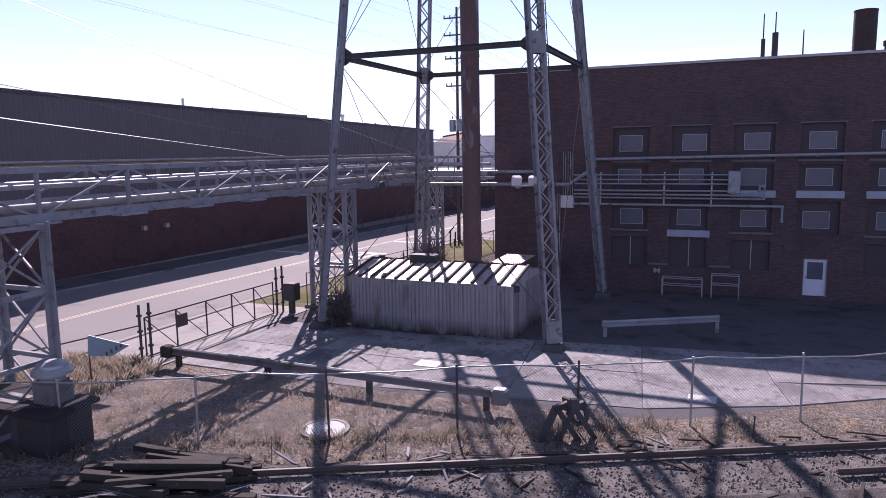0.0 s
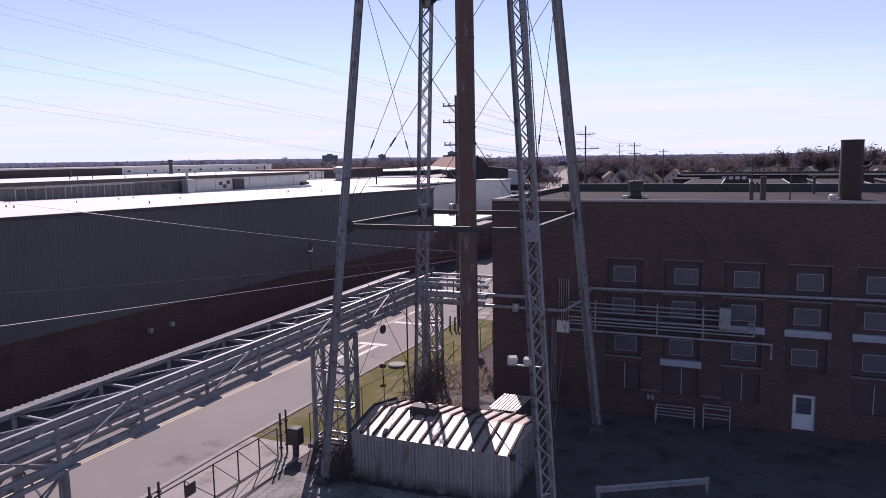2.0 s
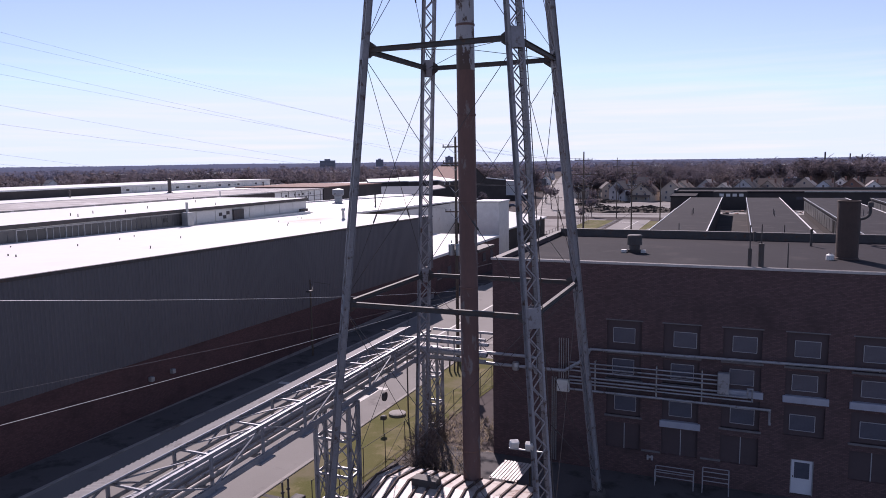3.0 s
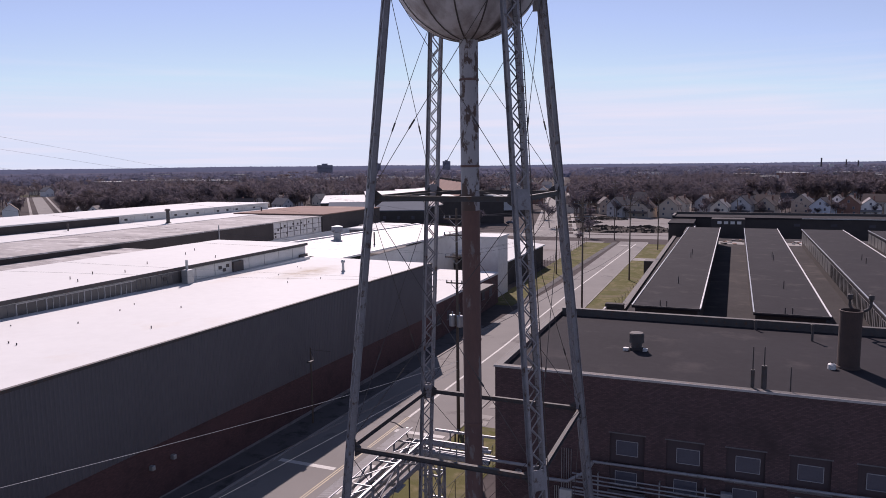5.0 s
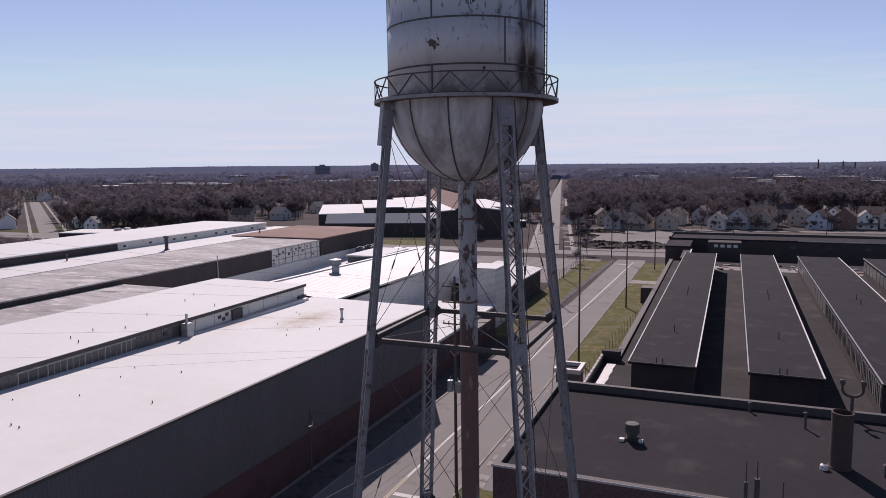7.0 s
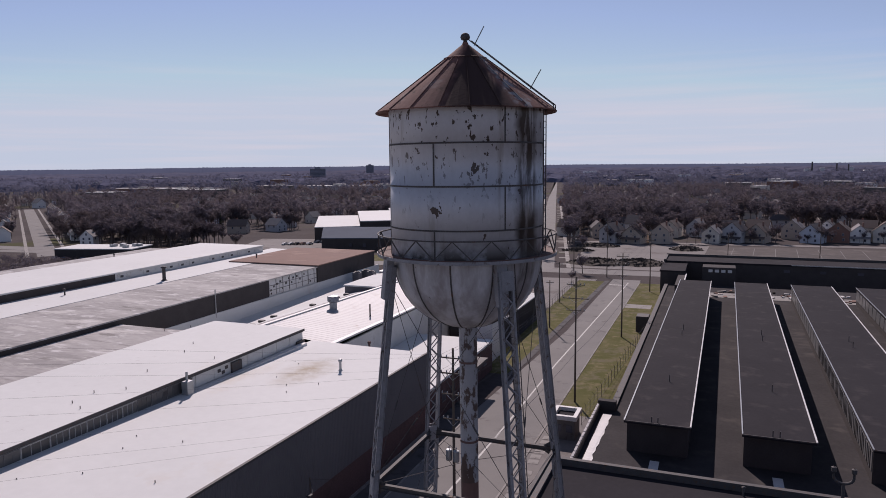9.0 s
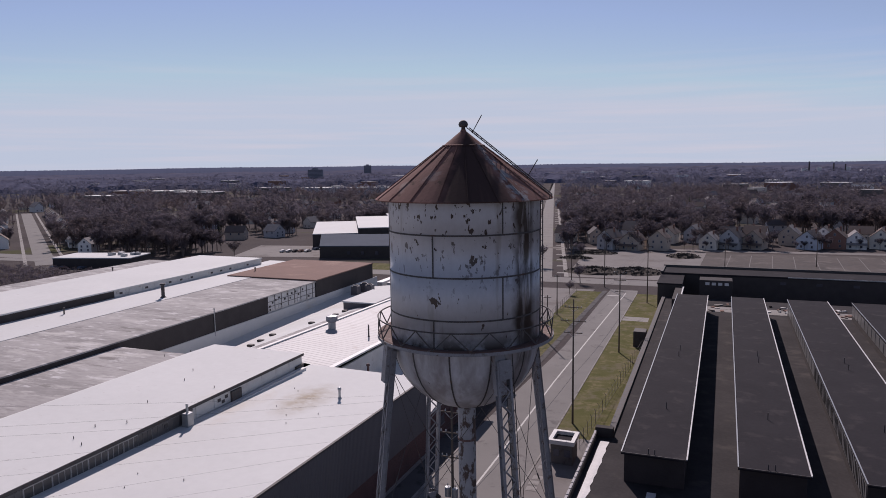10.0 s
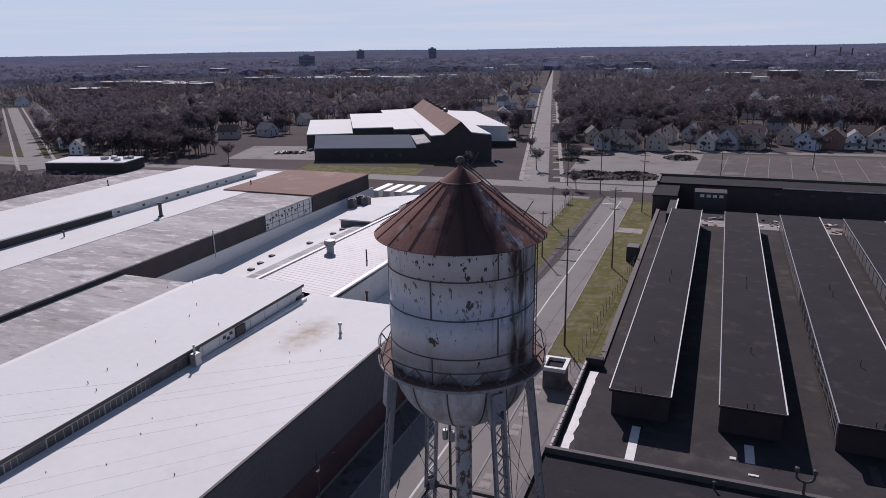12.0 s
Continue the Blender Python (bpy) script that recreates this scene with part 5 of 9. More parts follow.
# ---- sheds behind ----
LOWZ = 5.5
sheds = thing("shed_block", "low dark factory sheds with long raised monitors", "building", (-14.0, 62.0, 0))
part("low_roof", MB().box(-13.6, 62.0, LOWZ - 0.4, 75.0, 208.0, LOWZ), M["low_roof"], sheds, "dark bitumen low roof")
part("wall", MB().box(-14.0, 62.0, -2, -13.602, 206.0, LOWZ - 0.002), M["brick"], sheds, "dark brick side wall")
part("wall", MB().box(75.0, 62.0, -2, 75.4, 208.0, LOWZ), M["brick"], sheds)
part("wall", MB().box(-8.3, 207.6, -2, 74.9, 208.0, LOWZ - 0.41), M["dark_wall"], sheds)
part("low_roof", MB().box(-15.3, 62.0, LOWZ - 0.4, -13.602, 97.2, LOWZ), M["low_roof"], sheds)
part("wall", MB().box(-15.6, 62.0, -2, -15.302, 97.2, LOWZ), M["brick"], sheds, "dark brick side wall")
part("wall", MB().box(-15.3, 96.9, -2, -14.002, 97.2, LOWZ - 0.41), M["brick"], sheds)
part("parapet", MB().box(-15.6, 62.0, LOWZ + 0.002, -15.25, 97.0, 6.4), M["dark_wall"], sheds, "dark parapet")
for k in range(22):
    part("coping", MB().bevbox(-15.66, 62.1 + 1.6 * k, 6.402, -15.36, 63.5 + 1.6 * k, 6.48, 0.015), M["coping"], sheds)
wash = MB()
edge_l = [(-14.62 + 0.10 * noise.noise((0.7 * k, 3.0, 0.0)), 67.0 + 1.2 * k) for k in range(25)]
edge_r = [(-13.72 + 0.34 * noise.noise((1.3 * k, 9.0, 0.0)) + 0.012 * k, 67.0 + 1.2 * k) for k in range(25)]
wash.add([(x, y, LOWZ + 0.05) for x, y in edge_l] + [(x, y, LOWZ + 0.05) for x, y in edge_r], [(k, 25 + k, 26 + k, k + 1) for k in range(24)])
part("roof_patch", wash, M["white_trim"], sheds, "ragged white coated strip along the parapet")
part("pier", MB().bevbox(-15.62, 97.2, -2, -13.1, 98.3, 6.9, 0.05), M["dark_wall"], sheds)
part("debris", MB().bevbox(4.3, 78.1, LOWZ, 5.0, 78.7, LOWZ + 0.15, 0.04).bevbox(6.2, 75.4, LOWZ, 7.3, 75.8, LOWZ + 0.12, 0.03), M["white_trim"], sheds, "pale broken boards")
part("eave", MB().box(-14.1, 98.302, LOWZ - 0.2, -13.2, 206.0, LOWZ + 0.35), M["steel_dark"], sheds)
MON = ((-10.15, -2.95), (2.9, 10.1), (15.75, 24.3), (29.8, 38.3), (43.6, 52.0), (57.5, 66.0))
for k, (x0, x1) in enumerate(MON):
    y0, y1, zt = 84.2, 190.0, 9.75
    x2, x3 = x0 + 1.1, x1 + 1.1
    # the long monitors run a degree off the street's line
    body = MB().add([(x0 + 0.1, y0, LOWZ), (x1 - 0.1, y0, LOWZ), (x3 - 0.1, y1, LOWZ), (x2 + 0.1, y1, LOWZ), (x0 + 0.1, y0, zt - 0.3), (x1 - 0.1, y0, zt - 0.3), (x3 - 0.1, y1, zt - 0.3), (x2 + 0.1, y1, zt - 0.3)],
                    [(0, 1, 5, 4), (1, 2, 6, 5), (2, 3, 7, 6), (3, 0, 4, 7)])
    mon = part("monitor", body, M["dark_wall"], sheds, "dark raised monitor wall")
    top = MB().add([(x0 - 0.15, y0 - 1.25, zt - 0.3), (x1 + 0.15, y0 - 1.25, zt - 0.3), (x3 + 0.15, y1, zt - 0.3), (x2 - 0.15, y1, zt - 0.3), (x0 - 0.15, y0 - 1.25, zt), (x1 + 0.15, y0 - 1.25, zt), (x3 + 0.15, y1, zt), (x2 - 0.15, y1, zt)],
                   [(3, 2, 1, 0), (0, 1, 5, 4), (1, 2, 6, 5), (2, 3, 7, 6), (3, 0, 4, 7), (4, 5, 6, 7)])
    part("monitor_roof", top, M["dark_roof"], mon, "dark felted roof strip")
    part("edge_trim", MB().beam((x1 + 0.2, y0 - 1.25, zt + 0.03), (x3 + 0.2, y1, zt + 0.03), 0.16, 0.12), M["white_trim"], mon, "white metal edge")
    part("edge_trim", MB().beam((x0 - 0.1, y0 - 1.25, zt + 0.03), (x2 - 0.1, y1, zt + 0.03), 0.14, 0.10), M["galv"], mon)
    part("edge_trim", MB().beam((x0 - 0.15, y0 - 1.31, zt - 0.02), (x1 + 0.15, y0 - 1.31, zt - 0.02), 0.08, 0.14), M["steel_dark"], mon)
    if k >= 2:
        for i in range(26):
            t0, t1 = (i + 0.06) / 26, (i + 0.94) / 26
            ya, yb = y0 + (y1 - y0) * t0, y0 + (y1 - y0) * t1
            xa, xb = x0 + 0.1 + 1.1 * t0, x0 + 0.1 + 1.1 * t1
            part("clerestory", MB().beam((xa - 0.02, ya, 7.9), (xb - 0.02, yb, 7.9), 0.1, 2.2), M["clere"], mon)
            for f in (0.25, 0.5, 0.75):
                part("mullion", MB().beam((xa + (xb - xa) * f - 0.08, ya + (yb - ya) * f, 6.8), (xa + (xb - xa) * f - 0.08, ya + (yb - ya) * f, 9.0), 0.12, 0.1), M["dark_wall"], mon) if i < 12 else None
    for f in (0.35, 0.62, 0.66):
        pc = Vector(((x0 + x1) / 2 + 1.1 * f, y0 + (y1 - y0) * (f - 0.2), zt))
        part("vent_pipe", MB().tube(pc, pc + Vector((0, 0, 1.0)), 0.06, n=8), M["steel_dark"], mon)
    part("drain_cover", MB().box(x0 + 3.05, 74.0 if k == 0 else 78.0, LOWZ + 0.005, x0 + 4.1, 82.0, LOWZ + 0.06), M["white_trim"] if k in (0, 1) else M["dark_wall"], sheds, "pale roof patch")
    for s in (0.42, 0.52):
        part("hook_pipe", MB().path([(x0 + (x1 - x0) * s, y0 - 0.9, zt), (x0 + (x1 - x0) * s, y0 - 0.9, zt + 0.7)], 0.06, 6), M["steel_dark"], mon)
back = thing("rear_shed", "dark long shed with parapet closing the yard of monitors", "building", (-14.6, 226, 0))
part("wall", MB().box(-15.6, 226.2, -2, 110.0, 238.4, 9.3), M["dark_wall"], back, "dark wall in shade")
part("roof", MB().box(-15.8, 226.0, 9.302, 110.2, 238.6, 9.8), M["dark_roof"], back)
part("parapet", MB().box(-15.8, 238.0, 9.802, 110.2, 238.6, 10.5).box(-15.85, 226.0, 9.802, -15.2, 237.99, 10.2), M["steel_dark"], back, "dark parapet with metal flashing")
part("flashing", MB().box(20, 225.9, 9.55, 110.2, 225.99, 9.82), M["galv"], back)
part("west_block", MB().box(-15.6, 209.5, -2, -9.0, 226.19, 8.8), M["dark_wall"], back, "dark corner block")
part("roof", MB().box(-15.8, 209.3, 8.802, -8.8, 225.98, 9.2), M["dark_roof"], back)
part("annex", MB().box(-10.6, 190.5, LOWZ, -8.4, 209.2, 8.2), M["dark_wall"], back)
part("annex_rim", MB().box(-8.6, 190.5, 8.202, -8.3, 209.2, 8.5), M["white_trim"], back, "broken white rim")
part("plant_room", MB().bevbox(-4.2, 210.5, -1.0, 4.6, 216.5, 10.4, 0.1), M["dark_wall"], back, "dark plant room with white louvres")
for i in range(4):
    part("louvre", MB().box(-2.6 + 1.7 * i, 210.42, 9.0, -1.5 + 1.7 * i, 210.49, 9.8), M["white_trim"], back)
part("yard_strip", MB().box(-2.0, 190.4, LOWZ + 0.01, 60.0, 197.0, LOWZ + 0.05), M["concrete"], back, "pale broken roof strip")
for i in range(9):
    x = 18.0 + 9.5 * i
    part("window", MB().box(x, 226.13, 7.4, x + 1.6, 226.19, 8.2), M["glass_block"], back)
for i in range(70):
    x, y, s_ = random.uniform(-1, 42), random.uniform(190.8, 201.0), random.uniform(0.3, 1.1)
    if any(a - 0.6 < x - 1.1 < b + 0.9 for a, b in MON) and y < 191:
        continue
    solo("roof_debris", MB().bevbox(-s_, -s_ * 0.5, 0, s_, s_ * 0.5, 0.16 + 0.2 * random.random(), 0.04).xf(pose(x, y, LOWZ + 0.03, random.uniform(-5, 5), random.uniform(-5, 5), random.uniform(0, 180))), random.choice((M["white_panel"], M["concrete"], M["old_wood"], M["brown_roof"])), "broken board or slab lying on the low roof", "debris", (x, y, LOWZ), "debris on the low roof")
tb = thing("waste_container", "dark steel container beside the shed wall", "container", (-16.8, 176, -1.3))
part("body", MB().bevbox(-18.6, 174.5, -1.25, -15.6, 178.5, 2.6, 0.08), M["steel_dark"], tb)
kiosk = thing("gate_house", "small white-rimmed flat-roofed gatehouse by the street", "gatehouse", (-21.2, 104, -1.3))
part("wall_block", MB().bevbox(-23.0, 101.2, -1.3, -19.6, 105.2, 1.9, 0.05), M["plinth"], kiosk, "grey block walls")
rim = MB()
for a in ((-23.3, 100.9, -22.7, 105.5), (-19.9, 100.9, -19.3, 105.5), (-22.698, 100.9, -19.902, 101.5), (-22.698, 104.9, -19.902, 105.5)):
    rim.box(a[0], a[1], 1.902, a[2], a[3], 2.55)
part("roof_rim", rim, M["white_trim"], kiosk, "white roof rim")
part("roof", MB().box(-22.69, 101.51, 1.902, -19.91, 104.89, 2.0), M["dark_roof"], kiosk)
for x in (-22.5, -20.9):
    part("window", MB().box(x, 101.14, 0.0, x + 0.9, 101.19, 1.1), M["glass_dark"], kiosk)

# ---- grey and red factory across the street ----
AX = (-42.1, -41.7)          # street wall at y = 20 and y = 97
AZ = (12.7, 11.5)
fac = thing("factory", "long factory, grey ribbed cladding over red brick, white flat roof", "building", (-43, 20, 0))


def ax(y):
    return AX[0] + (AX[1] - AX[0]) * (y - 20.0) / 77.0


def az(y):
    return AZ[0] + (AZ[1] - AZ[0]) * (y - 20.0) / 77.0


YA, YB = -60.0, 97.0


def slanted(mb, y0, y1, z0, z1, d0, d1):
    """A slab along the street wall from depth d0 to d1 behind its face; z as functions of y."""
    vs = []
    for y in (y0, y1):
        vs += [(ax(y) - d0, y, z0(y)), (ax(y) - d1, y, z0(y)), (ax(y) - d1, y, z1(y)), (ax(y) - d0, y, z1(y))]
    return mb.add(vs, [(0, 4, 5, 1), (1, 5, 6, 2), (2, 6, 7, 3), (3, 7, 4, 0), (0, 1, 2, 3), (7, 6, 5, 4)])


part("plinth", slanted(MB(), YA, YB, lambda y: gz(y) - 0.5, lambda y: gz(y) + 0.75, -0.08, 0.4), M["pale_plinth"], fac, "pale concrete plinth")
part("wall", slanted(MB(), YA, YB, lambda y: gz(y) + 0.752, lambda y: az(y) - 8.0, 0.0, 0.4), M["brick_wall"], fac, "red brick lower wall")
ribs = MB()
n = int((YB - YA) / 0.34)
vs, fs = [], []
for i in range(n):
    for k, o in ((0.0, 0.0), (0.18, 0.0), (0.22, 0.04), (0.30, 0.04)):
        y = YA + (i + k / 0.34) * (YB - YA) / n
        vs += [(ax(y) + 0.03 + o, y, az(y) - 8.0), (ax(y) + 0.03 + o, y, az(y) - 0.15)]
fs = [(2 * i, 2 * i + 2, 2 * i + 3, 2 * i + 1) for i in range(len(vs) // 2 - 1)]
ribs.add(vs, fs)
part("cladding", ribs, M["cladding"], fac, "dark grey ribbed metal cladding")
part("backing", slanted(MB(), YA, YB, lambda y: az(y) - 8.0, lambda y: az(y) - 0.2, 0.002, 0.4), M["dark_wall"], fac)
part("gutter", slanted(MB(), YA, YB, lambda y: az(y) - 0.18, lambda y: az(y) + 0.06, -0.12, 0.2), M["steel_dark"], fac)
part("end_wall", MB().box(-62.0, YB - 0.4, -2, ax(YB) - 0.402, YB, AZ[1] - 0.1), M["cladding"], fac)
rf = MB()
vs = []
for y in (YA, YB):
    vs += [(ax(y) - 0.2, y, az(y) + 0.02), (-62.5, y, az(y) + 0.25)]
part("roof", rf.add(vs, [(1, 0, 2, 3)]), M["white_roof_stained"], fac, "sunlit white membrane roof")
# raised bay with its glazed side
up = part("raised_bay", MB().box(-80.0, YA, 8.0, -62.6, 94.6, 14.0), M["white_panel"], fac, "raised bay")
part("roof", MB().add([(-85.25, YA, 13.95), (-80.2, YA, 13.95), (-80.2, 94.8, 13.95), (-85.25, 94.0, 12.3), (-85.25, YA, 14.2), (-80.2, YA, 14.2), (-80.2, 94.8, 14.25), (-85.25, 94.0, 12.5)], [(4, 5, 6, 7), (0, 4, 7, 3), (2, 3, 7, 6)]).box(-80.2, YA - 0.2, 14.002, -62.4, 94.8, 14.25), M["white_roof"], up, "white membrane roof of the raised bay")
part("roof_edge", MB().box(-62.38, YA - 0.2, 13.86, -62.28, 94.8, 14.27), M["steel_dark"], up)
panel_g = M["bay_glass"]
y = YA
while y < 69.0:
    w = random.choice((2.2, 2.6, 3.2))
    y2 = min(y + w - 0.05, 69.0)
    pan = part("window_panel", MB().box(-62.58, y + 0.05, 12.3, -62.54, y2, 13.7), panel_g, up)
    if y > 20.0:
        fr = MB().box(-62.54, y, 13.62, -62.48, y2, 13.72).box(-62.54, y, 12.28, -62.48, y2, 12.38).box(-62.54, y, 12.38, -62.48, y + 0.09, 13.62)
        for f in (0.34, 0.67):
            fr.box(-62.54, y + w * f, 12.38, -62.5, y + w * f + 0.05, 13.62)
        part("frame", fr, M["sill"] if random.random() < 0.6 else M["coping"], pan)
    y += w
for i in range(7):
    part("window_panel", MB().box(-62.58, 69.6 + i * 3.55, 12.25, -62.52, 69.6 + i * 3.55 + 3.4, 13.75), M["white_panel"], up)
for a, b, h in ((76.5, 78.6, 13.6), (92.5, 94.6, 12.6)):
    part("door", MB().box(-62.51, a, 11.9, -62.2, b, h), M["steel_dark"], up, "dark doorway")
for a, z in ((73.8, 12.9), (74.6, 12.5), (75.3, 13.0), (64.0, 12.9)):
    part("vent", MB().box(-62.51, a, z, -62.46, a + 0.6, z + 0.45), M["steel_dark"], up)
part("kerb", MB().box(-62.2, YA, 11.55, -61.4, 94.0, 12.2), M["white_trim"], up, "white upstand at the foot of the bay")
part("roof_duct", MB().bevbox(-62.2, 66.6, 11.6, -61.2, 67.7, 13.9, 0.05).tube((-61.7, 67.1, 13.9), (-61.7, 67.1, 15.1), 0.16), M["galv"], up)


def flue(x, y, z, h, r, mt, lab, cowl=True):
    t = thing("roof_flue", lab, "roof flue", (x, y, z), group="roof flues")
    part("pipe", MB().tube((x, y, z), (x, y, z + h), r, n=12), mt, t)
    part("collar", MB().lathe([(r * 2.2, 0), (r * 1.8, 0.12), (r * 1.05, 0.4)], (x, y, z), 14), mt, t)
    if cowl:
        part("cowl", MB().lathe([(r * 1.5, h - 0.1), (r * 1.7, h + 0.05), (r * 1.2, h + 0.3), (0, h + 0.36)], (x, y, z), 14), mt, t)


flue(-49.2, 83.4, 11.7, 1.5, 0.17, M["galv"], "galvanised flue with cowl on the white roof")
for i in range(16):
    x, y = random.uniform(-60, -46), random.uniform(34, 92)
    solo("roof_pin", MB().tube((x, y, az(y)), (x, y, az(y) + 0.32), 0.05, n=6), M["steel_dark"], "short dark vent stub on the white roof", "vent stub", (x, y, az(y)), "roof stubs")
for i in range(12):
    x, y = random.uniform(-83, -64), random.uniform(36, 92)
    solo("roof_pin", MB().tube((x, y, 14.25), (x, y, 14.58), 0.05, n=6), M["steel_dark"], "short dark vent stub on the white roof", "vent stub", (x, y, 14.25), "roof stubs")
# grey roof behind the raised bay, then the second factory
mid = thing("middle_roof", "low roofs of grey felt and white membrane between the bays", "building", (-92, 60, 0))
part("grey_roof", MB().box(-101.0, YA, 8.0, -85.3, 94.2, 12.2), M["grey_roof"], mid, "weathered grey felt roof")
def fall(y):
    """Drop of the long roofs along the street."""
    return -0.022 * (y - 100.0)


def sheet(mb, pts):
    """A roof sheet through four corners, 0.25 m thick."""
    p = [Vector(q) for q in pts]
    d = Vector((0, 0, -0.25))
    return mb.add(p + [q + d for q in p], [(0, 1, 2, 3), (7, 6, 5, 4), (0, 4, 5, 1), (1, 5, 6, 2), (2, 6, 7, 3), (3, 7, 4, 0)])


Y0, Y1 = 97.2, 165.0
def mid_z(x, y):
    """Height of the sloping white roof between the valley at the tall wall and the ridge."""
    zv, zr = 5.2 + 0.022 * (y - 97.0), 11.35 + fall(y)
    return zv + (zr - zv) * max(0.0, min(1.0, (x + 97.0) / 17.3))


VY = (94.3, 120.0, 145.0, 168.0, 190.0)
vs = [(x, y, mid_z(x, y)) for y in VY for x in (-101.0, -97.0, -79.7)]
part("white_roof", MB().add(vs, [(3 * k + i, 3 * k + i + 1, 3 * k + i + 4, 3 * k + i + 3) for k in range(4) for i in range(2)]), M["white_roof"], mid, "white roof falling to a valley in the shade of the tall wall")
part("grey_strip", sheet(MB(), [(-79.7, Y0, 11.35 + fall(Y0)), (-74.4, Y0, 11.6 + fall(Y0)), (-74.4, Y1, 11.6 + fall(Y1)), (-79.7, Y1, 11.35 + fall(Y1))][::-1]), M["grey_roof"], mid, "grey felt walkway along the ridge")
cor = MB()
nn = 60
vs = []
for i in range(nn):
    for k, o in ((0.0, 0.0), (0.55, 0.0), (0.66, 0.035), (0.9, 0.035)):
        y = Y0 + (Y1 - Y0) * (i + k) / nn
        vs += [(-74.0, y, 12.65 + fall(y) + o), (-59.0, y, 11.35 + 0.6 * fall(y) + o)]
cor.add(vs, [(2 * i, 2 * i + 1, 2 * i + 3, 2 * i + 2) for i in range(len(vs) // 2 - 1)])
part("corrugated_roof", cor, M["cor_roof"], mid, "pale corrugated sloping roof")
part("ridge_cap", MB().beam((-74.2, Y0, 12.75 + fall(Y0)), (-74.2, Y1, 12.75 + fall(Y1)), 0.7, 0.3), M["white_trim"], mid)
part("eave_flashing", MB().beam((-58.9, Y0, 11.3 + 0.6 * fall(Y0)), (-58.9, Y1, 11.3 + 0.6 * fall(Y1)), 0.9, 0.3), M["white_trim"], mid)
part("wall", MB().box(-74.0, Y0, 0, -59.1, Y0 + 0.3, 11.0), M["cladding"], mid)
part("wall", MB().box(-59.3, Y0 + 0.302, 0, -58.9, Y1, 10.3), M["white_panel"], mid)
part("ridge_wall", MB().box(-74.5, Y0 + 0.31, 8, -74.3, Y1, 11.0), M["white_panel"], mid)
low = thing("brick_annex", "low red brick range with small windows and pale roof", "building", (-42, 97.5, -1.3))
part("wall", MB().box(-58.6, 97.5, -2, -42.3, 132.0, 4.6), M["brick_wall"], low, "red brick wall")
part("roof", MB().box(-58.8, 97.5, 4.602, -42.1, 132.2, 5.0), M["white_roof"], low)
for i in range(7):
    part("window", MB().box(-42.29, 100 + i * 4.4, 1.2, -42.24, 101.6 + i * 4.4, 2.6), M["glass_block"], low)
    part("sill", MB().box(-42.29, 99.9 + i * 4.4, 1.02, -42.16, 101.7 + i * 4.4, 1.18), M["sill"], low)
part("dock_canopy", MB().box(-42.1, 112.0, 4.0, -39.6, 121.0, 4.5), M["steel_dark"], low)
wt = thing("white_elevator_block", "tall plain white block beside the brick range", "building", (-46, 140, -1.3))
part("block", MB().bevbox(-49.6, 137.5, -2, -44.0, 144.5, 11.2, 0.1), M["white_trim"], wt)
part("roof", MB().box(-49.8, 137.3, 11.2, -43.8, 144.7, 11.45), M["white_roof"], wt)
sd = thing("white_roof_shed", "low shed with white sloping roof and dark wall", "building", (-50, 160, -1.3))
part("wall", MB().box(-58.5, 150.0, -2, -46.5, 186.0, 4.4), M["dark_wall"], sd)
part("roof", MB().add([(-58.8, 149.7, 6.1), (-58.8, 186.3, 6.1), (-46.0, 186.3, 4.5), (-46.0, 149.7, 4.5), (-58.8, 149.7, 5.8), (-58.8, 186.3, 5.8), (-46.0, 186.3, 4.2), (-46.0, 149.7, 4.2)], [(3, 2, 1, 0), (4, 5, 6, 7), (0, 4, 7, 3), (2, 6, 5, 1), (3, 7, 6, 2)]), M["white_roof"], sd, "white sloping roof")
# second and third factory bays
fb = thing("factory_second", "second factory bay with grey roof and dark wall", "building", (-101, 60, 0))
part("wall", MB().box(-147.0, YA, 3.5, -101.2, 139.6, 13.0), M["dark_wall"], fb, "dark wall")
part("roof", MB().box(-147.2, YA, 13.002, -101.0, 161.5, 13.25), M["grey_roof"], fb, "weathered grey roof")
part("white_wall", MB().box(-147.0, 139.602, 3.5, -101.4, 161.5, 13.0), M["white_panel"], fb, "white panelled wall")
for i in range(5):
    part("panel", MB().box(-101.39, 139.9 + i * 4.3, 9.4, -101.3, 144.0 + i * 4.3, 12.6), M["white_trim"], fb)
part("upstand", MB().box(-101.2, 94.3, 4.0, -100.96, 198.0, 8.9), M["white_roof"], fb, "white membrane turned up the foot of the wall")
for yy, zz, w in ((135, 10.4, 1.0), (135.2, 9.6, 0.8), (136.6, 11.2, 0.9), (138, 11.6, 1.2), (140, 12, 1.0), (141.2, 10.2, 0.8), (143, 11.2, 1.1), (144.6, 12.2, 0.9), (146.2, 11.0, 0.8), (147, 12.1, 1.0), (149, 12.2, 1.2), (151, 11.3, 0.8), (153.5, 12.2, 0.7), (157, 9.9, 0.9)):
    yy = 140.2 + (yy - 135.0) * 0.8
    part("broken_pane", MB().box(-101.29, yy, zz - 0.28, -101.25, yy + w * 0.7, zz + 0.22), M["steel_dark"], fb)
part("brown_wall", MB().box(-130.0, 161.502, 3.5, -101.0, 195.0, 13.4), M["dark_wall"], fb, "dark wall")
part("brown_roof", MB().box(-130.2, 161.3, 13.402, -100.8, 195.2, 13.65), M["brown_roof"], fb, "brown felt roof")
part("pipe", MB().tube((-100.95, 120, 8), (-100.95, 120, 14.2), 0.12, n=8), M["galv"], fb)
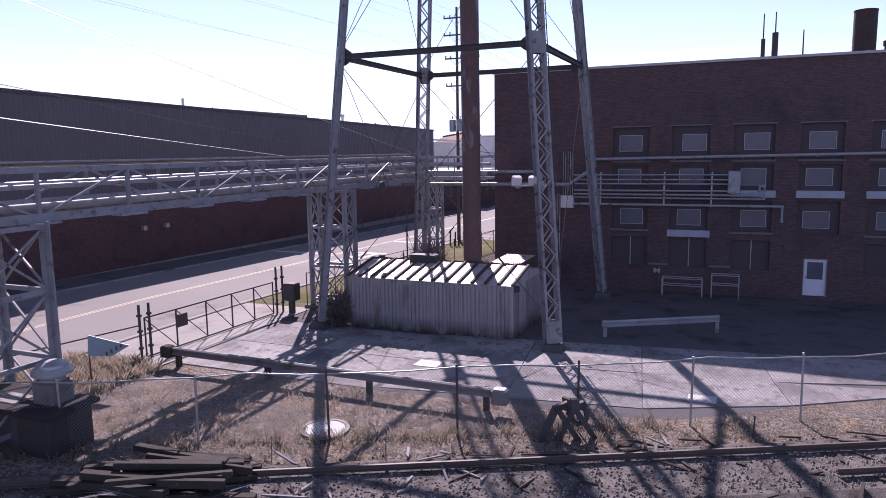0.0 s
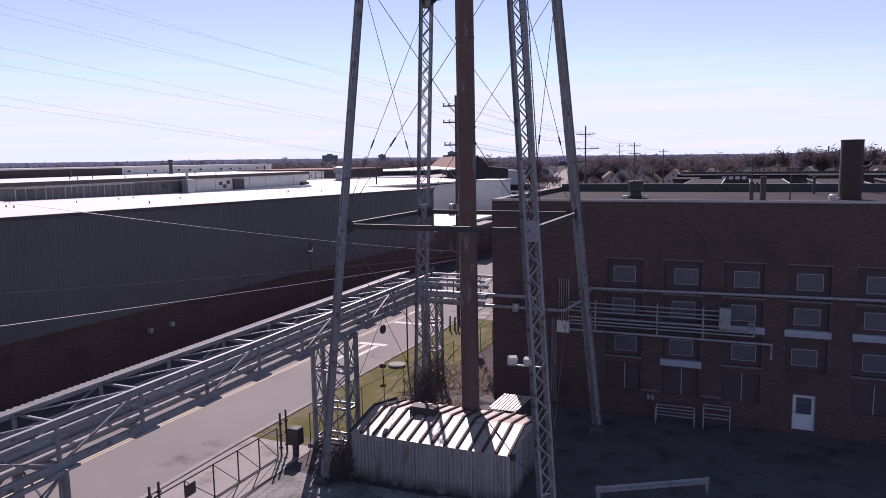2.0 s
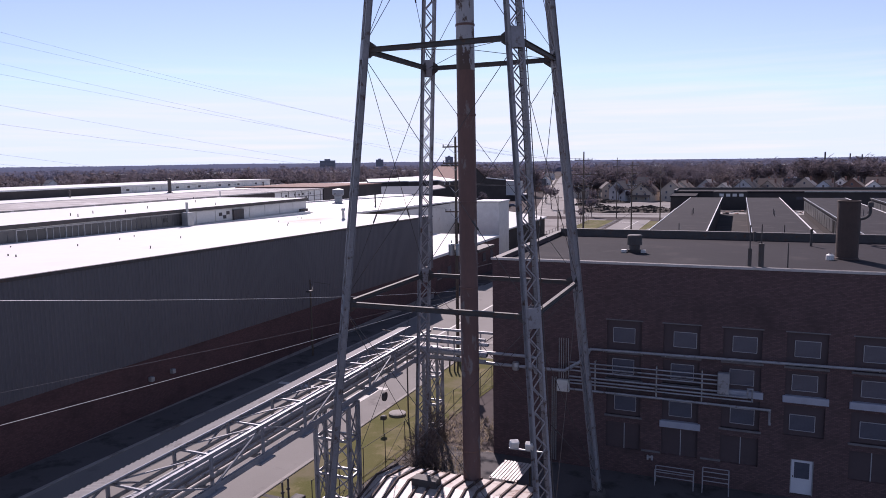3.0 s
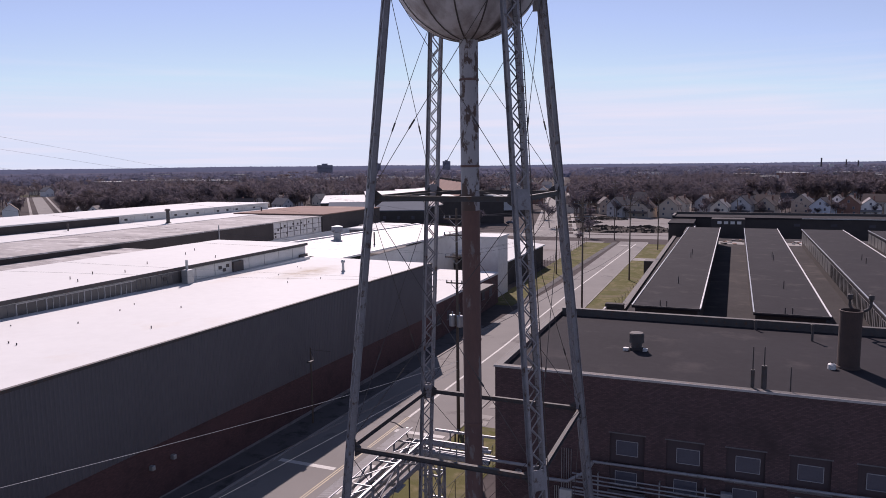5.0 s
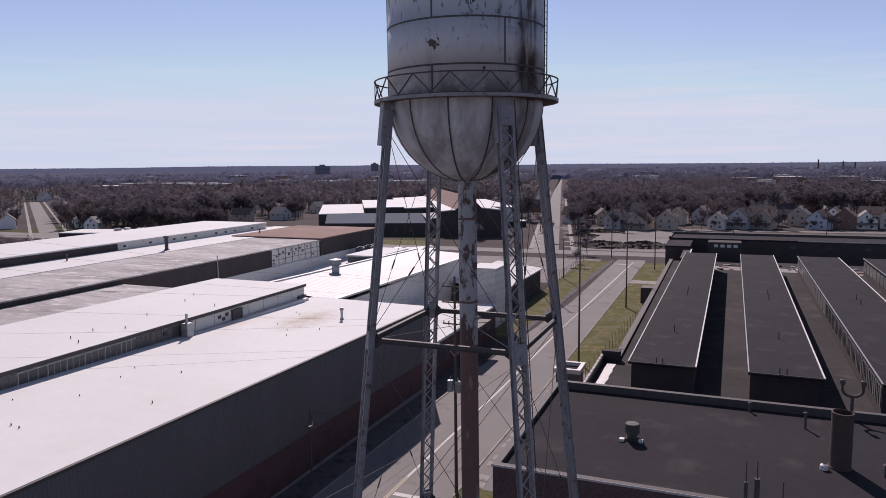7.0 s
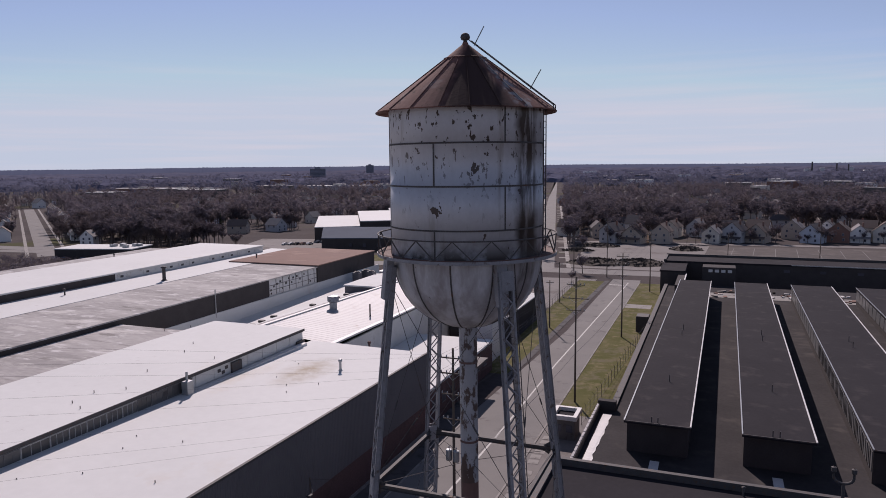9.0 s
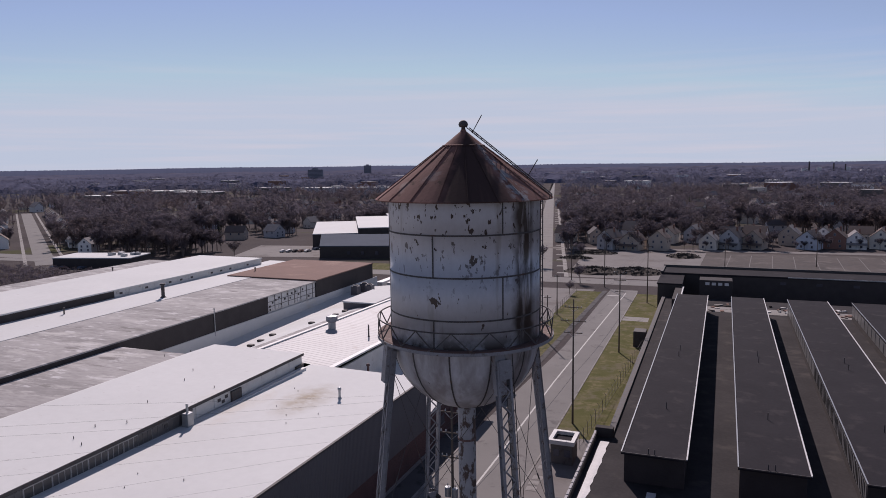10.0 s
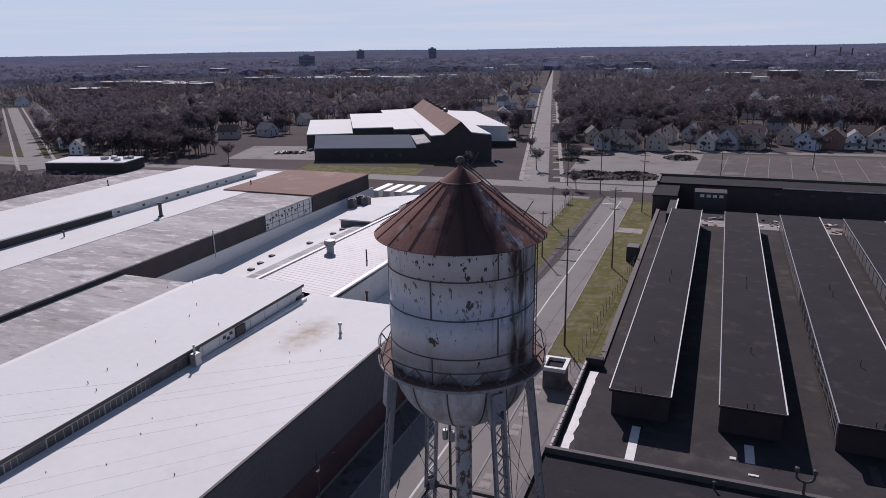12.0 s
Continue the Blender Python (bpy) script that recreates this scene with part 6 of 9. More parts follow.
fc = thing("factory_third", "third factory bay with long white roof", "building", (-145, 60, 0))
part("white_strip", MB().box(-138.0, 20.0, 13.26, -122.0, 193.0, 13.34), M["white_roof"], fc, "white roof strip")
part("wall", MB().box(-160.0, YA, 4, -135.6, 126.0, 15.0), M["dark_wall"], fc, "dark wall")
part("clerestory", MB().box(-160.0, 126.002, 4, -135.6, 185.0, 15.0), M["white_panel"], fc, "white clerestory")
for i in range(14):
    part("panel", MB().box(-135.59, 126.6 + i * 4.15, 13.6, -135.52, 130.5 + i * 4.15, 14.75), M["white_panel"], fc)
    if i % 2 == 0 or i in (5, 9):
        part("vent", MB().box(-135.51, 127.5 + i * 4.15, 13.9, -135.45, 128.4 + i * 4.15, 14.4), M["steel_dark"], fc)
part("roof", MB().box(-160.2, YA, 15.002, -135.4, 185.2, 15.3), M["white_roof"], fc, "white membrane roof")
part("grey_wing", MB().box(-184.0, YA, 2, -160.3, 187.0, 12.6), M["grey_roof"], fc, "grey felt wing")
flue(-124.3, 130.0, 13.25, 3.2, 0.42, M["steel_dark"], "tall black flue with pale cap")
flue(-94.0, 62.0, 12.2, 1.7, 0.2, M["steel_dark"], "dark flue on the grey roof")
for x, y in ((-131.0, 108.0), (-127.0, 170.0), (-168.0, 100.0), (-172.0, 160.0)):
    flue(x, y, 13.0 if x > -150 else 12.6, 1.5, 0.16, M["steel_dark"], "small dark flue on the pale roof")
hv = thing("roof_fan_unit", "galvanised roof fan housing", "roof fan", (-71.5, 119.5, 11.9))
part("stand", MB().lathe([(0.75, 0), (0.75, 1.6)], (-71.5, 119.5, 11.7), 16), M["galv"], hv)
part("hood", MB().lathe([(0.75, 1.6), (1.15, 1.9), (1.15, 2.9), (0.0, 3.1)], (-71.5, 119.5, 11.7), 16), M["silver"], hv)
flue(-62.5, 118.0, 11.2, 2.6, 0.14, M["steel_dark"], "slim dark steam stack on the sloping roof", False)
flue(-56.5, 106.0, 5.0, 4.6, 0.2, M["rust"], "rusty stack on the sloping roof")
for x, y in ((-83, 148), (-83, 143.5), (-83, 139), (-84.5, 131), (-90, 124), (-88, 117), (-86, 111)):
    zh = mid_z(x + 0.6, y + 0.5)
    solo("roof_hatch", MB().bevbox(x, y, zh - 0.1, x + 1.3, y + 1.0, zh + 0.35, 0.08), M["steel_dark"], "dark hatch on the white roof", "roof hatch", (x, y, zh - 0.1), "roof hatches")
eq = thing("roof_plant", "dark cooling units on the white roof", "roof plant", (-98, 176, 7.6))
for x, y in ((-98.5, 176.0), (-95.5, 179.0), (-98.0, 180.5)):
    part("unit", MB().bevbox(x, y, 6.2, x + 2.2, y + 2.2, 9.5, 0.15).lathe([(0.8, 0), (0.8, 0.3), (0.6, 0.32)], (x + 1.1, y + 1.1, 9.5), 16), M["cladding"], eq)
hut_r = thing("roof_hut", "low white-roofed hut on the sloping roof", "roof hut", (-80, 155, 9))
part("wall_block", MB().bevbox(-84.5, 147.0, 8.4, -76.0, 163.0, 11.3, 0.05), M["cladding"], hut_r)
part("roof", MB().bevbox(-84.8, 146.7, 11.302, -75.7, 163.3, 11.6, 0.05), M["white_roof"], hut_r, "white roof")

for i in range(8):
    part("rib", MB().box(-101.29, 139.7 + i * 2.9, 9.2, -101.2, 139.82 + i * 2.9, 12.9), M["plinth"], fb)
for z in (10.3, 11.5):
    part("rib", MB().box(-101.29, 139.7, z, -101.21, 161.4, z + 0.1), M["plinth"], fb)

# ---- pipe bridge along the street ----
BXE, BXW = -18.7, -20.6
BZ0, BZ1 = 6.55, 7.95
bridge = thing("pipe_bridge", "grey steel lattice pipe bridge on braced towers", "pipe bridge", (BXE, 14.0, 0))
YJ = [14.05 + 3.33 * i for i in range(-5, 9)]
for x in (BXE, BXW):
    for z, w, h in ((BZ0, 0.14, 0.26), (BZ1, 0.14, 0.18)):
        part("chord", MB().beam((x, YJ[0], z), (x, 42.9, z), w, h), M["silver"], bridge)
    for i, y in enumerate(YJ):
        part("post", MB().beam((x, y, BZ0), (x, y, BZ1), 0.10, 0.12), M["silver"], bridge)
        part("foot_plate", MB().bevbox(x - 0.25, y - 0.55, BZ0 - 0.2, x + 0.25, y + 0.55, BZ0 - 0.13, 0.01), M["silver"], bridge)
        if i < len(YJ) - 1:
            a, b = (BZ0, BZ1) if i % 2 else (BZ1, BZ0)
            part("diagonal", MB().beam((x, y, a), (x, YJ[i + 1], b), 0.07, 0.07), M["silver"], bridge)
for y in YJ:
    part("cross_beam", MB().beam((BXW, y, BZ0 - 0.02), (BXE, y, BZ0 - 0.02), 0.12, 0.2), M["silver"], bridge)
    part("cross_beam", MB().beam((BXW, y, BZ1), (BXE, y, BZ1), 0.08, 0.08), M["silver"], bridge)
for i in range(len(YJ) - 1):
    part("diagonal", MB().beam((BXW, YJ[i], BZ1), (BXE, YJ[i + 1], BZ1), 0.05, 0.05), M["silver"], bridge)
for k, (x, z, r) in enumerate(((-19.0, 6.85, 0.11), (-19.4, 6.85, 0.09), (-19.8, 6.9, 0.14), (-20.25, 6.85, 0.09), (-19.15, 7.45, 0.07), (-19.65, 7.5, 0.10), (-20.2, 7.5, 0.07))):
    part("pipe", MB().path([(x, YJ[0], z), (x, 41.6 + 0.1 * k, z), (-14.2, 41.6 + 0.1 * k, z)], r, 10), M["silver"] if k % 3 else M["cover_sheet"], bridge, "pale insulated pipe")
    for y in YJ[::2]:
        part("pipe_rest", MB().beam((x, y, z - r - 0.05), (x, y, z - r), 0.2, 0.1, up=(1, 0, 0)), M["galv"], bridge)
# sheet-metal cover over the street side
cov = MB()
vs = []
nn = 360
for i in range(nn + 1):
    y = YJ[0] + (42.6 - YJ[0]) * i / nn
    o = 0.05 if i % 2 else 0.0
    vs += [(-20.95, y, BZ1 + 0.06 + o), (-20.15, y, BZ1 + 0.20 + o)]
cov.add(vs, [(2 * i, 2 * i + 1, 2 * i + 3, 2 * i + 2) for i in range(nn)])
part("cover", cov, M["cover_sheet"], bridge, "weathered ribbed sheet cover")
part("rail_pipe", MB().path([(-20.1, YJ[0], BZ1 + 0.22), (-20.1, 42.6, BZ1 + 0.22)], 0.04), M["silver"], bridge)


def trestle(ya, yb, zt, leg_w, label, xe=BXE + 0.12, xw=BXW - 0.12):
    t = thing("trestle", label, "trestle", (BXE, ya, 0), group="trestles of the pipe bridge")
    for x in (xe, xw):
        for y in (ya, yb):
            lw = MB()
            for s in (-1, 1):
                lw.beam((x + s * leg_w * 0.42, y, gz(y)), (x + s * leg_w * 0.42, y, zt), leg_w * 0.16, leg_w)
            lw.beam((x, y, gz(y)), (x, y, zt), leg_w * 0.8, leg_w * 0.16)
            part("leg", lw, M["silver"], t)
            part("footing", MB().bevbox(x - 0.35, y - 0.35, gz(y) - 0.3, x + 0.35, y + 0.35, gz(y) + 0.22, 0.03), M["plinth"], t)
    lv = [0.5, zt * 0.36, zt * 0.68, zt - 0.15]
    for z in lv:
        for y in (ya, yb):
            part("strut", MB().beam((xe, y, z), (xw, y, z), 0.10, 0.14), M["silver"], t)
        for x in (xe, xw):
            part("strut", MB().beam((x, ya, z), (x, yb, z), 0.10, 0.14), M["silver"], t)
    for z0, z1 in zip(lv, lv[1:]):
        for y in (ya, yb):
            part("brace", MB().beam((xe, y, z0), (xw, y, z1), 0.06, 0.06), M["silver"], t)
            part("brace", MB().beam((xw, y, z0), (xe, y, z1), 0.06, 0.06), M["silver"], t)
        for x in (xe, xw):
            part("brace", MB().beam((x, ya, z0), (x, yb, z1), 0.06, 0.06), M["silver"], t)
            part("brace", MB().beam((x, yb, z0), (x, ya, z1), 0.06, 0.06), M["silver"], t)


trestle(11.6, 14.05, BZ0 - 0.1, 0.26, "grey steel trestle with crossed braces under the pipe bridge")
trestle(31.3, 32.3, BZ0 - 0.1, 0.17, "slender grey trestle with crossed braces")
trestle(43.7, 44.7, BZ0 - 0.1, 0.13, "slender dark trestle beside the tower leg", -18.6, -19.65)
for y in (41.5, 43.4):
    for z in (BZ0, BZ1):
        part("chord", MB().beam((BXE, y, z), (-14.2, y, z), 0.12, 0.16), M["silver"], bridge)
    for x in (-17.6, -16.4, -15.2):
        part("post", MB().beam((x, y, BZ0), (x, y, BZ1), 0.07), M["silver"], bridge)

# ---- pump shed of ribbed sheet under the tower ----
SX0, SX1, SY0, SY1, SYR = -16.72, -8.62, 28.45, 33.4, 30.95
SZ, SZR = 2.45, 2.92
shed = thing("pump_shed", "cream ribbed sheet-metal pump shed with rusty low gable roof", "shed", (SX0, SY0, 0))


def ribbed(mb, p, q, z0, z1, pitch=0.2, depth=0.03, top=None):
    """A sheet of upright ribs from p to q; top gives the upper edge by the share of the way."""
    p, q = Vector(p), Vector(q)
    d = q - p
    n = max(2, int(d.length / pitch))
    nrm = Vector((d.y, -d.x, 0)).normalized()
    vs = []
    for i in range(n):
        for k, o in ((0.0, 0.0), (0.5, 0.0), (0.62, depth), (0.88, depth)):
            t = (i + k) / n
            c = p + d * t + nrm * o
            vs += [(c.x, c.y, z0), (c.x, c.y, top(t) if top else z1)]
    vs += [(q.x, q.y, z0), (q.x, q.y, top(1.0) if top else z1)]
    return mb.add(vs, [(2 * i, 2 * i + 2, 2 * i + 3, 2 * i + 1) for i in range(len(vs) // 2 - 1)])


def gable(t):
    m = (SYR - SY0) / (SY1 - SY0)
    return SZ + (SZR - SZ) * (t / m if t < m else (1 - t) / (1 - m)) - 0.02


part("wall", ribbed(MB(), (SX0, SY0, 0), (SX1, SY0, 0), -0.1, SZ, 0.17, 0.045), M["shed_metal"], shed, "rust-stained cream front sheets")
part("wall", ribbed(MB(), (SX1, SY0, 0), (SX1, SY1, 0), -0.1, SZ, top=gable), M["shed_metal"], shed)
part("wall", ribbed(MB(), (SX0, SY1, 0), (SX0, SY0, 0), -0.1, SZ, top=lambda t: gable(1 - t)), M["shed_metal"], shed)
part("wall", ribbed(MB(), (SX1, SY1, 0), (SX0, SY1, 0), -0.1, SZ), M["shed_metal"], shed)
# thin darker strips draw in the shade along the wall ribs
for i in range(41):
    x = SX0 + 0.1 + 0.197 * i + random.uniform(-0.015, 0.015)
    part("sheet_seam", MB().box(x, SY0 - 0.062, random.uniform(0.0, 0.25), x + random.uniform(0.010, 0.020), SY0 - 0.05, SZ - random.uniform(0.02, 0.3)), M["sill"] if i % 4 else M["plinth"], shed)
for i in range(24):
    y = SY0 + 0.15 + 0.2 * i
    part("sheet_seam", MB().box(SX1 + 0.05, y, 0.0, SX1 + 0.06, y + 0.025, SZ - 0.15), M["plinth"], shed) if not SY0 + 0.8 < y < SY0 + 2.0 else None
part("lining", MB().box(SX0 + 0.06, SY0 + 0.06, -0.1, SX1 - 0.06, SY1 - 0.06, SZ - 0.05), M["dark_wall"], shed)
for y0, z0, y1, z1 in ((SY0 - 0.12, SZ - 0.02, SYR, SZR), (SYR, SZR, SY1 + 0.12, SZ - 0.02)):
    rf = part("roof", MB().add([(SX0 - 0.1, y0, z0), (SX1 + 0.1, y0, z0), (SX1 + 0.1, y1, z1), (SX0 - 0.1, y1, z1), (SX0 - 0.1, y0, z0 + 0.03), (SX1 + 0.1, y0, z0 + 0.03), (SX1 + 0.1, y1, z1 + 0.03), (SX0 - 0.1, y1, z1 + 0.03)], [(3, 2, 1, 0), (4, 5, 6, 7), (0, 1, 5, 4), (2, 3, 7, 6), (1, 2, 6, 5), (3, 0, 4, 7)]), M["shed_roof"], shed, "pale rusting metal roof sheets")
    # ribs built wide and dark so they include the shadows they cast
    for i in range(14):
        x = SX0 - 0.05 + i * (SX1 - SX0 + 0.1) / 13
        part("roof_rib", MB().beam((x, y0, z0 + 0.07), (x, y1, z1 + 0.07), 0.10, 0.11), M["rust_dark"], rf)
part("corner_trim", MB().beam((SX1 + 0.03, SY0 - 0.03, 0), (SX1 + 0.03, SY0 - 0.03, SZ), 0.1), M["shed_metal"], shed)
part("door", MB().box(SX1 + 0.035, SY0 + 0.9, 0.0, SX1 + 0.075, SY0 + 1.9, 2.05), M["shed_metal"], shed, "plain metal door")
part("gutter_lamp", MB().bevbox(SX1 + 0.02, SY0 + 0.15, 2.15, SX1 + 0.25, SY0 + 0.4, 2.4, 0.03), M["steel_dark"], shed)
part("ridge_vent", MB().bevbox(-14.6, SYR - 0.3, SZR - 0.05, -13.2, SYR + 0.4, SZR + 0.35, 0.04), M["steel_dark"], shed, "dark ridge vent")
lean = thing("lean_to_roof", "small ribbed lean-to roof beside the riser", "lean-to", (-10.6, 34.6, 0))
for i in range(9):
    part("roof_sheet", MB().beam((-11.3 + 0.18 * i, 33.6, 2.55), (-11.0 + 0.18 * i, 35.6, 2.75), 0.13, 0.03), M["shed_roof"], lean)
for x, y in ((-11.3, 33.7), (-9.8, 33.7), (-11.0, 35.5), (-9.6, 35.5)):
    part("post", MB().beam((x, y, -0.1), (x, y, 2.6), 0.08), M["old_wood"], lean)

# ---- chain-link fence beside the track ----
fdir = Vector((0.896, 0.4445, 0)).normalized()
F0 = Vector((-20.5, 11.28, 0))
FH = 2.08
fence = thing("chain_link_fence", "galvanised chain-link fence with top rail beside the track", "fence", (F0.x, F0.y, 0))
for i in range(12):
    p = F0 + fdir * ((3.74 if i < 5 else 3.45) * i + (0 if i < 5 else 1.3))
    lean_v = Vector((random.uniform(-0.05, 0.05), random.uniform(-0.05, 0.05), 0))
    part("post", MB().tube(p + Vector((0, 0, -0.2)), p + lean_v + Vector((0, 0, FH + 0.05)), 0.035, n=8).lathe([(0.045, 0), (0.035, 0.05), (0, 0.07)], p + lean_v + Vector((0, 0, FH + 0.04)), 8), M["steel_dark"] if i in (3, 4, 5) else M["galv"], fence)
L = 42.0
wob = lambda s: 0.05 * math.sin(s * 0.9) + 0.03 * math.sin(s * 2.3)
part("top_rail", MB().path([F0 + fdir * s + Vector((0, 0, FH - 0.02 + wob(s))) for s in [i * 1.5 for i in range(29)]], 0.022, 6), M["galv"], fence)
part("bottom_wire", MB().path([F0 + fdir * s + Vector((0, 0, 0.06)) for s in (0, 20, 42)], 0.006, 4), M["galv"], fence)
net = MB()
pt = 0.105
k = 0
s = -FH
while s < L:
    for sg in (1, -1):
        a, b = (s, 0.05), (s + FH, FH - 0.03)
        if sg < 0:
            a, b = (s + FH, 0.05), (s, FH - 0.03)
        a0, b0 = max(min(a[0], L), 0), max(min(b[0], L), 0)
        f0, f1 = (a0 - a[0]) / (b[0] - a[0]), (b0 - a[0]) / (b[0] - a[0])
        if f1 - f0 > 0.02:
            za, zb = a[1] + (b[1] - a[1]) * f0, a[1] + (b[1] - a[1]) * f1
            net.tube(F0 + fdir * a0 + Vector((0, 0, za)), F0 + fdir * b0 + Vector((0, 0, zb + wob(b0) * 0.8)), 0.0034, n=3, caps=False)
    s += pt
part("wire_mesh", net, M["wire_galv"], fence, "galvanised wire netting", kind="stuff")


# ---- gate and fence along the street ----
gate = thing("gate", "black-framed chain-link cantilever gate standing closed", "gate", (-21.6, 21.0, 0))
gp = [(-21.9 + 0.03 * (y - 20.5), y) for y in (20.7, 22.4, 24.2, 25.9, 27.5, 29.0)]
for i, (x, y) in enumerate(gp):
    part("upright", MB().beam((x, y, 0.12), (x, y, 1.75), 0.05), M["steel_dark"], gate)
    if i:
        px_, py_ = gp[i - 1]
        part("brace", MB().beam((px_, py_, 1.72), (x, y, 0.15), 0.03), M["steel_dark"], gate)
part("top_bar", MB().beam((*gp[0], 1.75), (*gp[-1], 1.75), 0.06), M["steel_dark"], gate)
part("bottom_bar", MB().beam((*gp[0], 0.12), (*gp[-1], 0.12), 0.06), M["steel_dark"], gate)
part("sign_plate", MB().bevbox(-21.82, 22.35, 0.95, -21.76, 23.0, 1.5, 0.01), M["steel_dark"], gate, "dark plate hung on the gate")
for y in (20.45, 20.95, 29.3, 29.8):
    gpst = thing("gate_post", "dark steel gate post", "post", (-21.9 + 0.03 * (y - 20.5), y, 0), group="gate posts")
    x = -21.9 + 0.03 * (y - 20.5)
    part("post", MB().tube((x, y, -0.2), (x, y, 2.35 if y < 25 else 2.5), 0.055, n=10), M["steel_dark"], gpst)
    for z in (0.5, 1.2, 1.85):
        part("hinge", MB().bevbox(x - 0.08, y - 0.08, z, x + 0.08, y + 0.08, z + 0.1, 0.01), M["steel_dark"], gpst)
part("side_bar", MB().tube((-21.9, 20.4, 1.5), (-23.4, 12.4, 1.5), 0.03, n=6).tube((-23.4, 12.4, -0.1), (-23.4, 12.4, 1.5), 0.035, n=6), M["steel_dark"], gate)
op = thing("gate_operator", "dark gate motor cabinet on a stand", "gate motor", (-20.9, 29.6, 0))
part("cabinet", MB().bevbox(-21.25, 29.35, 0.75, -20.6, 29.95, 1.65, 0.03), M["steel_dark"], op)
part("stand", MB().beam((-20.95, 29.65, 0), (-20.95, 29.65, 0.76), 0.25), M["steel_dark"], op)
sf = thing("street_fence", "dark wire fence along the grass verge", "fence", (-20.9, 31, 0))
fy = [31.0 + 2.6 * i for i in range(14)]
for i, y in enumerate(fy):
    x = -20.9 + 0.075 * (y - 31)
    part("post", MB().tube((x, y, gz(y) - 0.1), (x, y, gz(y) + 2.0), 0.03, n=6), M["steel_dark"], sf)
    if i:
        yp = fy[i - 1]
        xp = -20.9 + 0.075 * (yp - 31)
        for z in (1.95, 0.1):
            part("rail", MB().tube((xp, yp, gz(yp) + z), (x, y, gz(y) + z), 0.018, n=5), M["steel_dark"], sf)
        if i % 3 == 1:
            part("brace", MB().tube((xp, yp, gz(yp) + 0.1), (x, y, gz(y) + 1.9), 0.015, n=5), M["steel_dark"], sf)
sf2 = thing("shed_fence", "tall wire fence between verge and sheds", "fence", (-16.0, 112, -1.3))
for i in range(34):
    y = 108.0 + 3.0 * i
    x = -19.8 + 0.055 * (y - 108)
    part("post", MB().tube((x, y, -1.3), (x, y, 1.0), 0.04, n=5).tube((x, y, 1.0), (x - 0.3, y, 1.35), 0.03, n=5), M["steel_dark"], sf2)
for z in (0.9, -0.2, -1.1):
    part("rail", MB().tube((-19.8, 108, z), (-14.3, 207, z), 0.025, n=5), M["steel_dark"], sf2)
sf3 = thing("west_fence", "rusty wire fence beside the cracked lot", "fence", (-44, 160, -1.3))
for i in range(26):
    y = 152.0 + 3.6 * i
    part("post", MB().tube((-44.6 - 0.02 * i, y, -1.3), (-44.6 - 0.02 * i, y, 1.1), 0.045, n=5), M["steel_dark"], sf3)
for z in (1.0, 0.2, -0.6):
    part("rail", MB().tube((-44.6, 152, z), (-45.1, 242, z), 0.03, n=5), M["steel_dark"], sf3)

# ---- guard rails ----
WB = [(-0.02, -0.16), (0.05, -0.12), (0.05, -0.07), (-0.02, -0.02), (-0.02, 0.02), (0.05, 0.07), (0.05, 0.12), (-0.02, 0.16), (-0.05, 0.16), (0.02, 0.10), (0.02, 0.08), (-0.05, 0.03), (-0.05, -0.03), (0.02, -0.08), (0.02, -0.10), (-0.05, -0.16)]


def guard_rail(p, q, z, n, mt, label, blunt=True):
    p, q = Vector((*p, 0)), Vector((*q, 0))
    t = thing("guard_rail", label, "guard rail", (p.x, p.y, 0), group="guard rails")
    d = (q - p).normalized()
    part("beam", MB().profile(p + Vector((0, 0, z)), q + Vector((0, 0, z)), WB), mt, t)
    for i in range(n):
        c = p + (q - p) * ((i + 0.04) / (n - 1) * 0.96)
        part("post", MB().beam(c + d.cross(Vector((0, 0, 1))) * -0.16 + Vector((0, 0, -0.1)), c + d.cross(Vector((0, 0, 1))) * -0.16 + Vector((0, 0, z + 0.12)), 0.2, 0.16), M["old_wood"] if blunt else mt, t)
    if blunt:
        part("end_shoe", MB().bevbox(q.x - 0.1, q.y - 0.25, z - 0.28, q.x + 0.42, q.y + 0.2, z + 0.2, 0.06), mt, t)
        part("end_shoe", MB().bevbox(p.x - 0.42, p.y - 0.25, z - 0.22, p.x + 0.05, p.y + 0.2, z + 0.22, 0.06), M["old_wood"], t)


guard_rail((-20.1, 20.25), (-6.6, 20.0), 0.66, 4, M["old_galv"], "weathered steel guard rail on timber posts")
guard_rail((-5.0, 30.2), (-0.2, 33.0), 0.62, 2, M["silver"], "silver painted steel guard rail in the yard", False)

# ---- hut with ventilator at the fence ----
hut = thing("track_hut", "dark flat-roofed hut with a mushroom ventilator", "hut", (-18.2, 13.2, 0))
hz = 1.2
part("wall_block", MB().bevbox(-22.5, 12.4, -0.1, -17.0, 13.85, hz, 0.03), M["dark_wall"], hut)
part("roof", MB().bevbox(-22.7, 12.2, hz, -16.8, 14.0, hz + 0.14, 0.03), M["low_roof"], hut, "dark felt roof")
part("roof_patch", MB().bevbox(-19.6, 12.6, hz + 0.141, -18.6, 13.3, hz + 0.17, 0.01), M["concrete"], hut)
vb = part("vent_base", MB().bevbox(-18.2, 12.9, hz + 0.14, -17.4, 13.65, hz + 0.75, 0.04), M["old_galv"], hut)
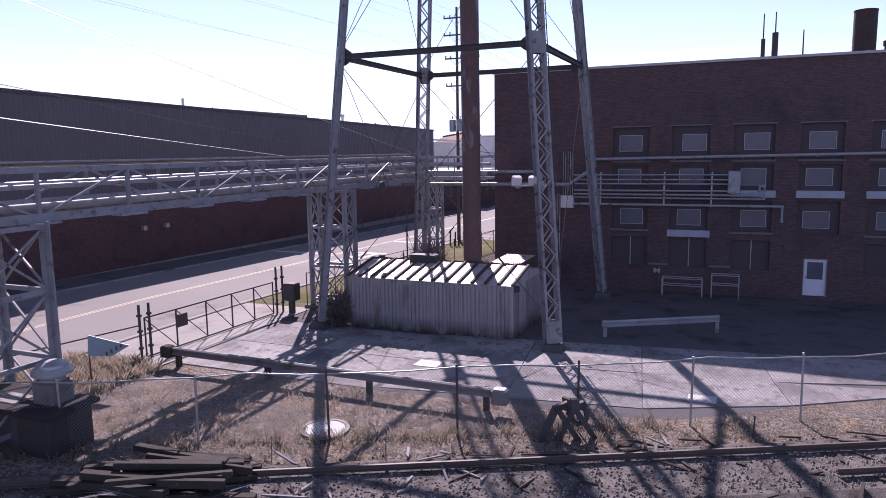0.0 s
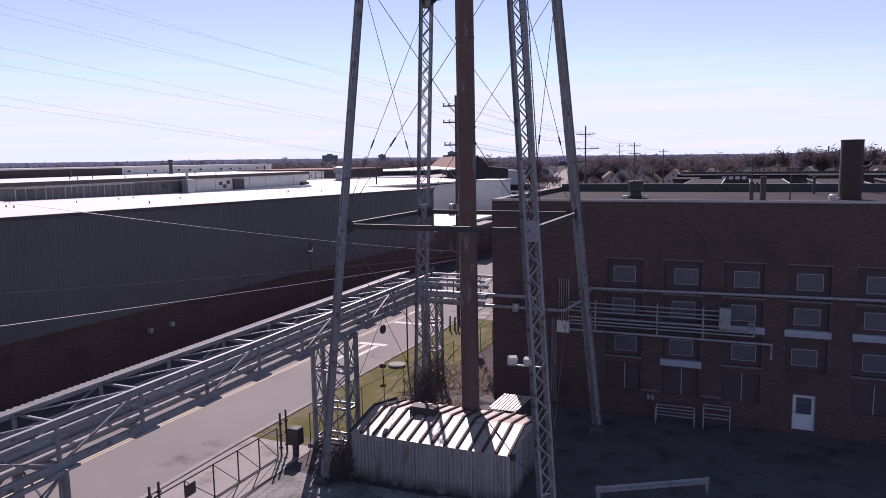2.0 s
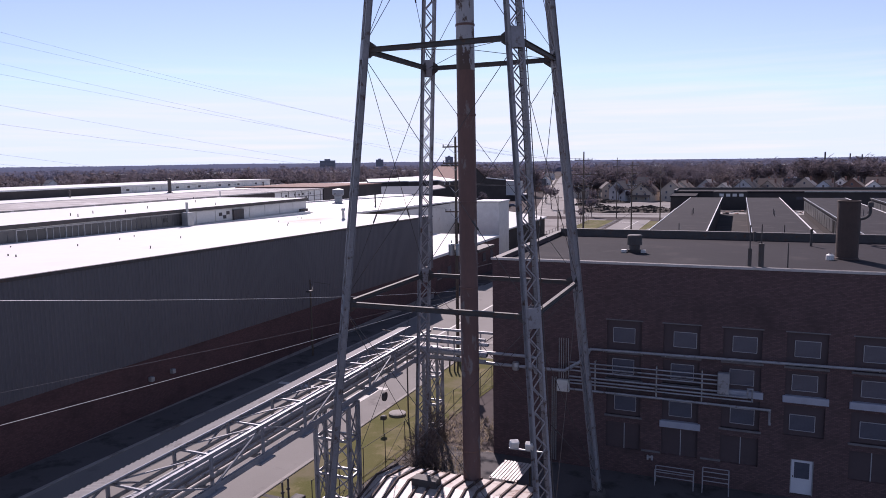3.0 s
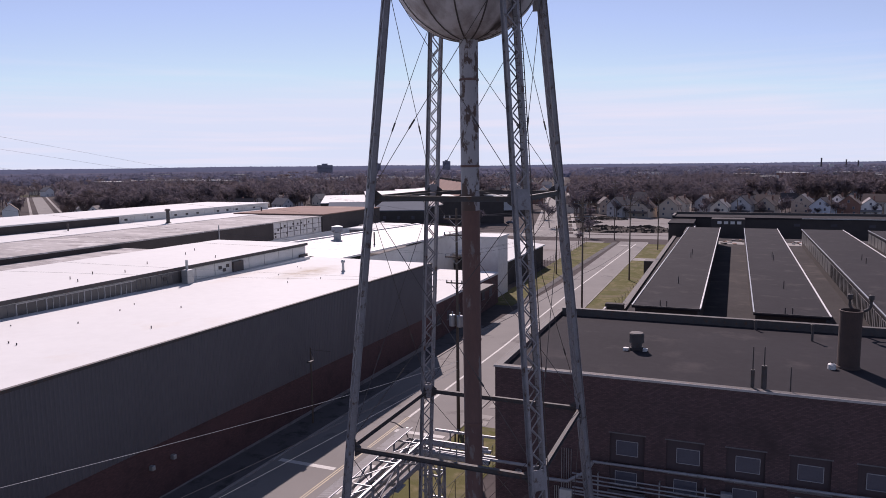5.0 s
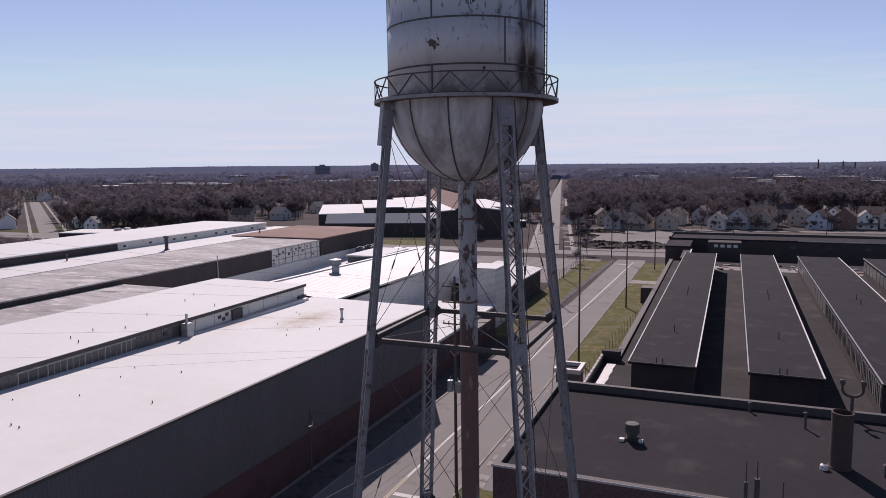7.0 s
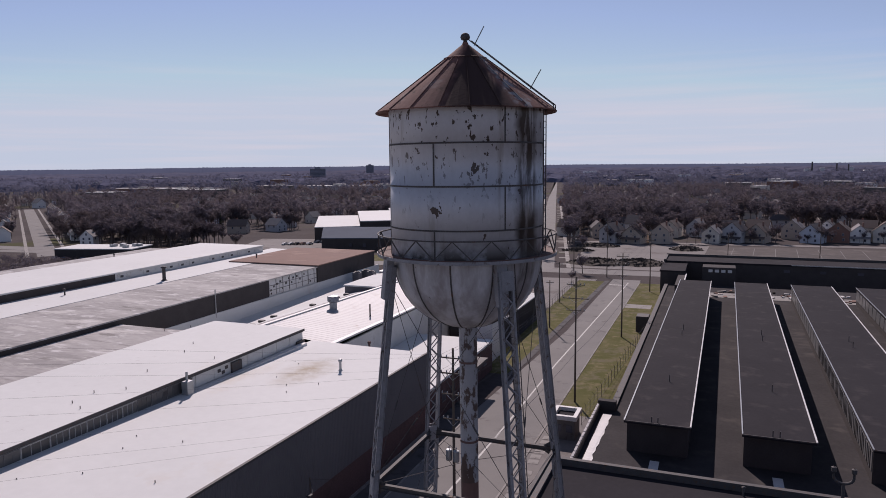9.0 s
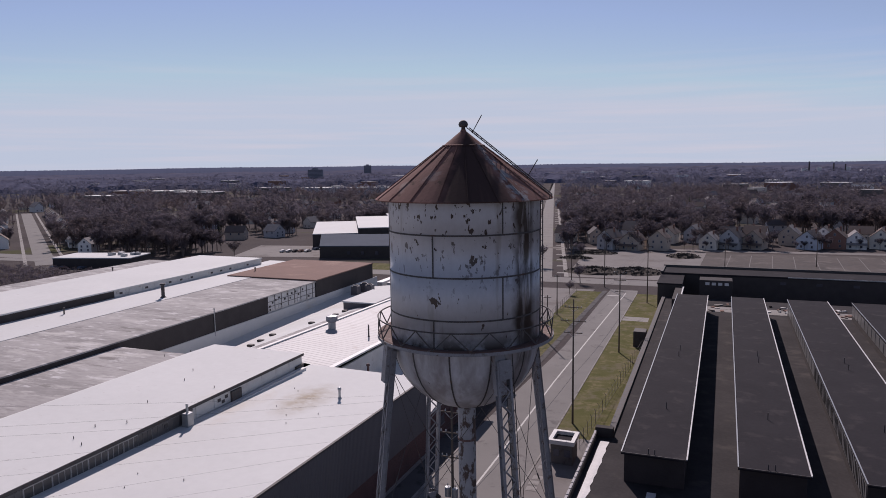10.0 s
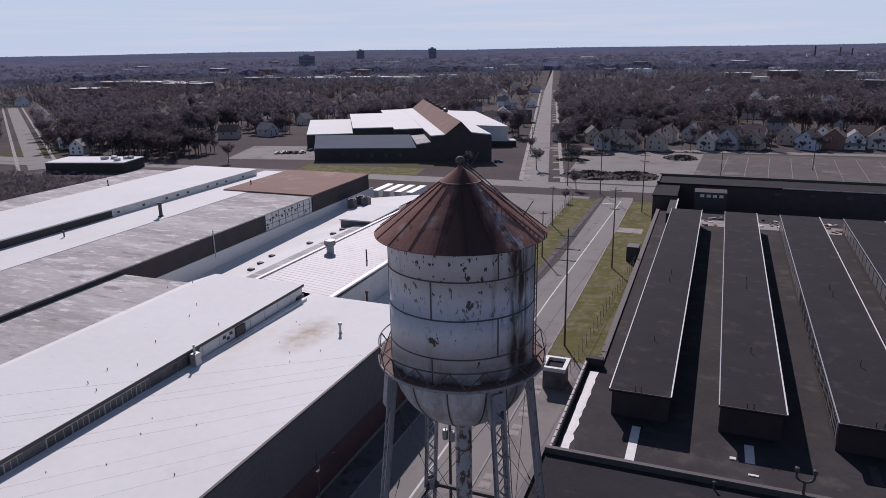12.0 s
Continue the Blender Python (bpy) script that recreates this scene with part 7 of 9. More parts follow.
part("vent_hood", MB().lathe([(0.34, 0.0), (0.34, 0.3), (0.56, 0.34), (0.56, 0.42), (0.48, 0.52), (0.44, 0.54), (0.42, 0.62), (0.2, 0.70), (0.0, 0.72)], (-17.8, 13.3, hz + 0.62), 24), M["galv"], vb, "pale mushroom ventilator", smooth=False)
bs_ = thing("sheet_sign", "pale blue sheet sign leaning in the grass", "sign", (-20.3, 17.4, 0))
part("sheet", MB().add([(-20.8, 17.0, 1.3), (-20.78, 17.05, 2.05), (-19.75, 17.9, 1.55), (-20.2, 17.5, 1.22), (-20.83, 17.04, 1.3), (-20.81, 17.09, 2.05), (-19.78, 17.94, 1.55), (-20.23, 17.54, 1.22)], [(0, 3, 2, 1), (4, 5, 6, 7), (0, 1, 5, 4), (1, 2, 6, 5), (2, 3, 7, 6), (3, 0, 4, 7)]), M["blue_sheet"], bs_)
for i in range(4):
    part("lettering", MB().box(-0.03, 0, 0, 0.03, 0.01, 0.14).xf(pose(-20.32 + 0.13 * i, 17.38 + 0.10 * i, 1.26 + 0.085 * i, 0, 0, 38)), M["grass"], bs_)
part("leg", MB().beam((-20.87, 17.12, 0), (-20.87, 17.12, 1.5), 0.04), M["steel_dark"], bs_)

# ---- timber and scrap beside the track ----
for i in range(44):
    c = trk(random.uniform(-10.2, -7.2), random.uniform(-1.2, 1.2), 0.0)
    z = 0.1 + 0.17 * (i % 5) * (1 - abs((c - R0).dot(U) + 8.6) / 3.6)
    ln = random.uniform(1.3, 3.0)
    w, h = random.uniform(0.14, 0.30), random.uniform(0.10, 0.22)
    m = pose(c.x, c.y, z, random.uniform(-6, 6), random.uniform(-5, 5), math.degrees(ang) - 6 + random.gauss(0, 9))
    solo("timber", MB().bevbox(-ln / 2, -w / 2, -h / 2, ln / 2, w / 2, h / 2, 0.015).xf(m), M["creosote"], "old black creosoted timber in a heap by the track", "timber", (c.x, c.y, 0), "heap of old timbers")
for i in range(90):
    s = random.uniform(-7, 14)
    c = trk(s, random.choice((random.uniform(0.35, 1.1), random.uniform(-1.2, -0.2), random.uniform(-3.2, -1.0))), 0.0)
    ln, w = random.uniform(0.25, 1.3), random.uniform(0.04, 0.13)
    m = pose(c.x, c.y, 0.22, random.uniform(-14, 14), random.uniform(-14, 14), random.uniform(0, 180))
    solo("wood_scrap", MB().add([(-ln / 2, -w * 0.3, -0.02), (-ln * 0.35, w / 2, -0.02), (ln / 2, w * 0.25, -0.02), (ln * 0.4, -w / 2, -0.02), (-ln / 2, -w * 0.25, 0.02), (-ln * 0.35, w / 2, 0.025), (ln / 2, w * 0.2, 0.015), (ln * 0.4, -w / 2, 0.025)], [(0, 1, 2, 3), (7, 6, 5, 4), (0, 4, 5, 1), (1, 5, 6, 2), (2, 6, 7, 3), (3, 7, 4, 0)]).xf(m), random.choice((M["old_wood"], M["old_wood"], M["creosote"], M["sill"], M["concrete"])), "broken board lying beside the rail", "board", (c.x, c.y, 0), "scattered boards")
for i in range(55):
    c = trk(random.uniform(-10.4, -6.6), random.uniform(-1.1, 1.3), 0.0)
    ln = random.uniform(0.4, 1.6)
    m = pose(c.x, c.y, 0.55 - 0.09 * abs((c - R0).dot(U) + 8.6), random.uniform(-10, 10), random.uniform(-14, 14), math.degrees(ang) + random.gauss(-8, 22))
    w = random.uniform(0.02, 0.06)
    solo("splinter", MB().add([(-ln / 2, 0, 0), (-ln / 4, -w, 0.01), (ln / 2, 0, 0.02), (ln / 5, w, 0.0), (0, 0, 0.03)], [(0, 1, 4), (1, 2, 4), (2, 3, 4), (3, 0, 4), (3, 2, 1, 0)]).xf(m), M["sill"], "pale split splinter on the timber heap", "splinter", (c.x, c.y, 0), "splinters on the heap")
man = thing("manhole", "round concrete manhole cover in the gravel", "manhole", (-11.0, 16.9, 0))
part("ring", MB().lathe([(0.75, 0.0), (0.75, 0.07), (0.62, 0.09), (0.62, 0.07)], (-11.0, 16.9, 0.01), 28), M["concrete"], man)
part("cover", MB().lathe([(0.61, 0.07), (0.0, 0.085)], (-11.0, 16.9, 0.01), 28), M["paint_white"], man)
bp_ = thing("buffer_stop", "rusty black steel buffer stop beside the fence", "buffer stop", (-3.5, 19.0, 0))
for o in (-0.25, 0.25):
    q = trk(2.6 + o, 1.9)
    part("side_frame", MB().beam(q, q + U * -0.65 + Vector((0, 0, 1.0)), 0.22, 0.16).beam(q + U * -1.1, q + U * -0.65 + Vector((0, 0, 1.0)), 0.22, 0.16).beam(q + U * -0.7 + Vector((0, 0, 0.95)), q + U * -0.3 + Vector((0, 0, 1.1)), 0.16, 0.16), M["steel_dark"], bp_)
q = trk(2.6, 2.0)
part("head", MB().bevbox(-0.5, -0.14, -0.2, 0.5, 0.14, 0.2, 0.04).xf(pose(*(q + U * -0.45 + Vector((0, 0, 1.05))), 0, 15, math.degrees(ang) + 90)), M["steel_dark"], bp_)
part("wheel", MB().lathe([(0.16, -0.05), (0.30, -0.05), (0.30, 0.05), (0.16, 0.05), (0.16, -0.05)], (0, 0, 0), 18).xf(pose(*(q + U * -0.2 + Vector((0, 0, 0.7))), 80, 0, math.degrees(ang))), M["steel_dark"], bp_)
for s, h in ((-6.3, 0.75), (-3.2, 0.8), (1.6, 0.75), (7.3, 0.7)):
    c = trk(s, 1.35)
    solo("stake", MB().beam(c, c + Vector((0.03, 0.02, h)), 0.05, 0.02), M["steel_dark"], "thin rusty stake in the gravel", "stake", (c.x, c.y, 0), "stakes")
for x, y, w, d in ((-11.2, 23.6, 1.0, 0.8), (-1.0, 23.2, 0.9, 0.7)):
    solo("drain_plate", MB().bevbox(x, y, 0.035, x + w, y + d, 0.055, 0.01), M["paint_white"], "pale steel drain plate in the yard", "drain plate", (x, y, 0.03), "drain plates")

# ---- poles, wires, lamps ----
def utility_pole(x, y, top, arms, transformer=0.0, turn=0.0, label="tall brown timber utility pole with crossarms"):
    zb = gz(y)
    t = thing("utility_pole", label, "utility pole", (x, y, zb), group="utility poles along the street")
    part("pole", MB().tube((x, y, zb - 0.3), (x, y, top), 0.19, 0.11, 10), M["wood_pole"], t)
    ca, sa = math.cos(turn), math.sin(turn)
    for z, w in arms:
        arm = part("crossarm", MB().beam((x - w * ca, y - 0.14 - w * sa, z), (x + w * ca, y - 0.14 + w * sa, z), 0.1, 0.13), M["wood_pole"], t)
        for f in (-0.95, -0.5, 0.5, 0.95):
            part("insulator", MB().lathe([(0.05, 0), (0.085, 0.06), (0.05, 0.12), (0.08, 0.18), (0.03, 0.24), (0, 0.25)], (x + w * f * ca, y - 0.14 + w * f * sa, z + 0.06), 8), M["galv"], arm)
        part("brace", MB().beam((x + w * 0.6 * ca, y - 0.15, z), (x, y - 0.15, z - 0.7), 0.04).beam((x - w * 0.6 * ca, y - 0.15, z), (x, y - 0.15, z - 0.7), 0.04), M["galv"], t)
    if transformer:
        for a in (200, 320):
            cx, cy = x + 0.5 * math.cos(radians(a)), y + 0.5 * math.sin(radians(a))
            part("transformer", MB().lathe([(0.0, 0.0), (0.3, 0.02), (0.32, 0.1), (0.32, 1.1), (0.28, 1.18), (0.0, 1.25)], (cx, cy, transformer - 0.6), 16).lathe([(0.05, 0), (0.07, 0.25), (0, 0.3)], (cx, cy, transformer + 0.65), 8), M["galv"], t, "grey can transformer")


utility_pole(-25.05, 64.4, 22.0, ((21.0, 1.3), (19.4, 1.3), (17.2, 1.2), (14.6, 1.1)), 10.8)
utility_pole(-22.9, 118.6, 21.0, ((19.6, 1.5), (17.2, 2.2), (15.1, 1.6)))
utility_pole(-21.2, 168.0, 19.0, ((18.2, 1.4), (16.4, 1.4), (13.6, 1.1)))
utility_pole(-20.3, 231.0, 18.0, ((17.2, 1.5), (15.4, 1.4)))
utility_pole(-37.6, 256.0, 20.5, ((19.5, 1.4), (17.4, 1.2)))
utility_pole(-25.6, -8.0, 22.0, ((21.0, 1.3), (19.4, 1.3), (17.2, 1.2)))
utility_pole(-39.6, 172.0, 11.0, ((10.4, 1.0),))
utility_pole(-44.2, 205.0, 11.0, ((10.4, 1.0),))
utility_pole(-52.0, 268.0, 13.0, ((12.2, 1.2), (11.0, 1.0)))
utility_pole(-84.0, 340.0, 13.0, ((12.2, 1.2),))
utility_pole(3.5, 292.0, 12.0, ((11.4, 1.0),))
utility_pole(40.0, 330.0, 14.0, ((13.4, 1.0),))


def cable(name, pts, sag, r, mt, label):
    """A hanging line through the given points."""
    mb = MB()
    for p, q in zip(pts, pts[1:]):
        p, q = Vector(p), Vector(q)
        line = [p + (q - p) * (i / 14) - Vector((0, 0, sag * 4 * (i / 14) * (1 - i / 14))) for i in range(15)]
        mb.path(line, r, 4)
    solo(name, mb, mt, label, "cable", tuple(pts[0]), "overhead lines", smooth=False)


for z, w in ((21.3, 1.3), (19.7, 1.3), (17.5, 1.2)):
    for f in (-0.95, -0.5, 0.95):
        cable("overhead_line", [(-25.05 + w * f, 64.3, z), (-22.9 + w * f, 118.4, z - 1.4), (-21.2 + w * f, 168, z - 2.6), (-20.3 + w * f, 231, z - 3.4)], 0.55, 0.011, M["wire"], "thin bare overhead power line")
# the lines climb from the corner pole over the factory roof
for z, w, f, zl in ((21.3, 1.3, -0.95, 29.2), (21.3, 1.3, 0.5, 28.1), (19.7, 1.3, -0.95, 27.1), (19.7, 1.3, 0.95, 25.9), (17.5, 1.2, -0.95, 24.3), (17.5, 1.2, 0.5, 22.8), (14.9, 1.1, -0.95, 21.0), (14.9, 1.1, 0.5, 20.2)):
    p_ = Vector((-25.05 + w * f, 64.2, z))
    q_ = p_ + (Vector((-44.2, 31.7, zl)) - Vector((-25.05, 64.3, z))) * 2.0
    cable("overhead_line", [tuple(p_), tuple(q_)], 0.5, 0.005, M["wire"], "thin bare overhead power line")
cable("overhead_line", [(-24.9, -8, 12.3), (-25.0, 64.3, 5.8)], 0.25, 0.015, M["galv"], "thick bundled telephone cable")
cable("overhead_line", [(-24.9, -8, 19.6), (-25.0, 64.3, 6.6)], 0.6, 0.012, M["galv"], "slack pale service cable")
cable("overhead_line", [(-24.8, -8, 14.2), (-25.0, 64.3, 6.2)], 0.4, 0.012, M["wire"], "thin dark service cable")
cable("overhead_line", [(-25.05, 64.3, 8.6), (-22.9, 118.4, 7.5), (-21.2, 168, 7.3)], 0.6, 0.03, M["wire"], "thick bundled telephone cable")
for y, zz in ((60.6, 7.6),):
    lamp = thing("street_lamp", "grey pole by the factory wall with bracket arms", "street lamp", (-40.0, y, gz(y)))
    part("pole", MB().tube((-40.0, y, gz(y)), (-40.0, y, zz), 0.11, 0.07, 10), M["wood_pole"], lamp)
    part("arm", MB().path([(-40.0, y, zz - 0.2), (-39.0, y - 1.2, zz - 0.35), (-38.4, y - 2.0, zz - 0.8)], 0.04), M["steel_dark"], lamp)
    part("lamp_head", MB().bevbox(-38.9, y - 2.5, zz - 0.85, -38.4, y - 1.9, zz - 0.68, 0.03), M["steel_dark"], lamp)
    part("arm", MB().path([(-40.0, y, zz - 0.2), (-38.6, y + 1.6, zz - 0.7)], 0.03), M["steel_dark"], lamp)
for y in (40.2, 42.5):
    solo("wall_lamp", MB().bevbox(-42.0, y, 2.6, -41.6, y + 0.35, 2.95, 0.04), M["galv"], "small grey lamp on the brick wall", "wall lamp", (-42.0, y, 2.6), "wall lamps")
yl = thing("yard_lamp", "slim black lamp standard on the verge", "lamp post", (-22.5, 47, gz(47)))
part("post", MB().tube((-22.5, 47, gz(47)), (-22.5, 47, 5.4), 0.06, n=8), M["steel_dark"], yl)
part("hook", MB().path([(-22.5, 47, 5.4), (-22.8, 47, 6.1), (-23.6, 47, 6.5), (-24.6, 47, 6.6)], 0.045), M["steel_dark"], yl)
hyd = thing("ground_lamp", "short dark lamp on a thin stem on the verge", "lamp post", (-22.9, 43.6, gz(43.6)))
part("post", MB().tube((-22.9, 43.6, gz(43.6)), (-22.9, 43.6, 0.75), 0.035, n=8), M["steel_dark"], hyd)
part("lamp_head", MB().bevbox(-23.1, 43.4, 0.75, -22.7, 43.8, 1.05, 0.06), M["steel_dark"], hyd)
cov_ = thing("manhole", "pale concrete manhole ring standing in the grass verge", "manhole", (-23.6, 47.3, gz(47.3)))
part("ring", MB().lathe([(0.68, 0.0), (0.68, 0.22), (0.55, 0.25), (0.0, 0.25)], (-23.6, 47.3, gz(47.3)), 24), M["concrete"], cov_)
for i in range(5):
    x, y = -24.3 + 0.42 * i, 60.2 + 0.2 * (i % 2)
    solo("bollard", MB().tube((x, y, gz(y)), (x + 0.03, y, gz(y) + 1.5 - 0.12 * (i % 3)), 0.09, 0.08, 8), M["steel_dark"], "leaning dark timber stub in the verge", "post", (x, y, gz(y)), "stubs in the verge")


# ---- loose ground cover near the track and yard ----
def rng_tuft(mb, x, y, h, n):
    for k in range(n):
        a, l = random.uniform(0, 6.283), random.uniform(0.5, 1.0) * h
        bx, by = x + random.gauss(0, 0.08), y + random.gauss(0, 0.08)
        w = 0.012
        ca, sa = math.cos(a), math.sin(a)
        tx, ty = bx + ca * l * 0.5, by + sa * l * 0.5
        mb.add([(bx - sa * w, by + ca * w, 0.01), (bx + sa * w, by - ca * w, 0.01), (bx + ca * l * 0.2 + sa * w * 0.6, by + sa * l * 0.2 - ca * w * 0.6, l * 0.6), (tx, ty, l)], [(0, 1, 2), (0, 2, 3)])


def thicket(cx, cy, w, hgt, n, seedv):
    """A tangle of dark leafless stems climbing round a foot."""
    rs_, mb = random.Random(seedv), MB()
    for k in range(n):
        x, y = cx + rs_.gauss(0, w * 0.3), cy + rs_.gauss(0, w * 0.3)
        z = gz(cy) + hgt * rs_.random() ** 1.5 * (0.75 if abs(x - cx) > 0.4 * w else 1.0)
        d = Vector((rs_.gauss(0, 0.45), rs_.gauss(0, 0.45), rs_.uniform(-0.3, 1.2))).normalized() * rs_.uniform(0.4, 1.1)
        p, q = Vector((x, y, z)), Vector((x, y, z)) + d
        wd = d.cross(Vector((rs_.gauss(0, 1), rs_.gauss(0, 1), rs_.gauss(0, 1)))).normalized() * rs_.uniform(0.007, 0.022)
        mb.add([p, p.lerp(q, 0.5) + wd, q, p.lerp(q, 0.5) - wd], [(0, 1, 2), (0, 2, 3)])
    solo("thicket", mb, M["bark"], "brown leafless vine tangle at the tower foot", "scrub", (cx, cy, gz(cy)), "thickets", kind="stuff")


thicket(-17.6, 39.0, 1.6, 2.5, 2000, 3)
thicket(-18.9, 43.6, 1.5, 2.0, 1100, 4)
thicket(-17.3, 28.3, 0.9, 1.3, 1600, 5)
tuft = MB()
for i in range(1500):
    x = random.uniform(-26, 9)
    y = random.uniform(12, 21)
    s = (Vector((x, y, 0)) - R0).dot(N)
    if 0.9 < s < 8 and y < yard_front(x) and noise.noise((x * 0.35, y * 0.35, 3.0)) > -0.15:
        rng_tuft(tuft, x, y, random.uniform(0.12, 0.35), 9)
for i in range(1500):
    x, y = random.uniform(-25.0, -20.3), random.uniform(9, 20)
    if not (-22.9 < x < -16.6 and 12.0 < y < 14.2):
        rng_tuft(tuft, x, y, random.uniform(0.2, 0.65), 10)
for i in range(600):
    x, y = random.uniform(-19.5, -14.6), random.uniform(34.0, 48)
    rng_tuft(tuft, x, y, random.uniform(0.2, 0.6), 9)
for i in range(300):
    s = random.uniform(-18, 24)
    c = F0 + fdir * s + N * random.gauss(0.1, 0.2)
    rng_tuft(tuft, c.x, c.y, random.uniform(0.15, 0.5), 9)
solo("dry_grass", tuft, M["dry_blade"], "tufts of straw-coloured dry grass", "grass", kind="stuff")
stones, stones_p = MB(), MB()
for i in range(17000):
    c = trk(random.uniform(-13, 17), random.triangular(-4.6, 1.4, -1.4), 0.0)
    o = abs((c - R0).dot(N) + 0.72)
    z = 0.17 if o < 1.3 else 0.02
    r = random.uniform(0.03, 0.085)
    vs = [(c.x + r * random.uniform(0.6, 1.2) * dx, c.y + r * random.uniform(0.6, 1.2) * dy, z + r * random.uniform(0.3, 0.9) * dz) for dx, dy, dz in ((1, 0, 0), (-0.5, 0.87, 0), (-0.5, -0.87, 0), (0, 0, 1.2))]
    (stones if i % 5 < 3 else stones_p).add(vs, [(0, 1, 3), (1, 2, 3), (2, 0, 3)])
solo("ballast_stones", stones, M["ballast"], "loose dark ballast stones along the track", "stones", kind="stuff")
solo("ballast_stones_pale", stones_p, M["pale_stone"], "pale broken stones among the ballast", "stones", kind="stuff")
grav, grav_d = MB(), MB()
for i in range(15000):
    x, y = random.uniform(-20, 10), random.uniform(12.5, 27.0)
    s = (Vector((x, y, 0)) - R0).dot(N)
    if s < 0.8:
        continue
    if y > yard_front(x):
        continue
    r = random.uniform(0.012, 0.05) if i % 2 else random.uniform(0.01, 0.03)
    vs = [(x + r * random.uniform(0.6, 1.2) * dx, y + r * random.uniform(0.6, 1.2) * dy, 0.008 + r * random.uniform(0.3, 0.8) * dz) for dx, dy, dz in ((1, 0, 0), (-0.5, 0.87, 0), (-0.5, -0.87, 0), (0, 0, 1.0))]
    (grav if i % 2 else grav_d).add(vs, [(0, 1, 3), (1, 2, 3), (2, 0, 3)])
solo("gravel", grav, M["concrete"], "pale loose gravel between fence and yard", "gravel", kind="stuff")

solo("gravel_dark", grav_d, M["creosote"], "dark cinders and clods between fence and yard", "gravel", kind="stuff")
litter = MB()
for i in range(9000):
    x, y = random.uniform(-20, 10), random.uniform(12.5, 27.0)
    s = (Vector((x, y, 0)) - R0).dot(N)
    if 0.7 < s < 8 and y < yard_front(x) and noise.noise((x * 0.6, y * 0.6, 9.0)) > -0.25:
        rng_tuft(litter, x, y, random.uniform(0.05, 0.13), 6)
solo("dead_grass_litter", litter, M["dry_blade"], "short matted dead grass in the gravel", "grass", kind="stuff")

# ---- far works and town ----
GF = -1.3
arena = thing("far_works", "far brick works with white roofs and a red-brown gabled roof", "building", (-140, 330, GF))


def block(name, pts, z0, z1, mt_w, mt_r, parent, lab=""):
    w = part(name, MB().prism(pts, z0, z1), mt_w, parent, lab)
    c = [sum(p[i] for p in pts) / len(pts) for i in (0, 1)]
    out = [(c[0] + (x - c[0]) * 1.01, c[1] + (y - c[1]) * 1.01) for x, y in pts]
    part("roof", MB().prism(out, z1, z1 + 0.4), mt_r, w)
    return w


def quad(cx, cy, w, d, deg):
    m = pose(cx, cy, 0, 0, 0, deg)
    return [tuple((m @ Vector(p))[:2]) for p in ((-w / 2, -d / 2, 0), (w / 2, -d / 2, 0), (w / 2, d / 2, 0), (-w / 2, d / 2, 0))]


AQ, AU, AW = Vector((-98.5, 318.6, 0)), Vector((-0.965, -0.261, 0)), Vector((-0.49, 0.872, 0))


def aw(u, d, z):
    """A place on the far works: metres left along its front, metres back, height."""
    return AQ + AU * u + AW * d + Vector((0, 0, z))


def hall(name, u0, u1, d0, d1, zs, mt_w, mt_r, lab="", rlab=""):
    """A skewed hall; zs are the roof heights at right front, left front, left back, right back."""
    c = [aw(u0, d0, GF), aw(u1, d0, GF), aw(u1, d1, GF), aw(u0, d1, GF)]
    t = [aw(u0, d0, zs[0]), aw(u1, d0, zs[1]), aw(u1, d1, zs[2]), aw(u0, d1, zs[3])]
    w = part(name, MB().add(c + t, [(0, 1, 5, 4), (1, 2, 6, 5), (2, 3, 7, 6), (3, 0, 4, 7), (4, 5, 6, 7)]), mt_w, arena, lab)
    up_ = Vector((0, 0, 0.45))
    part("roof", MB().add([q + Vector((0, 0, 0.02)) for q in t] + [q + up_ for q in t], [(0, 1, 5, 4), (1, 2, 6, 5), (2, 3, 7, 6), (3, 0, 4, 7), (4, 5, 6, 7)]), mt_r, w, rlab)
    return w


hall("front_wing", 36, 86.5, 0, 30, (4.6, 4.4, 7.2, 7.4), M["dark_wall"], M["bluegrey_roof"], "dark brick wing", "blue-grey metal roof")
hall("link", 29, 36, 0, 26, (7.4, 6.4, 7.4, 8.0), M["dark_wall"], M["grey_roof"])
hall("main_hall", 0, 9.5, 0, 150, (11.0, 12.0, 12.0, 11.0), M["dark_wall"], M["white_roof"], "dark brick front")
hall("main_hall", 22, 29, 0, 150, (11.0, 10.4, 10.4, 11.0), M["dark_wall"], M["white_roof"])
hall("white_hall", 29, 44, 34, 150, (10.3, 9.8, 9.8, 10.3), M["dark_wall"], M["white_roof"])
hall("white_hall", 44, 66, 44, 128, (9.8, 9.4, 9.4, 9.8), M["dark_wall"], M["white_roof"])
hall("white_hall", 66, 92, 44, 108, (6.6, 6.0, 7.6, 8.0), M["dark_wall"], M["white_roof"])
hall("east_wing", -21, 0, 56, 150, (8.6, 9.4, 9.4, 8.6), M["white_panel"], M["white_roof"], "white wall in shade")
hall("east_dock", -24, -4, 50, 56, (1.6, 1.6, 1.8, 1.8), M["dark_wall"], M["white_roof"])
gbm = MB().add([aw(9.5, 0, GF), aw(22, 0, GF), aw(22, 0, 11.0), aw(14.5, 0, 17.4), aw(9.5, 0, 12.0), aw(9.5, 150, 12.0), aw(14.5, 150, 17.4), aw(22, 150, 11.0)], [(0, 1, 2, 3, 4)])
gbm.v = gbm.v[:5]
part("gable_wall", gbm, M["dark_wall"], arena, "dark brick gable wall")
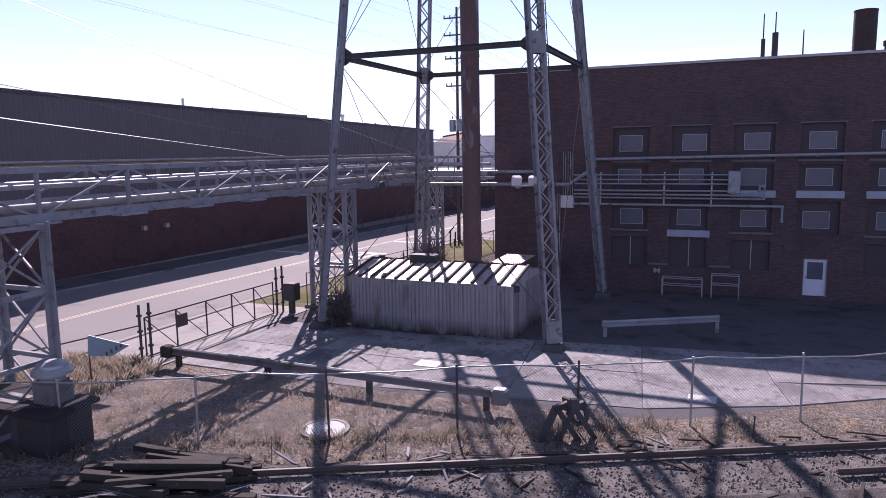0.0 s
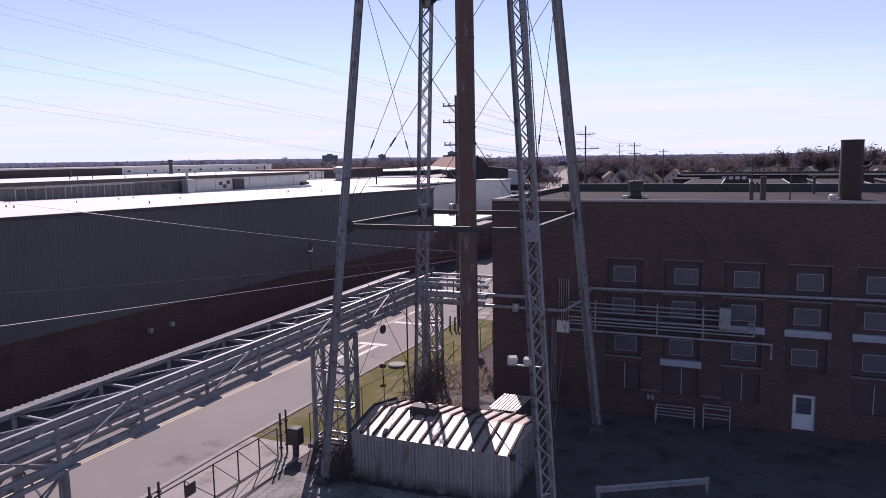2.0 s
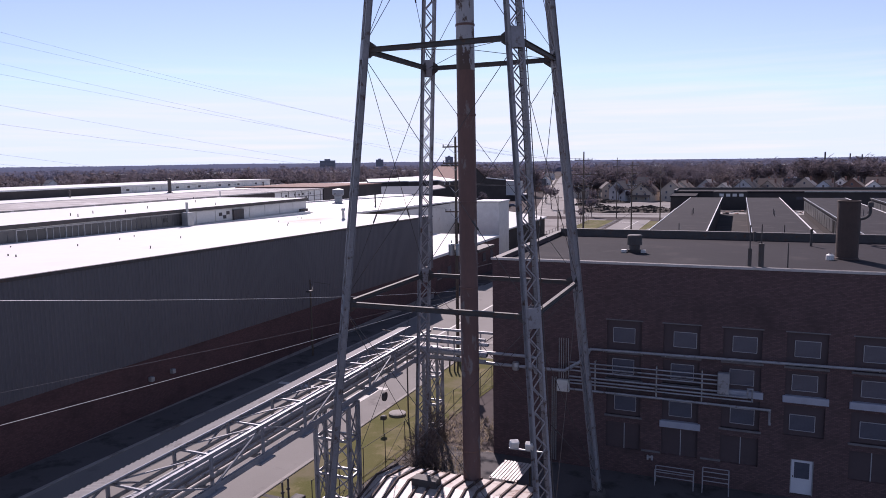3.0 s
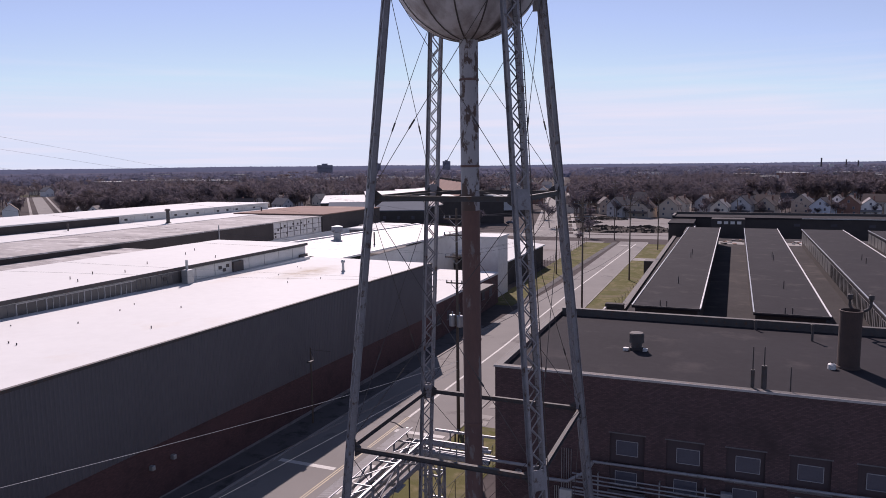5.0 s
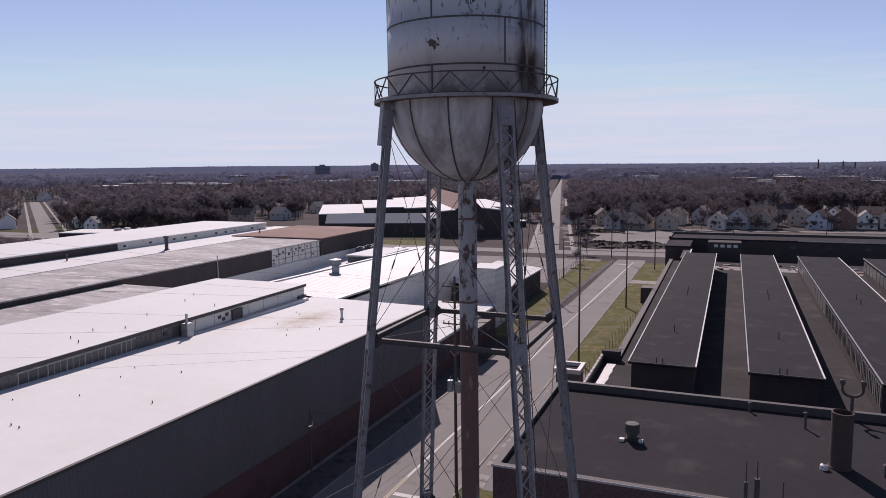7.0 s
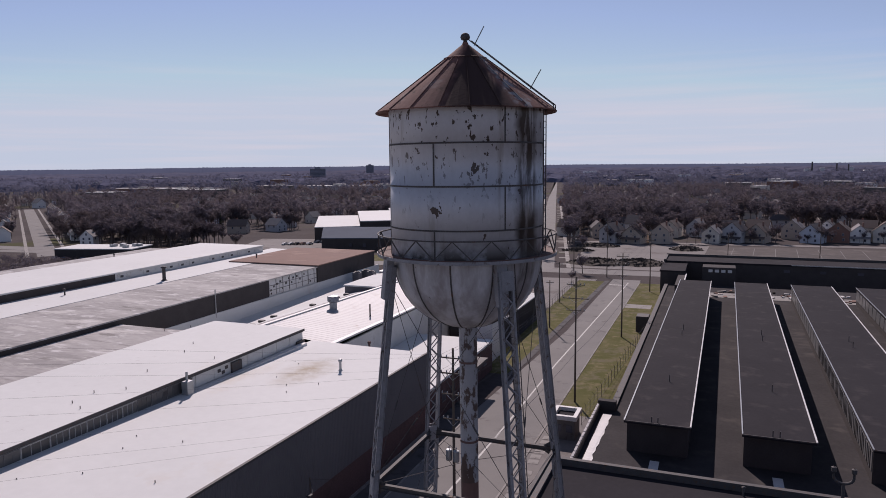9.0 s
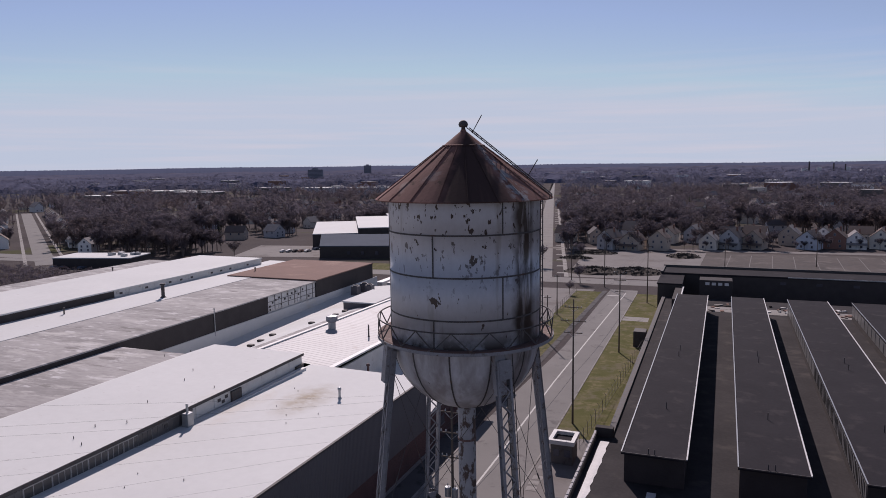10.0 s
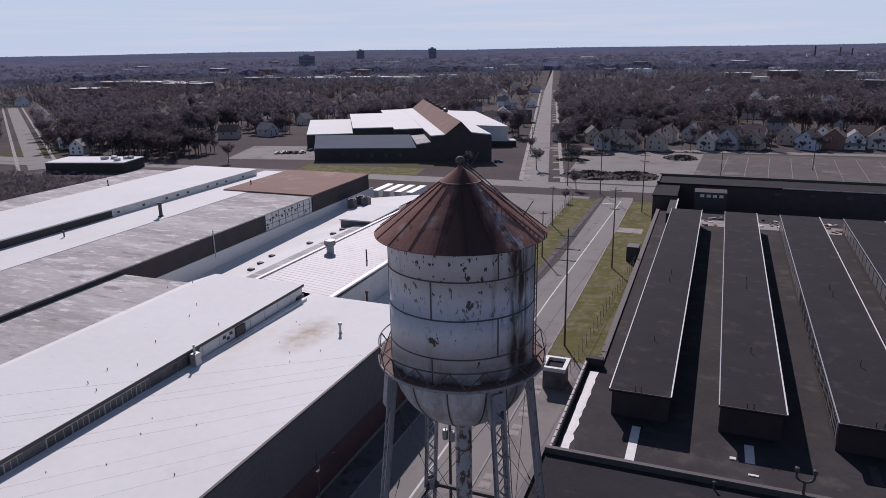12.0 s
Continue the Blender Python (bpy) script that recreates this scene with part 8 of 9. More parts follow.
part("gable_roof", MB().add([aw(23, -0.6, 10.7), aw(14.5, -0.6, 17.5), aw(14.5, 150, 17.5), aw(23, 150, 10.7), aw(9.2, -0.6, 11.9), aw(9.2, 150, 11.9)], [(0, 1, 2, 3), (1, 4, 5, 2)]), M["brown_roof"], arena, "red-brown gabled roof")
for i in range(6):
    c = aw(13.5, 55 + 16 * i, 17.2)
    part("ridge_vent", MB().bevbox(c.x - 1, c.y - 1, 16.8, c.x + 1, c.y + 1, 18.6, 0.1), M["dark_wall"], arena)
for i in range(5):
    c = aw(44 + 7 * i, -0.05, 1.2)
    part("window", MB().bevbox(c.x - 1, c.y - 0.15, 0.6, c.x + 1, c.y + 0.1, 2.2, 0.03), M["glass_block"], arena)
for i, x in enumerate((-112.0, -107.6, -103.2, -98.8)):
    tr = thing("trailer", "white box trailer parked in a row", "trailer", (x, 226, GF), group="parked trailers")
    part("box", MB().bevbox(x - 1.3, 221.0, GF + 1.1, x + 1.3, 234.5, GF + 3.95, 0.08), M["white_trim"], tr, "white box body")
    part("chassis", MB().box(x - 0.5, 221.5, GF + 0.8, x + 0.5, 234, GF + 1.09), M["steel_dark"], tr)
    for y in (223.0, 224.3):
        for s in (-1.1, 1.1):
            part("wheel", MB().tube((x + s - 0.14, y, GF + 0.5), (x + s + 0.14, y, GF + 0.5), 0.5, n=14), M["dark_roof"], tr)
    part("landing_leg", MB().beam((x - 0.7, 232.5, GF), (x - 0.7, 232.5, GF + 1.1), 0.12).beam((x + 0.7, 232.5, GF), (x + 0.7, 232.5, GF + 1.1), 0.12), M["steel_dark"], tr)


def car(x, y, deg, mt, lab):
    t = thing("car", lab, "car", (x, y, GF), group="parked cars")
    m = pose(x, y, GF, 0, 0, deg)
    prof = [(-2.15, 0.35), (2.15, 0.35), (2.2, 0.75), (1.95, 0.92), (1.0, 1.0), (0.45, 1.42), (-1.1, 1.45), (-1.75, 1.02), (-2.15, 0.95)]
    vs = [(a, s * 0.86 * (0.82 if b > 1.1 else 1), b) for s in (-1, 1) for a, b in prof]
    n = len(prof)
    part("body", MB().add(vs, [(i, (i + 1) % n, n + (i + 1) % n, n + i) for i in range(n)] + [tuple(range(n - 1, -1, -1)), tuple(range(n, 2 * n))]).xf(m), mt, t)
    for s in (-1, 1):
        part("side_window", MB().add([(-1.5, s * 0.86, 1.02), (0.9, s * 0.86, 1.02), (0.42, s * 0.73, 1.38), (-1.05, s * 0.73, 1.38)], [(0, 1, 2, 3)]).xf(m), M["glass_dark"], t)
        for a in (-1.35, 1.35):
            part("wheel", MB().tube((a, s * 0.72, 0.32), (a, s * 0.9, 0.32), 0.32, n=12).xf(m), M["dark_roof"], t)


CAR = (M["white_trim"], M["galv"], M["dark_wall"], M["brown_roof"], M["white_trim"], M["bluegrey_roof"])
for i in range(9):
    car(-214 + 3.0 * (i % 5) + 12 * (i // 5), 312 + 14 * (i // 5) + 1.2 * (i % 5), 80 + random.uniform(-4, 4), CAR[i % 6], "small parked car seen far off")
for i, (x, y) in enumerate(((-116, 322), (-112, 314), (-94, 315), (-284, 231), (-279, 232), (-270, 234), (-240, 243))):
    car(x, y, random.choice((0, 80, 100)), CAR[(i * 2 + 1) % 6], "parked car beside the far buildings")
lowb = thing("store_building", "low dark store with cluttered white roof", "building", (-264, 248, GF))
block("wall_block", quad(-270, 246, 38, 18, 15), GF, 3.2, M["dark_wall"], M["white_roof"], lowb)
for i in range(7):
    x, y = random.uniform(-280, -250), random.uniform(244, 252)
    part("roof_unit", MB().bevbox(x, y, 3.6, x + 2.4, y + 2, 4.8, 0.1), M["galv"], lowb)

# rubble heaps on the empty lot
for k, (x, y, a, b, h) in enumerate(((-46, 291, 14, 9, 2.6), (-31, 294, 13, 9, 2.4), (-56, 351, 11, 6, 1.8), (-14, 348, 8, 7, 1.9), (-62, 330, 8, 4, 1.2))):
    mb = MB()
    n = 26
    vs = []
    for j in range(7):
        f = j / 6
        for i in range(n):
            t = 2 * math.pi * i / n
            r = (1 - f) * (1 + 0.25 * noise.noise((i * 0.6, k * 3.0, f * 4)))
            vs.append((x + a * r * math.cos(t), y + b * r * math.sin(t), GF + h * (1 - (1 - f) ** 2) * (0.75 + 0.5 * noise.noise((i * 0.8, j * 1.3, k * 2.0)))))
    mb.add(vs, [(j * n + i, j * n + (i + 1) % n, (j + 1) * n + (i + 1) % n, (j + 1) * n + i) for j in range(6) for i in range(n)])
    for i in range(160):
        t, r = random.uniform(0, 6.28), math.sqrt(random.random())
        s = random.uniform(0.2, 0.7)
        mb.add([(x + a * r * math.cos(t) + s * dx, y + b * r * math.sin(t) + s * dy, GF + h * (1 - r * r) * 0.8 + s * dz) for dx, dy, dz in ((1, 0, 0), (-0.5, 0.8, 0), (-0.5, -0.8, 0), (0, 0, 0.9))], [(0, 1, 3), (1, 2, 3), (2, 0, 3)])
    solo("rubble_mound", mb, M["old_wood"], "dark mound of broken rubble on the empty lot", "rubble", (x, y, GF), "rubble mounds", kind="stuff")

# ---- houses ----
HOUSE = [material("house_paint_" + n, c, tuple(k * 0.85 for k in c), rough=0.8, big=0.5, fine=4) for n, c in
         (("white", (0.82, 0.81, 0.80)), ("grey", (0.52, 0.52, 0.54)), ("cream", (0.70, 0.65, 0.58)), ("blue", (0.55, 0.60, 0.68)), ("tan", (0.48, 0.41, 0.35)), ("brick", (0.26, 0.14, 0.11)))]
ROOF = [material("shingle_" + n, c, tuple(k * 0.75 for k in c), rough=0.95, big=0.5, fine=5) for n, c in (("dark", (0.11, 0.10, 0.105)), ("brown", (0.16, 0.12, 0.105)), ("grey", (0.24, 0.23, 0.235)))]


def house(x, y, deg, w, d, h, mw, mr, dormer, porch, full=True):
    """A gabled house, its gable to the street."""
    lab = {0: "white", 1: "grey", 2: "cream", 3: "pale blue", 4: "tan", 5: "brick"}[mw] + " two-storey house with a gabled " + {0: "dark", 1: "brown", 2: "grey"}[mr] + " roof"
    t = thing("house", lab + (" and a porch" if porch else ""), "house", (x, y, GF), group="houses of the town")
    m = pose(x, y, GF, 0, 0, deg)
    rh = w * 0.42
    b = MB().add([(-w / 2, -d / 2, -0.5), (w / 2, -d / 2, -0.5), (w / 2, d / 2, -0.5), (-w / 2, d / 2, -0.5), (-w / 2, -d / 2, h), (w / 2, -d / 2, h), (w / 2, d / 2, h), (-w / 2, d / 2, h), (0, -d / 2, h + rh), (0, d / 2, h + rh)],
                 [(0, 1, 5, 8, 4), (1, 2, 6, 5), (2, 3, 7, 9, 6), (3, 0, 4, 7)])
    part("wall", b.xf(m), HOUSE[mw], t)
    e = 0.45
    r = MB()
    for s in (-1, 1):
        zz = h - e * rh / (w / 2)
        r.add([(s * (w / 2 + e), -d / 2 - e, zz), (s * (w / 2 + e), d / 2 + e, zz), (0, d / 2 + e, h + rh), (0, -d / 2 - e, h + rh), (s * (w / 2 + e), -d / 2 - e, zz + 0.2), (s * (w / 2 + e), d / 2 + e, zz + 0.2), (0, d / 2 + e, h + rh + 0.2), (0, -d / 2 - e, h + rh + 0.2)],
              [(0, 1, 2, 3), (7, 6, 5, 4), (0, 4, 5, 1), (0, 3, 7, 4), (1, 5, 6, 2)])
    roof_ = part("roof", r.xf(m), ROOF[mr], t)
    wins = [(-w * 0.25, h * 0.3), (w * 0.25, h * 0.3), (-w * 0.22, h * 0.72), (w * 0.22, h * 0.72), (0, h + rh * 0.35)]
    for wx, wz in wins[:5 if full else 2]:
        wi = part("window", MB().box(wx - 0.5, -d / 2 - 0.06, wz - 0.7, wx + 0.5, -d / 2 - 0.01, wz + 0.6).xf(m), M["white_sash"], t)
        part("pane", MB().box(wx - 0.4, -d / 2 - 0.08, wz - 0.6, wx + 0.4, -d / 2 - 0.061, wz + 0.5).xf(m), M["glass_dark"], wi)
    if full:
        for wy in (-d * 0.25, d * 0.2):
            for s in (-1, 1):
                part("window", MB().box(s * w / 2 - 0.05, wy - 0.45, h * 0.6, s * w / 2 + 0.05, wy + 0.45, h * 0.6 + 1.3).xf(m), M["glass_dark"], t)
        part("chimney", MB().bevbox(w * 0.15, d * 0.1, h + rh * 0.4, w * 0.15 + 0.8, d * 0.1 + 0.8, h + rh + 0.9, 0.05).xf(m), HOUSE[5], roof_)
    if porch:
        po = part("porch_roof", MB().add([(-w / 2, -d / 2 - 2.2, 2.5), (w / 2, -d / 2 - 2.2, 2.5), (w / 2, -d / 2, 3.3), (-w / 2, -d / 2, 3.3), (-w / 2, -d / 2 - 2.2, 2.3), (w / 2, -d / 2 - 2.2, 2.3), (w / 2, -d / 2, 3.1), (-w / 2, -d / 2, 3.1)], [(0, 1, 2, 3), (7, 6, 5, 4), (0, 4, 5, 1), (1, 5, 6, 2), (3, 7, 4, 0)]).xf(m), ROOF[mr], t)
        for s in (-1, 0, 1):
            part("porch_post", MB().beam((s * (w / 2 - 0.2), -d / 2 - 2.0, -0.5), (s * (w / 2 - 0.2), -d / 2 - 2.0, 2.4), 0.18).xf(m), M["white_sash"], t)
    if dormer:
        dm = MB().add([(-1.2, -d / 2 + 0.4, h + 0.2), (1.2, -d / 2 + 0.4, h + 0.2), (1.2, -d / 2 + 0.4, h + rh * 0.6), (0, -d / 2 + 0.4, h + rh * 0.6 + 1.0), (-1.2, -d / 2 + 0.4, h + rh * 0.6)], [(0, 1, 2, 3, 4)])
        part("dormer", dm.xf(m), HOUSE[0], t)


HX = [(-52, 372, 1, 0, 0), (-40, 371, 4, 1, 1), (-27, 374, 4, 1, 0), (-18, 376, 2, 2, 1), (-3, 384, 2, 2, 0), (8, 388, 1, 0, 1), (19, 390, 4, 1, 1), (30, 398, 0, 0, 1), (45, 397, 3, 0, 0), (57, 402, 5, 1, 0), (66, 404, 0, 2, 1), (78, 408, 2, 1, 0), (90, 409, 4, 0, 1), (103, 411, 0, 2, 0), (116, 414, 1, 1, 1)]
for i, (x, y, mw, mr, po) in enumerate(HX):
    if i in (3, 7):
        continue
    house(x, y, -14 + random.uniform(-9, 9), random.uniform(7.6, 10.2), random.uniform(9, 13), random.uniform(4.8, 6.6), mw, mr, i % 3 == 0, po)
placed = [(x, y) for x, y, *_ in HX]
for i in range(12):
    x, y = -40 + 15.5 * i + random.uniform(-4, 4), 408 + 1.2 * i + random.uniform(-6, 8)
    house(x, y, -14 + random.choice((0, 90)) + random.uniform(-4, 4), random.uniform(8, 10.5), random.uniform(10, 13), random.uniform(5.5, 7.2), (0, 2, 1, 3, 0, 4)[i % 6], i % 3, False, False)
    placed.append((x, y))
for i in range(19):
    for sd_ in (1, -1):
        if sd_ < 0 and i % 3:
            continue
        f = 38 + 20 * i
        x, y = -298.5 - 0.8 * f + 0.6 * 19 * sd_, 239 + 0.6 * f + 0.8 * 19 * sd_
        if i > 1:
            house(x, y, 53 if sd_ > 0 else 233, random.uniform(7, 9), random.uniform(9, 12), random.uniform(4.4, 5.8), random.choice((0, 1, 2, 0)), random.randrange(3), False, i % 2 == 0, full=i < 8)
            placed.append((x, y))


def clear(x, y, r=13.0):
    """Whether a spot keeps off streets, works and houses."""
    def near_line(ax_, ay_, bx_, by_, wd):
        dx, dy = bx_ - ax_, by_ - ay_
        t = max(0, min(1, ((x - ax_) * dx + (y - ay_) * dy) / (dx * dx + dy * dy)))
        return math.hypot(x - ax_ - t * dx, y - ay_ - t * dy) < wd
    if near_line(-65, 264, -190, 842, 12) or near_line(-190, 842, -600, 2800, 16) or near_line(-302, 234, -665, 524, 11) or near_line(-500, 255, 420, 281, 17) or near_line(-520, 230, -170, 266, 14):
        return False
    q_ = Vector((x, y, 0)) - AQ
    dd_ = q_.dot(Vector((-AU.y, AU.x, 0))) / AW.dot(Vector((-AU.y, AU.x, 0)))
    if -30 < dd_ < 165 and -32 < (q_ - AW * dd_).dot(AU) < 105:
        return False
    if -128 < x < -50 and 250 < y < 345:
        return False
    if -70 < x < 220 and 262 < y < 392 + 0.12 * x:
        return False
    if -250 < x < -170 and 280 < y < 345:
        return False
    if -310 < x < -226 and 218 < y < 264:
        return False
    if y < 262 and x > -430:
        return False
    return all(math.hypot(x - a, y - b) > r and not (abs(x - a + (y - b) * a / max(b, 1)) < 6.5 and 0 < b - y < 26.0) for a, b in placed)


n_far = 0
for k in range(1500):
    az_, dd = radians(random.uniform(-56, 14)), random.uniform(300, 950)
    x, y = dd * math.sin(az_), dd * math.cos(az_)
    if n_far < 190 and clear(x, y, 16.0):
        house(x, y, random.choice((-14, 76, 15, 105)) + random.uniform(-5, 5), random.uniform(7, 9.5), random.uniform(9, 13), random.uniform(4.2, 5.8), random.choice((0, 0, 1, 2, 2, 3, 4, 5)), random.randrange(3), False, random.random() < 0.3, full=dd < 520)
        placed.append((x, y))
        n_far += 1
for k in range(44):
    az_, dd = radians(random.uniform(-50, 14)), random.uniform(780, 2400)
    x, y = dd * math.sin(az_), dd * math.cos(az_)
    t = thing("store_building", "low pale-roofed building among trees", "building", (x, y, GF), group="far low buildings")
    block("wall_block", quad(x, y, random.uniform(14, 42), random.uniform(10, 24), random.uniform(-40, 40)), GF, random.uniform(9, 12.5), random.choice((M["plinth"], HOUSE[0], HOUSE[2], HOUSE[5])), random.choice((M["white_roof"], M["grey_roof"], ROOF[2])), t)
for x, y, w, d in ((-655, 935, 60, 26), (-560, 950, 85, 30), (-478, 945, 62, 22), (-420, 952, 55, 28), (-800, 800, 75, 34), (-720, 790, 60, 30), (-655, 765, 66, 26)):
    t = thing("school_building", "long low pale building with a flat roof among bare trees", "building", (x, y, GF), group="far long buildings")
    block("wall_block", quad(x, y, w, d, random.uniform(-6, 6)), GF, random.uniform(8.5, 10.5), random.choice((HOUSE[1], HOUSE[5], M["plinth"])), random.choice((M["white_roof"], M["grey_roof"])), t)
    block("roof_plant", quad(x + w * 0.15, y, w * 0.18, d * 0.4, 0), GF + 8.0, GF + 13.0, HOUSE[2], M["grey_roof"], t)
    placed.append((x, y))
for x, y, w, hgt, mt in ((-1010, 1640, 40, 33, M["block_grey"]), (-1330, 2560, 30, 40, M["block_grey"]), (-960, 2400, 28, 44, M["block_grey"])):
    ap = thing("apartment_block", "dark slab apartment block above the woods", "apartment block", (x, y, GF))
    m = pose(x, y, GF, 0, 0, 25)
    part("wall_block", MB().box(-w / 2, -8, 0, w / 2, 8, hgt).box(-w / 5, -5, hgt, w / 6, 5, hgt + 4).xf(m), mt, ap)
    for fl_ in range(9):
        part("window_band", MB().box(-w / 2 + 1, -8.15, 2.2 + fl_ * hgt / 9.5, w / 2 - 1, -8.02, 3.6 + fl_ * hgt / 9.5).xf(m), M["glass_dark"], ap)
for x, y, hgt, r in ((235, 2160, 36, 2.0), (300, 2200, 31, 1.8), (330, 2210, 28, 1.8), (262, 2180, 20, 6.0), (340, 2240, 20, 7.0), (225, 2170, 17, 9.0)):
    solo("works_chimney", MB().lathe([(r * 1.25, 0), (r, hgt * 0.6), (r, hgt), (r * 0.8, hgt)], (x, y, GF), 14), M["white_panel"] if r > 4 else M["steel_dark"], "far works chimney on the skyline", "chimney", (x, y, GF), "far chimneys")


# ---- bare trees ----
def tree_template(seedv, h, spread, twigs, limbs=7, fat=1.0):
    """Arrays for one leafless tree: tapered trunk, forking limbs, and a haze of thin twigs."""
    rs = random.Random(seedv)
    mb = MB()
    top = Vector((rs.uniform(-0.4, 0.4), rs.uniform(-0.4, 0.4), h * 0.45))
    mb.tube((0, 0, -0.3), top, h * 0.02, h * 0.013, 5, False)
    ends = []
    for i in range(limbs):
        a = i * 2.4 + rs.uniform(-0.4, 0.4)
        st = Vector((0, 0, 0)).lerp(top, rs.uniform(0.6, 1.0))
        en = st + Vector((math.cos(a) * spread * rs.uniform(0.35, 0.8), math.sin(a) * spread * rs.uniform(0.35, 0.8), h * rs.uniform(0.18, 0.46)))
        mb.tube(st, en, h * 0.009, h * 0.003, 3, False)
        ends.append((st, en))
    tw = MB()
    for i in range(twigs):
        st, en = rs.choice(ends)
        p = st.lerp(en, rs.uniform(0.3, 1.0))
        # towards a spot in a rounded crown, fuller at its rim
        a, b, r = rs.uniform(0, 6.283), rs.gauss(0.0, 0.55), rs.random() ** 0.4
        goal = Vector((math.cos(a) * math.cos(b) * r * spread, math.sin(a) * math.cos(b) * r * spread, h * (0.64 + 0.36 * r * math.sin(b))))
        d = goal - p
        d = (d.normalized() + Vector((rs.gauss(0, 0.25), rs.gauss(0, 0.25), 0.25 + rs.gauss(0, 0.25)))).normalized()
        q = p + d * min((goal - p).length, h * rs.uniform(0.10, 0.24))
        w = d.cross(Vector((rs.gauss(0, 1), rs.gauss(0, 1), rs.gauss(0, 1)))).normalized() * h * rs.uniform(0.003, 0.0075) * fat
        mid = p.lerp(q, 0.5) + Vector((rs.gauss(0, 1), rs.gauss(0, 1), rs.gauss(0, 1))) * h * 0.012
        tw.add([p, mid + w, q, mid - w], [(0, 1, 2), (0, 2, 3)])
    return mb, tw


def scatter(name, templates, spots, mt, label, category):
    """Joins many copies of a few meshes into one object; spots are x, y, z, scale, turn."""
    arrs = []
    for mb in templates:
        v = np.array([tuple(p) for p in mb.v], float)
        f = []
        for q in mb.f:
            f += [q] if len(q) == 3 else [(q[0], q[1], q[2]), (q[0], q[2], q[3])]
        arrs.append((v, np.array(f, int)))
    V, Fc, n = [], [], 0
    for i, (x, y, z, s, t) in enumerate(spots):
        v, f = arrs[i % len(arrs)]
        c, sn = math.cos(t) * s, math.sin(t) * s
        V.append(np.c_[v[:, 0] * c - v[:, 1] * sn + x, v[:, 0] * sn + v[:, 1] * c + y, v[:, 2] * s + z])
        Fc.append(f + n)
        n += len(v)
    V, Fc = np.concatenate(V), np.concatenate(Fc)
    me = bpy.data.meshes.new(name)
    me.vertices.add(len(V))
    me.vertices.foreach_set("co", V.ravel())
    me.loops.add(len(Fc) * 3)
    me.loops.foreach_set("vertex_index", Fc.ravel())
    me.polygons.add(len(Fc))
    me.polygons.foreach_set("loop_start", np.arange(len(Fc)) * 3)
    me.update(calc_edges=True)
    me.materials.append(mt)
    return tagged(new(name, me), label, category, kind="stuff")


near_t = [tree_template(10 + i, 10.0, 4.2, 320, 10, 0.65) for i in range(5)]
far_t = [tree_template(30 + i, 10.0, 4.6, 96, 4, 1.6) for i in range(5)]
vfar_t = [tree_template(50 + i, 10.0, 5.0, 34, 2, 4.2) for i in range(4)]
rs = random.Random(5)
spots_n, spots_f, spots_v = [], [], []
for k in range(60000):
    az_ = radians(rs.uniform(-62, 24))
    dd = 270 + 2300 * rs.random() ** 1.6
    x, y = dd * math.sin(az_), dd * math.cos(az_)
    if noise.noise((x * 0.009, y * 0.009, 1.0)) + 0.5 * noise.noise((x * 0.03, y * 0.03, 5.0)) < (-0.16 if x < -130 else -0.26) and dd > 340:
        continue
    if not clear(x, y, 8.5):
        continue
    s = rs.uniform(0.9, 1.7) + (rs.uniform(0.2, 0.7) if rs.random() < 0.3 else 0.0)
    if dd < 520 and len(spots_n) < 950:
        spots_n.append((x, y, GF, s * 0.95, rs.uniform(0, 6.28)))
    elif 520 <= dd < 1000 and len(spots_f) < 4300:
        spots_f.append((x, y, GF, s * rs.uniform(0.8, 1.1), rs.uniform(0, 6.28)))
    elif dd >= 1000 and len(spots_v) < 9000:
        spots_v.append((x, y, GF, s * rs.uniform(0.8, 1.1), rs.uniform(0, 6.28)))
for k in range(70):
    x = rs.uniform(-55, 150)
    y = 372 + 0.27 * (x + 50) + rs.choice((rs.uniform(-9, -6), rs.uniform(14, 40)))
    spots_n.append((x, y, GF, rs.uniform(0.5, 1.3), rs.uniform(0, 6.28)))
for k in range(46):
    spots_n.append((rs.uniform(15, 190), rs.uniform(424, 500), GF, rs.uniform(2.1, 2.6), rs.uniform(0, 6.28)))
scatter("tree_stand_trunks", [a for a, b in near_t], spots_n, M["bark"], "trunks and limbs of bare trees at the edge of town", "trees")
scatter("tree_stand_twigs", [b for a, b in near_t], spots_n, M["twig"], "fine bare twigs of the trees at the edge of town", "trees")
joined = []
for a, b in far_t:
    m_ = MB()
    m_.add(a.v, a.f).add(b.v, b.f)
    joined.append(m_)
scatter("wood_far", joined, spots_f, M["twig"], "wide bare winter woods of the town", "woods")
joined = []
for a, b in vfar_t:
    m_ = MB()
    m_.add(a.v, a.f).add(b.v, b.f)
    joined.append(m_)
scatter("wood_distant", joined, spots_v, M["twig_hazed"], "bare winter woods beyond the town", "woods")
cone_t = []
for i in range(2):
    rs2 = random.Random(70 + i)
    cm = MB().tube((0, 0, -0.3), (0, 0, 9.5), 0.16, 0.03, 5, False)
    for j in range(130):
        z = 1.0 + 8.8 * rs2.random()
        r = (10.2 - z) * 0.27 * rs2.uniform(0.7, 1.1)
        a = rs2.uniform(0, 6.28)
        c = Vector((0, 0, z))
        e = Vector((math.cos(a) * r, math.sin(a) * r, z - 0.35 * r))
        w = Vector((-math.sin(a), math.cos(a), 0)) * 0.32
        cm.add([c, (c + e) / 2 + w, e, (c + e) / 2 - w], [(0, 1, 2), (0, 2, 3)])
    cone_t.append(cm)
spots_c = []
